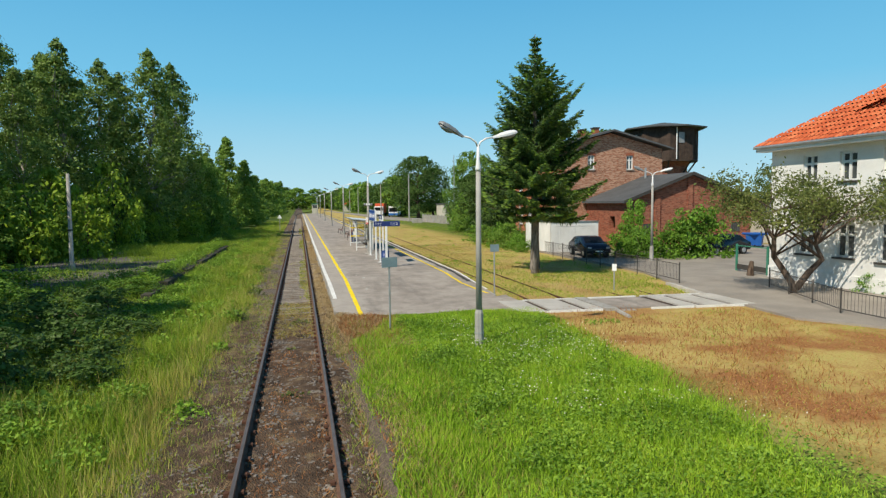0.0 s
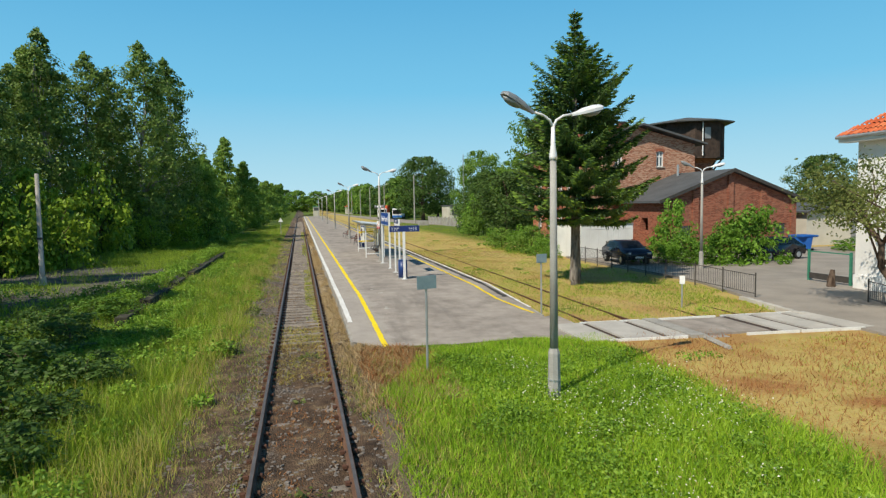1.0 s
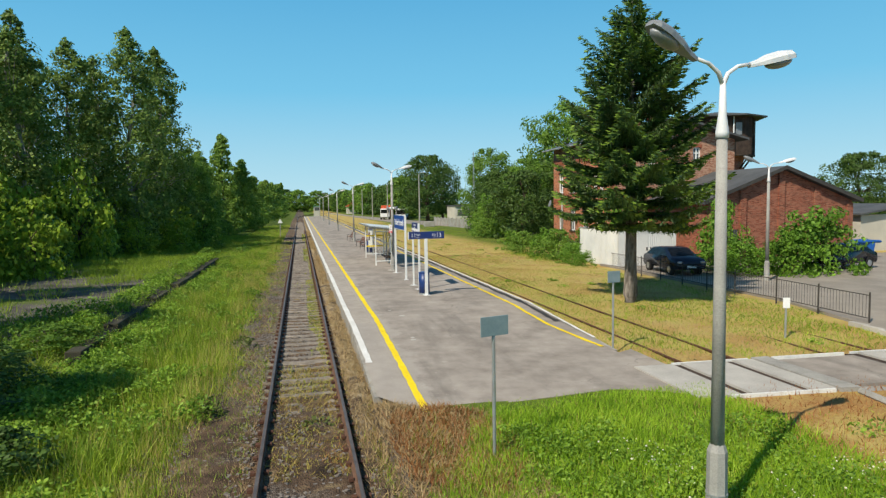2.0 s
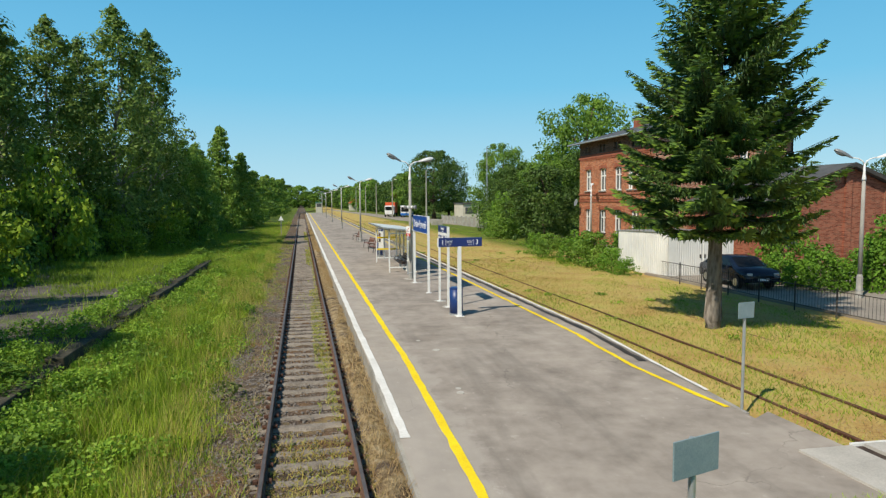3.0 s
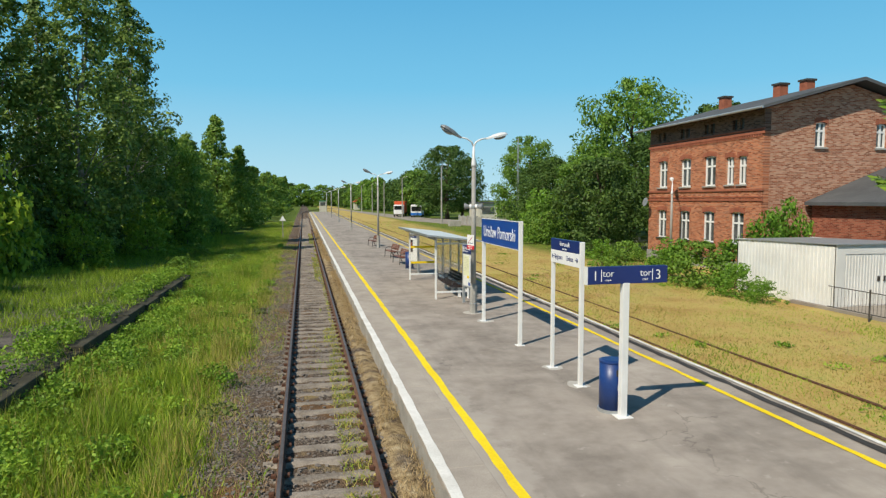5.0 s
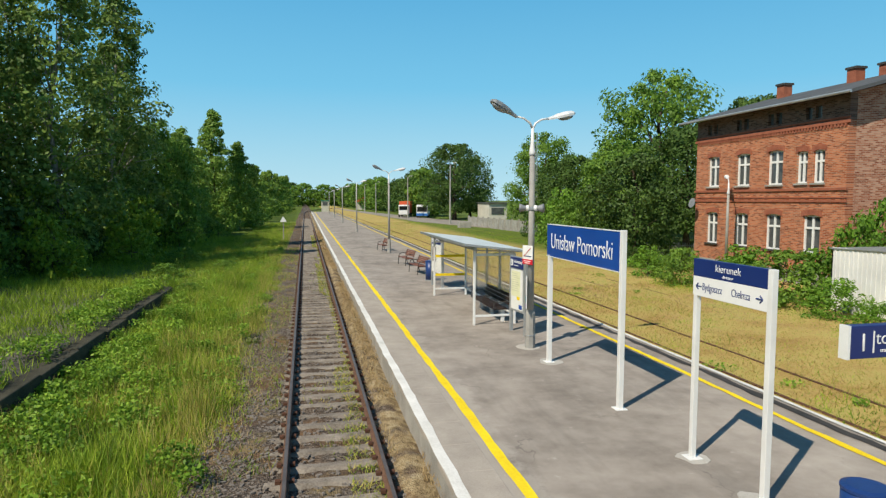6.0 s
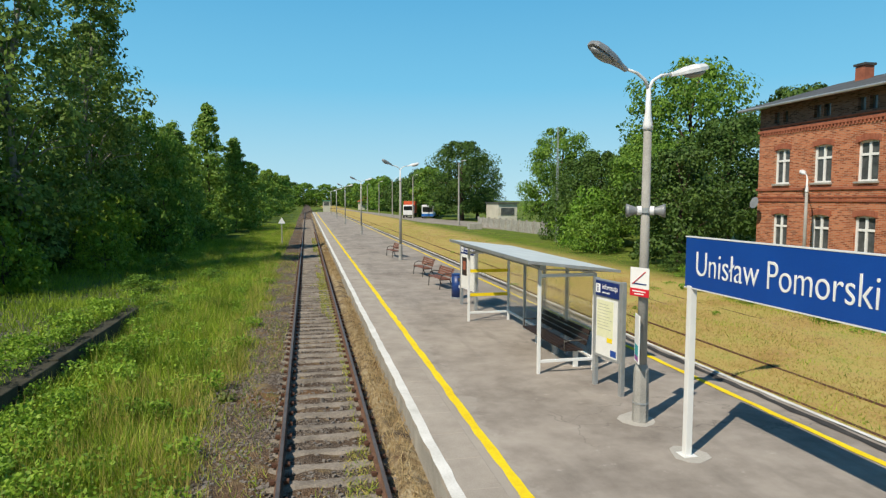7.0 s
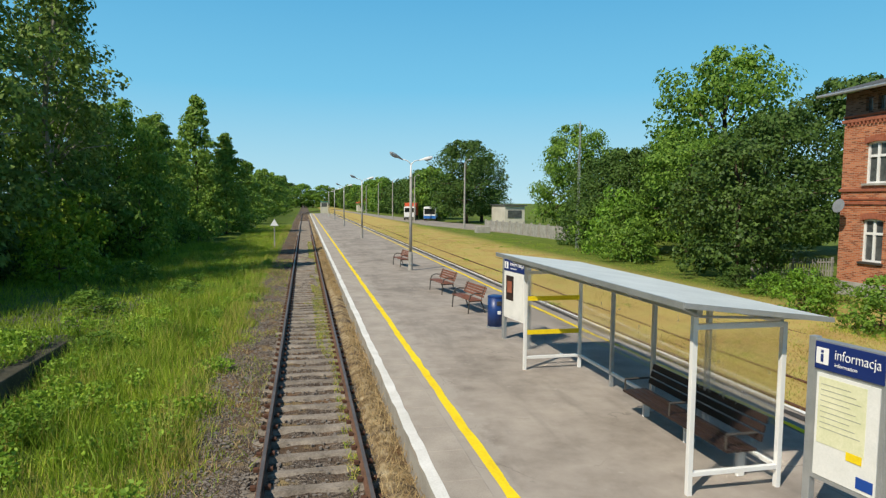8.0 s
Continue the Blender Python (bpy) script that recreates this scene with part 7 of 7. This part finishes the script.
def sleeper_mesh(name, seed):
    q = random.Random(seed)
    prof = [(-1.26, -0.4), (1.26, -0.4), (1.25, -0.225), (1.05, -0.18), (0.6, -0.16), (0.3, -0.172), (-0.3, -0.172), (-0.6, -0.16), (-1.05, -0.18), (-1.25, -0.225)]
    bm = bmesh.new()
    rings = []
    for yy, dz, k in ((-0.14, -0.07, 1.0), (-0.075, 0.0, 0.99), (0.075, 0.0, 0.99), (0.14, -0.07, 1.0)):
        rings.append([bm.verts.new((u * k, yy + q.uniform(-0.006, 0.006), z + (dz if z > -0.3 else 0) + q.uniform(-0.006, 0.006))) for u, z in prof])
    for a, b in zip(rings, rings[1:]):
        for k in range(len(prof)):
            bm.faces.new((a[k], a[(k + 1) % len(prof)], b[(k + 1) % len(prof)], b[k]))
    bm.faces.new(rings[0])
    bm.faces.new(rings[-1][::-1])
    bmesh.ops.recalc_face_normals(bm, faces=bm.faces)
    me = bpy.data.meshes.new(name)
    bm.to_mesh(me)
    bm.free()
    me.materials.append(SLEEPER)
    return me


SM = [sleeper_mesh("sleeper", k) for k in range(4)]
q = random.Random(9)
for k in range(290):
    o = new("sleeper", SM[k % 4])
    o.parent = track
    o.matrix_basis = pose(q.uniform(-0.03, 0.03), -1.0 + k * 0.615 + q.uniform(-0.02, 0.02), q.uniform(-0.028, 0.008) - (0.025 if k * 0.615 < 26 else 0.0), 0, q.uniform(-0.4, 0.4), q.uniform(-0.8, 0.8))
cx, cy = [], []
for k in range(200):
    for sx in (-0.7535, 0.7535):
        for d in (-0.105, 0.105):
            cx.append((sx + d, -1.0 + k * 0.615, -0.125))
cl = wrap("rail_fastenings", cubes("rail_fastenings", cx, np.tile([[0.075, 0.09, 0.05]], (len(cx), 1))), RUST, track, "rusty rail fastenings")
tagged(cl, kind="stuff")


def coping_mesh():
    me = bpy.data.meshes.new("coping_slab")
    bm = box(-0.36, -0.495, -0.1, 0.36, 0.495, 0.006, bevel=0.012)
    bm.to_mesh(me)
    bm.free()
    me.materials.append(COPING)
    return me


COPING = worn("coping_concrete", (0.27, 0.235, 0.2), (0.45, 0.4, 0.345), 1.4, 60.0, 0.9, bump=0.4)
CM = [coping_mesh() for k in range(2)]
for k in range(190):
    o = new("coping_slab", CM[k % 2])
    o.parent = platform
    o.matrix_basis = pose(1.8, 33.0 + k + q.uniform(-0.004, 0.004), 0.288 + q.uniform(0.0, 0.002), 0, 0, q.uniform(-0.1, 0.1))
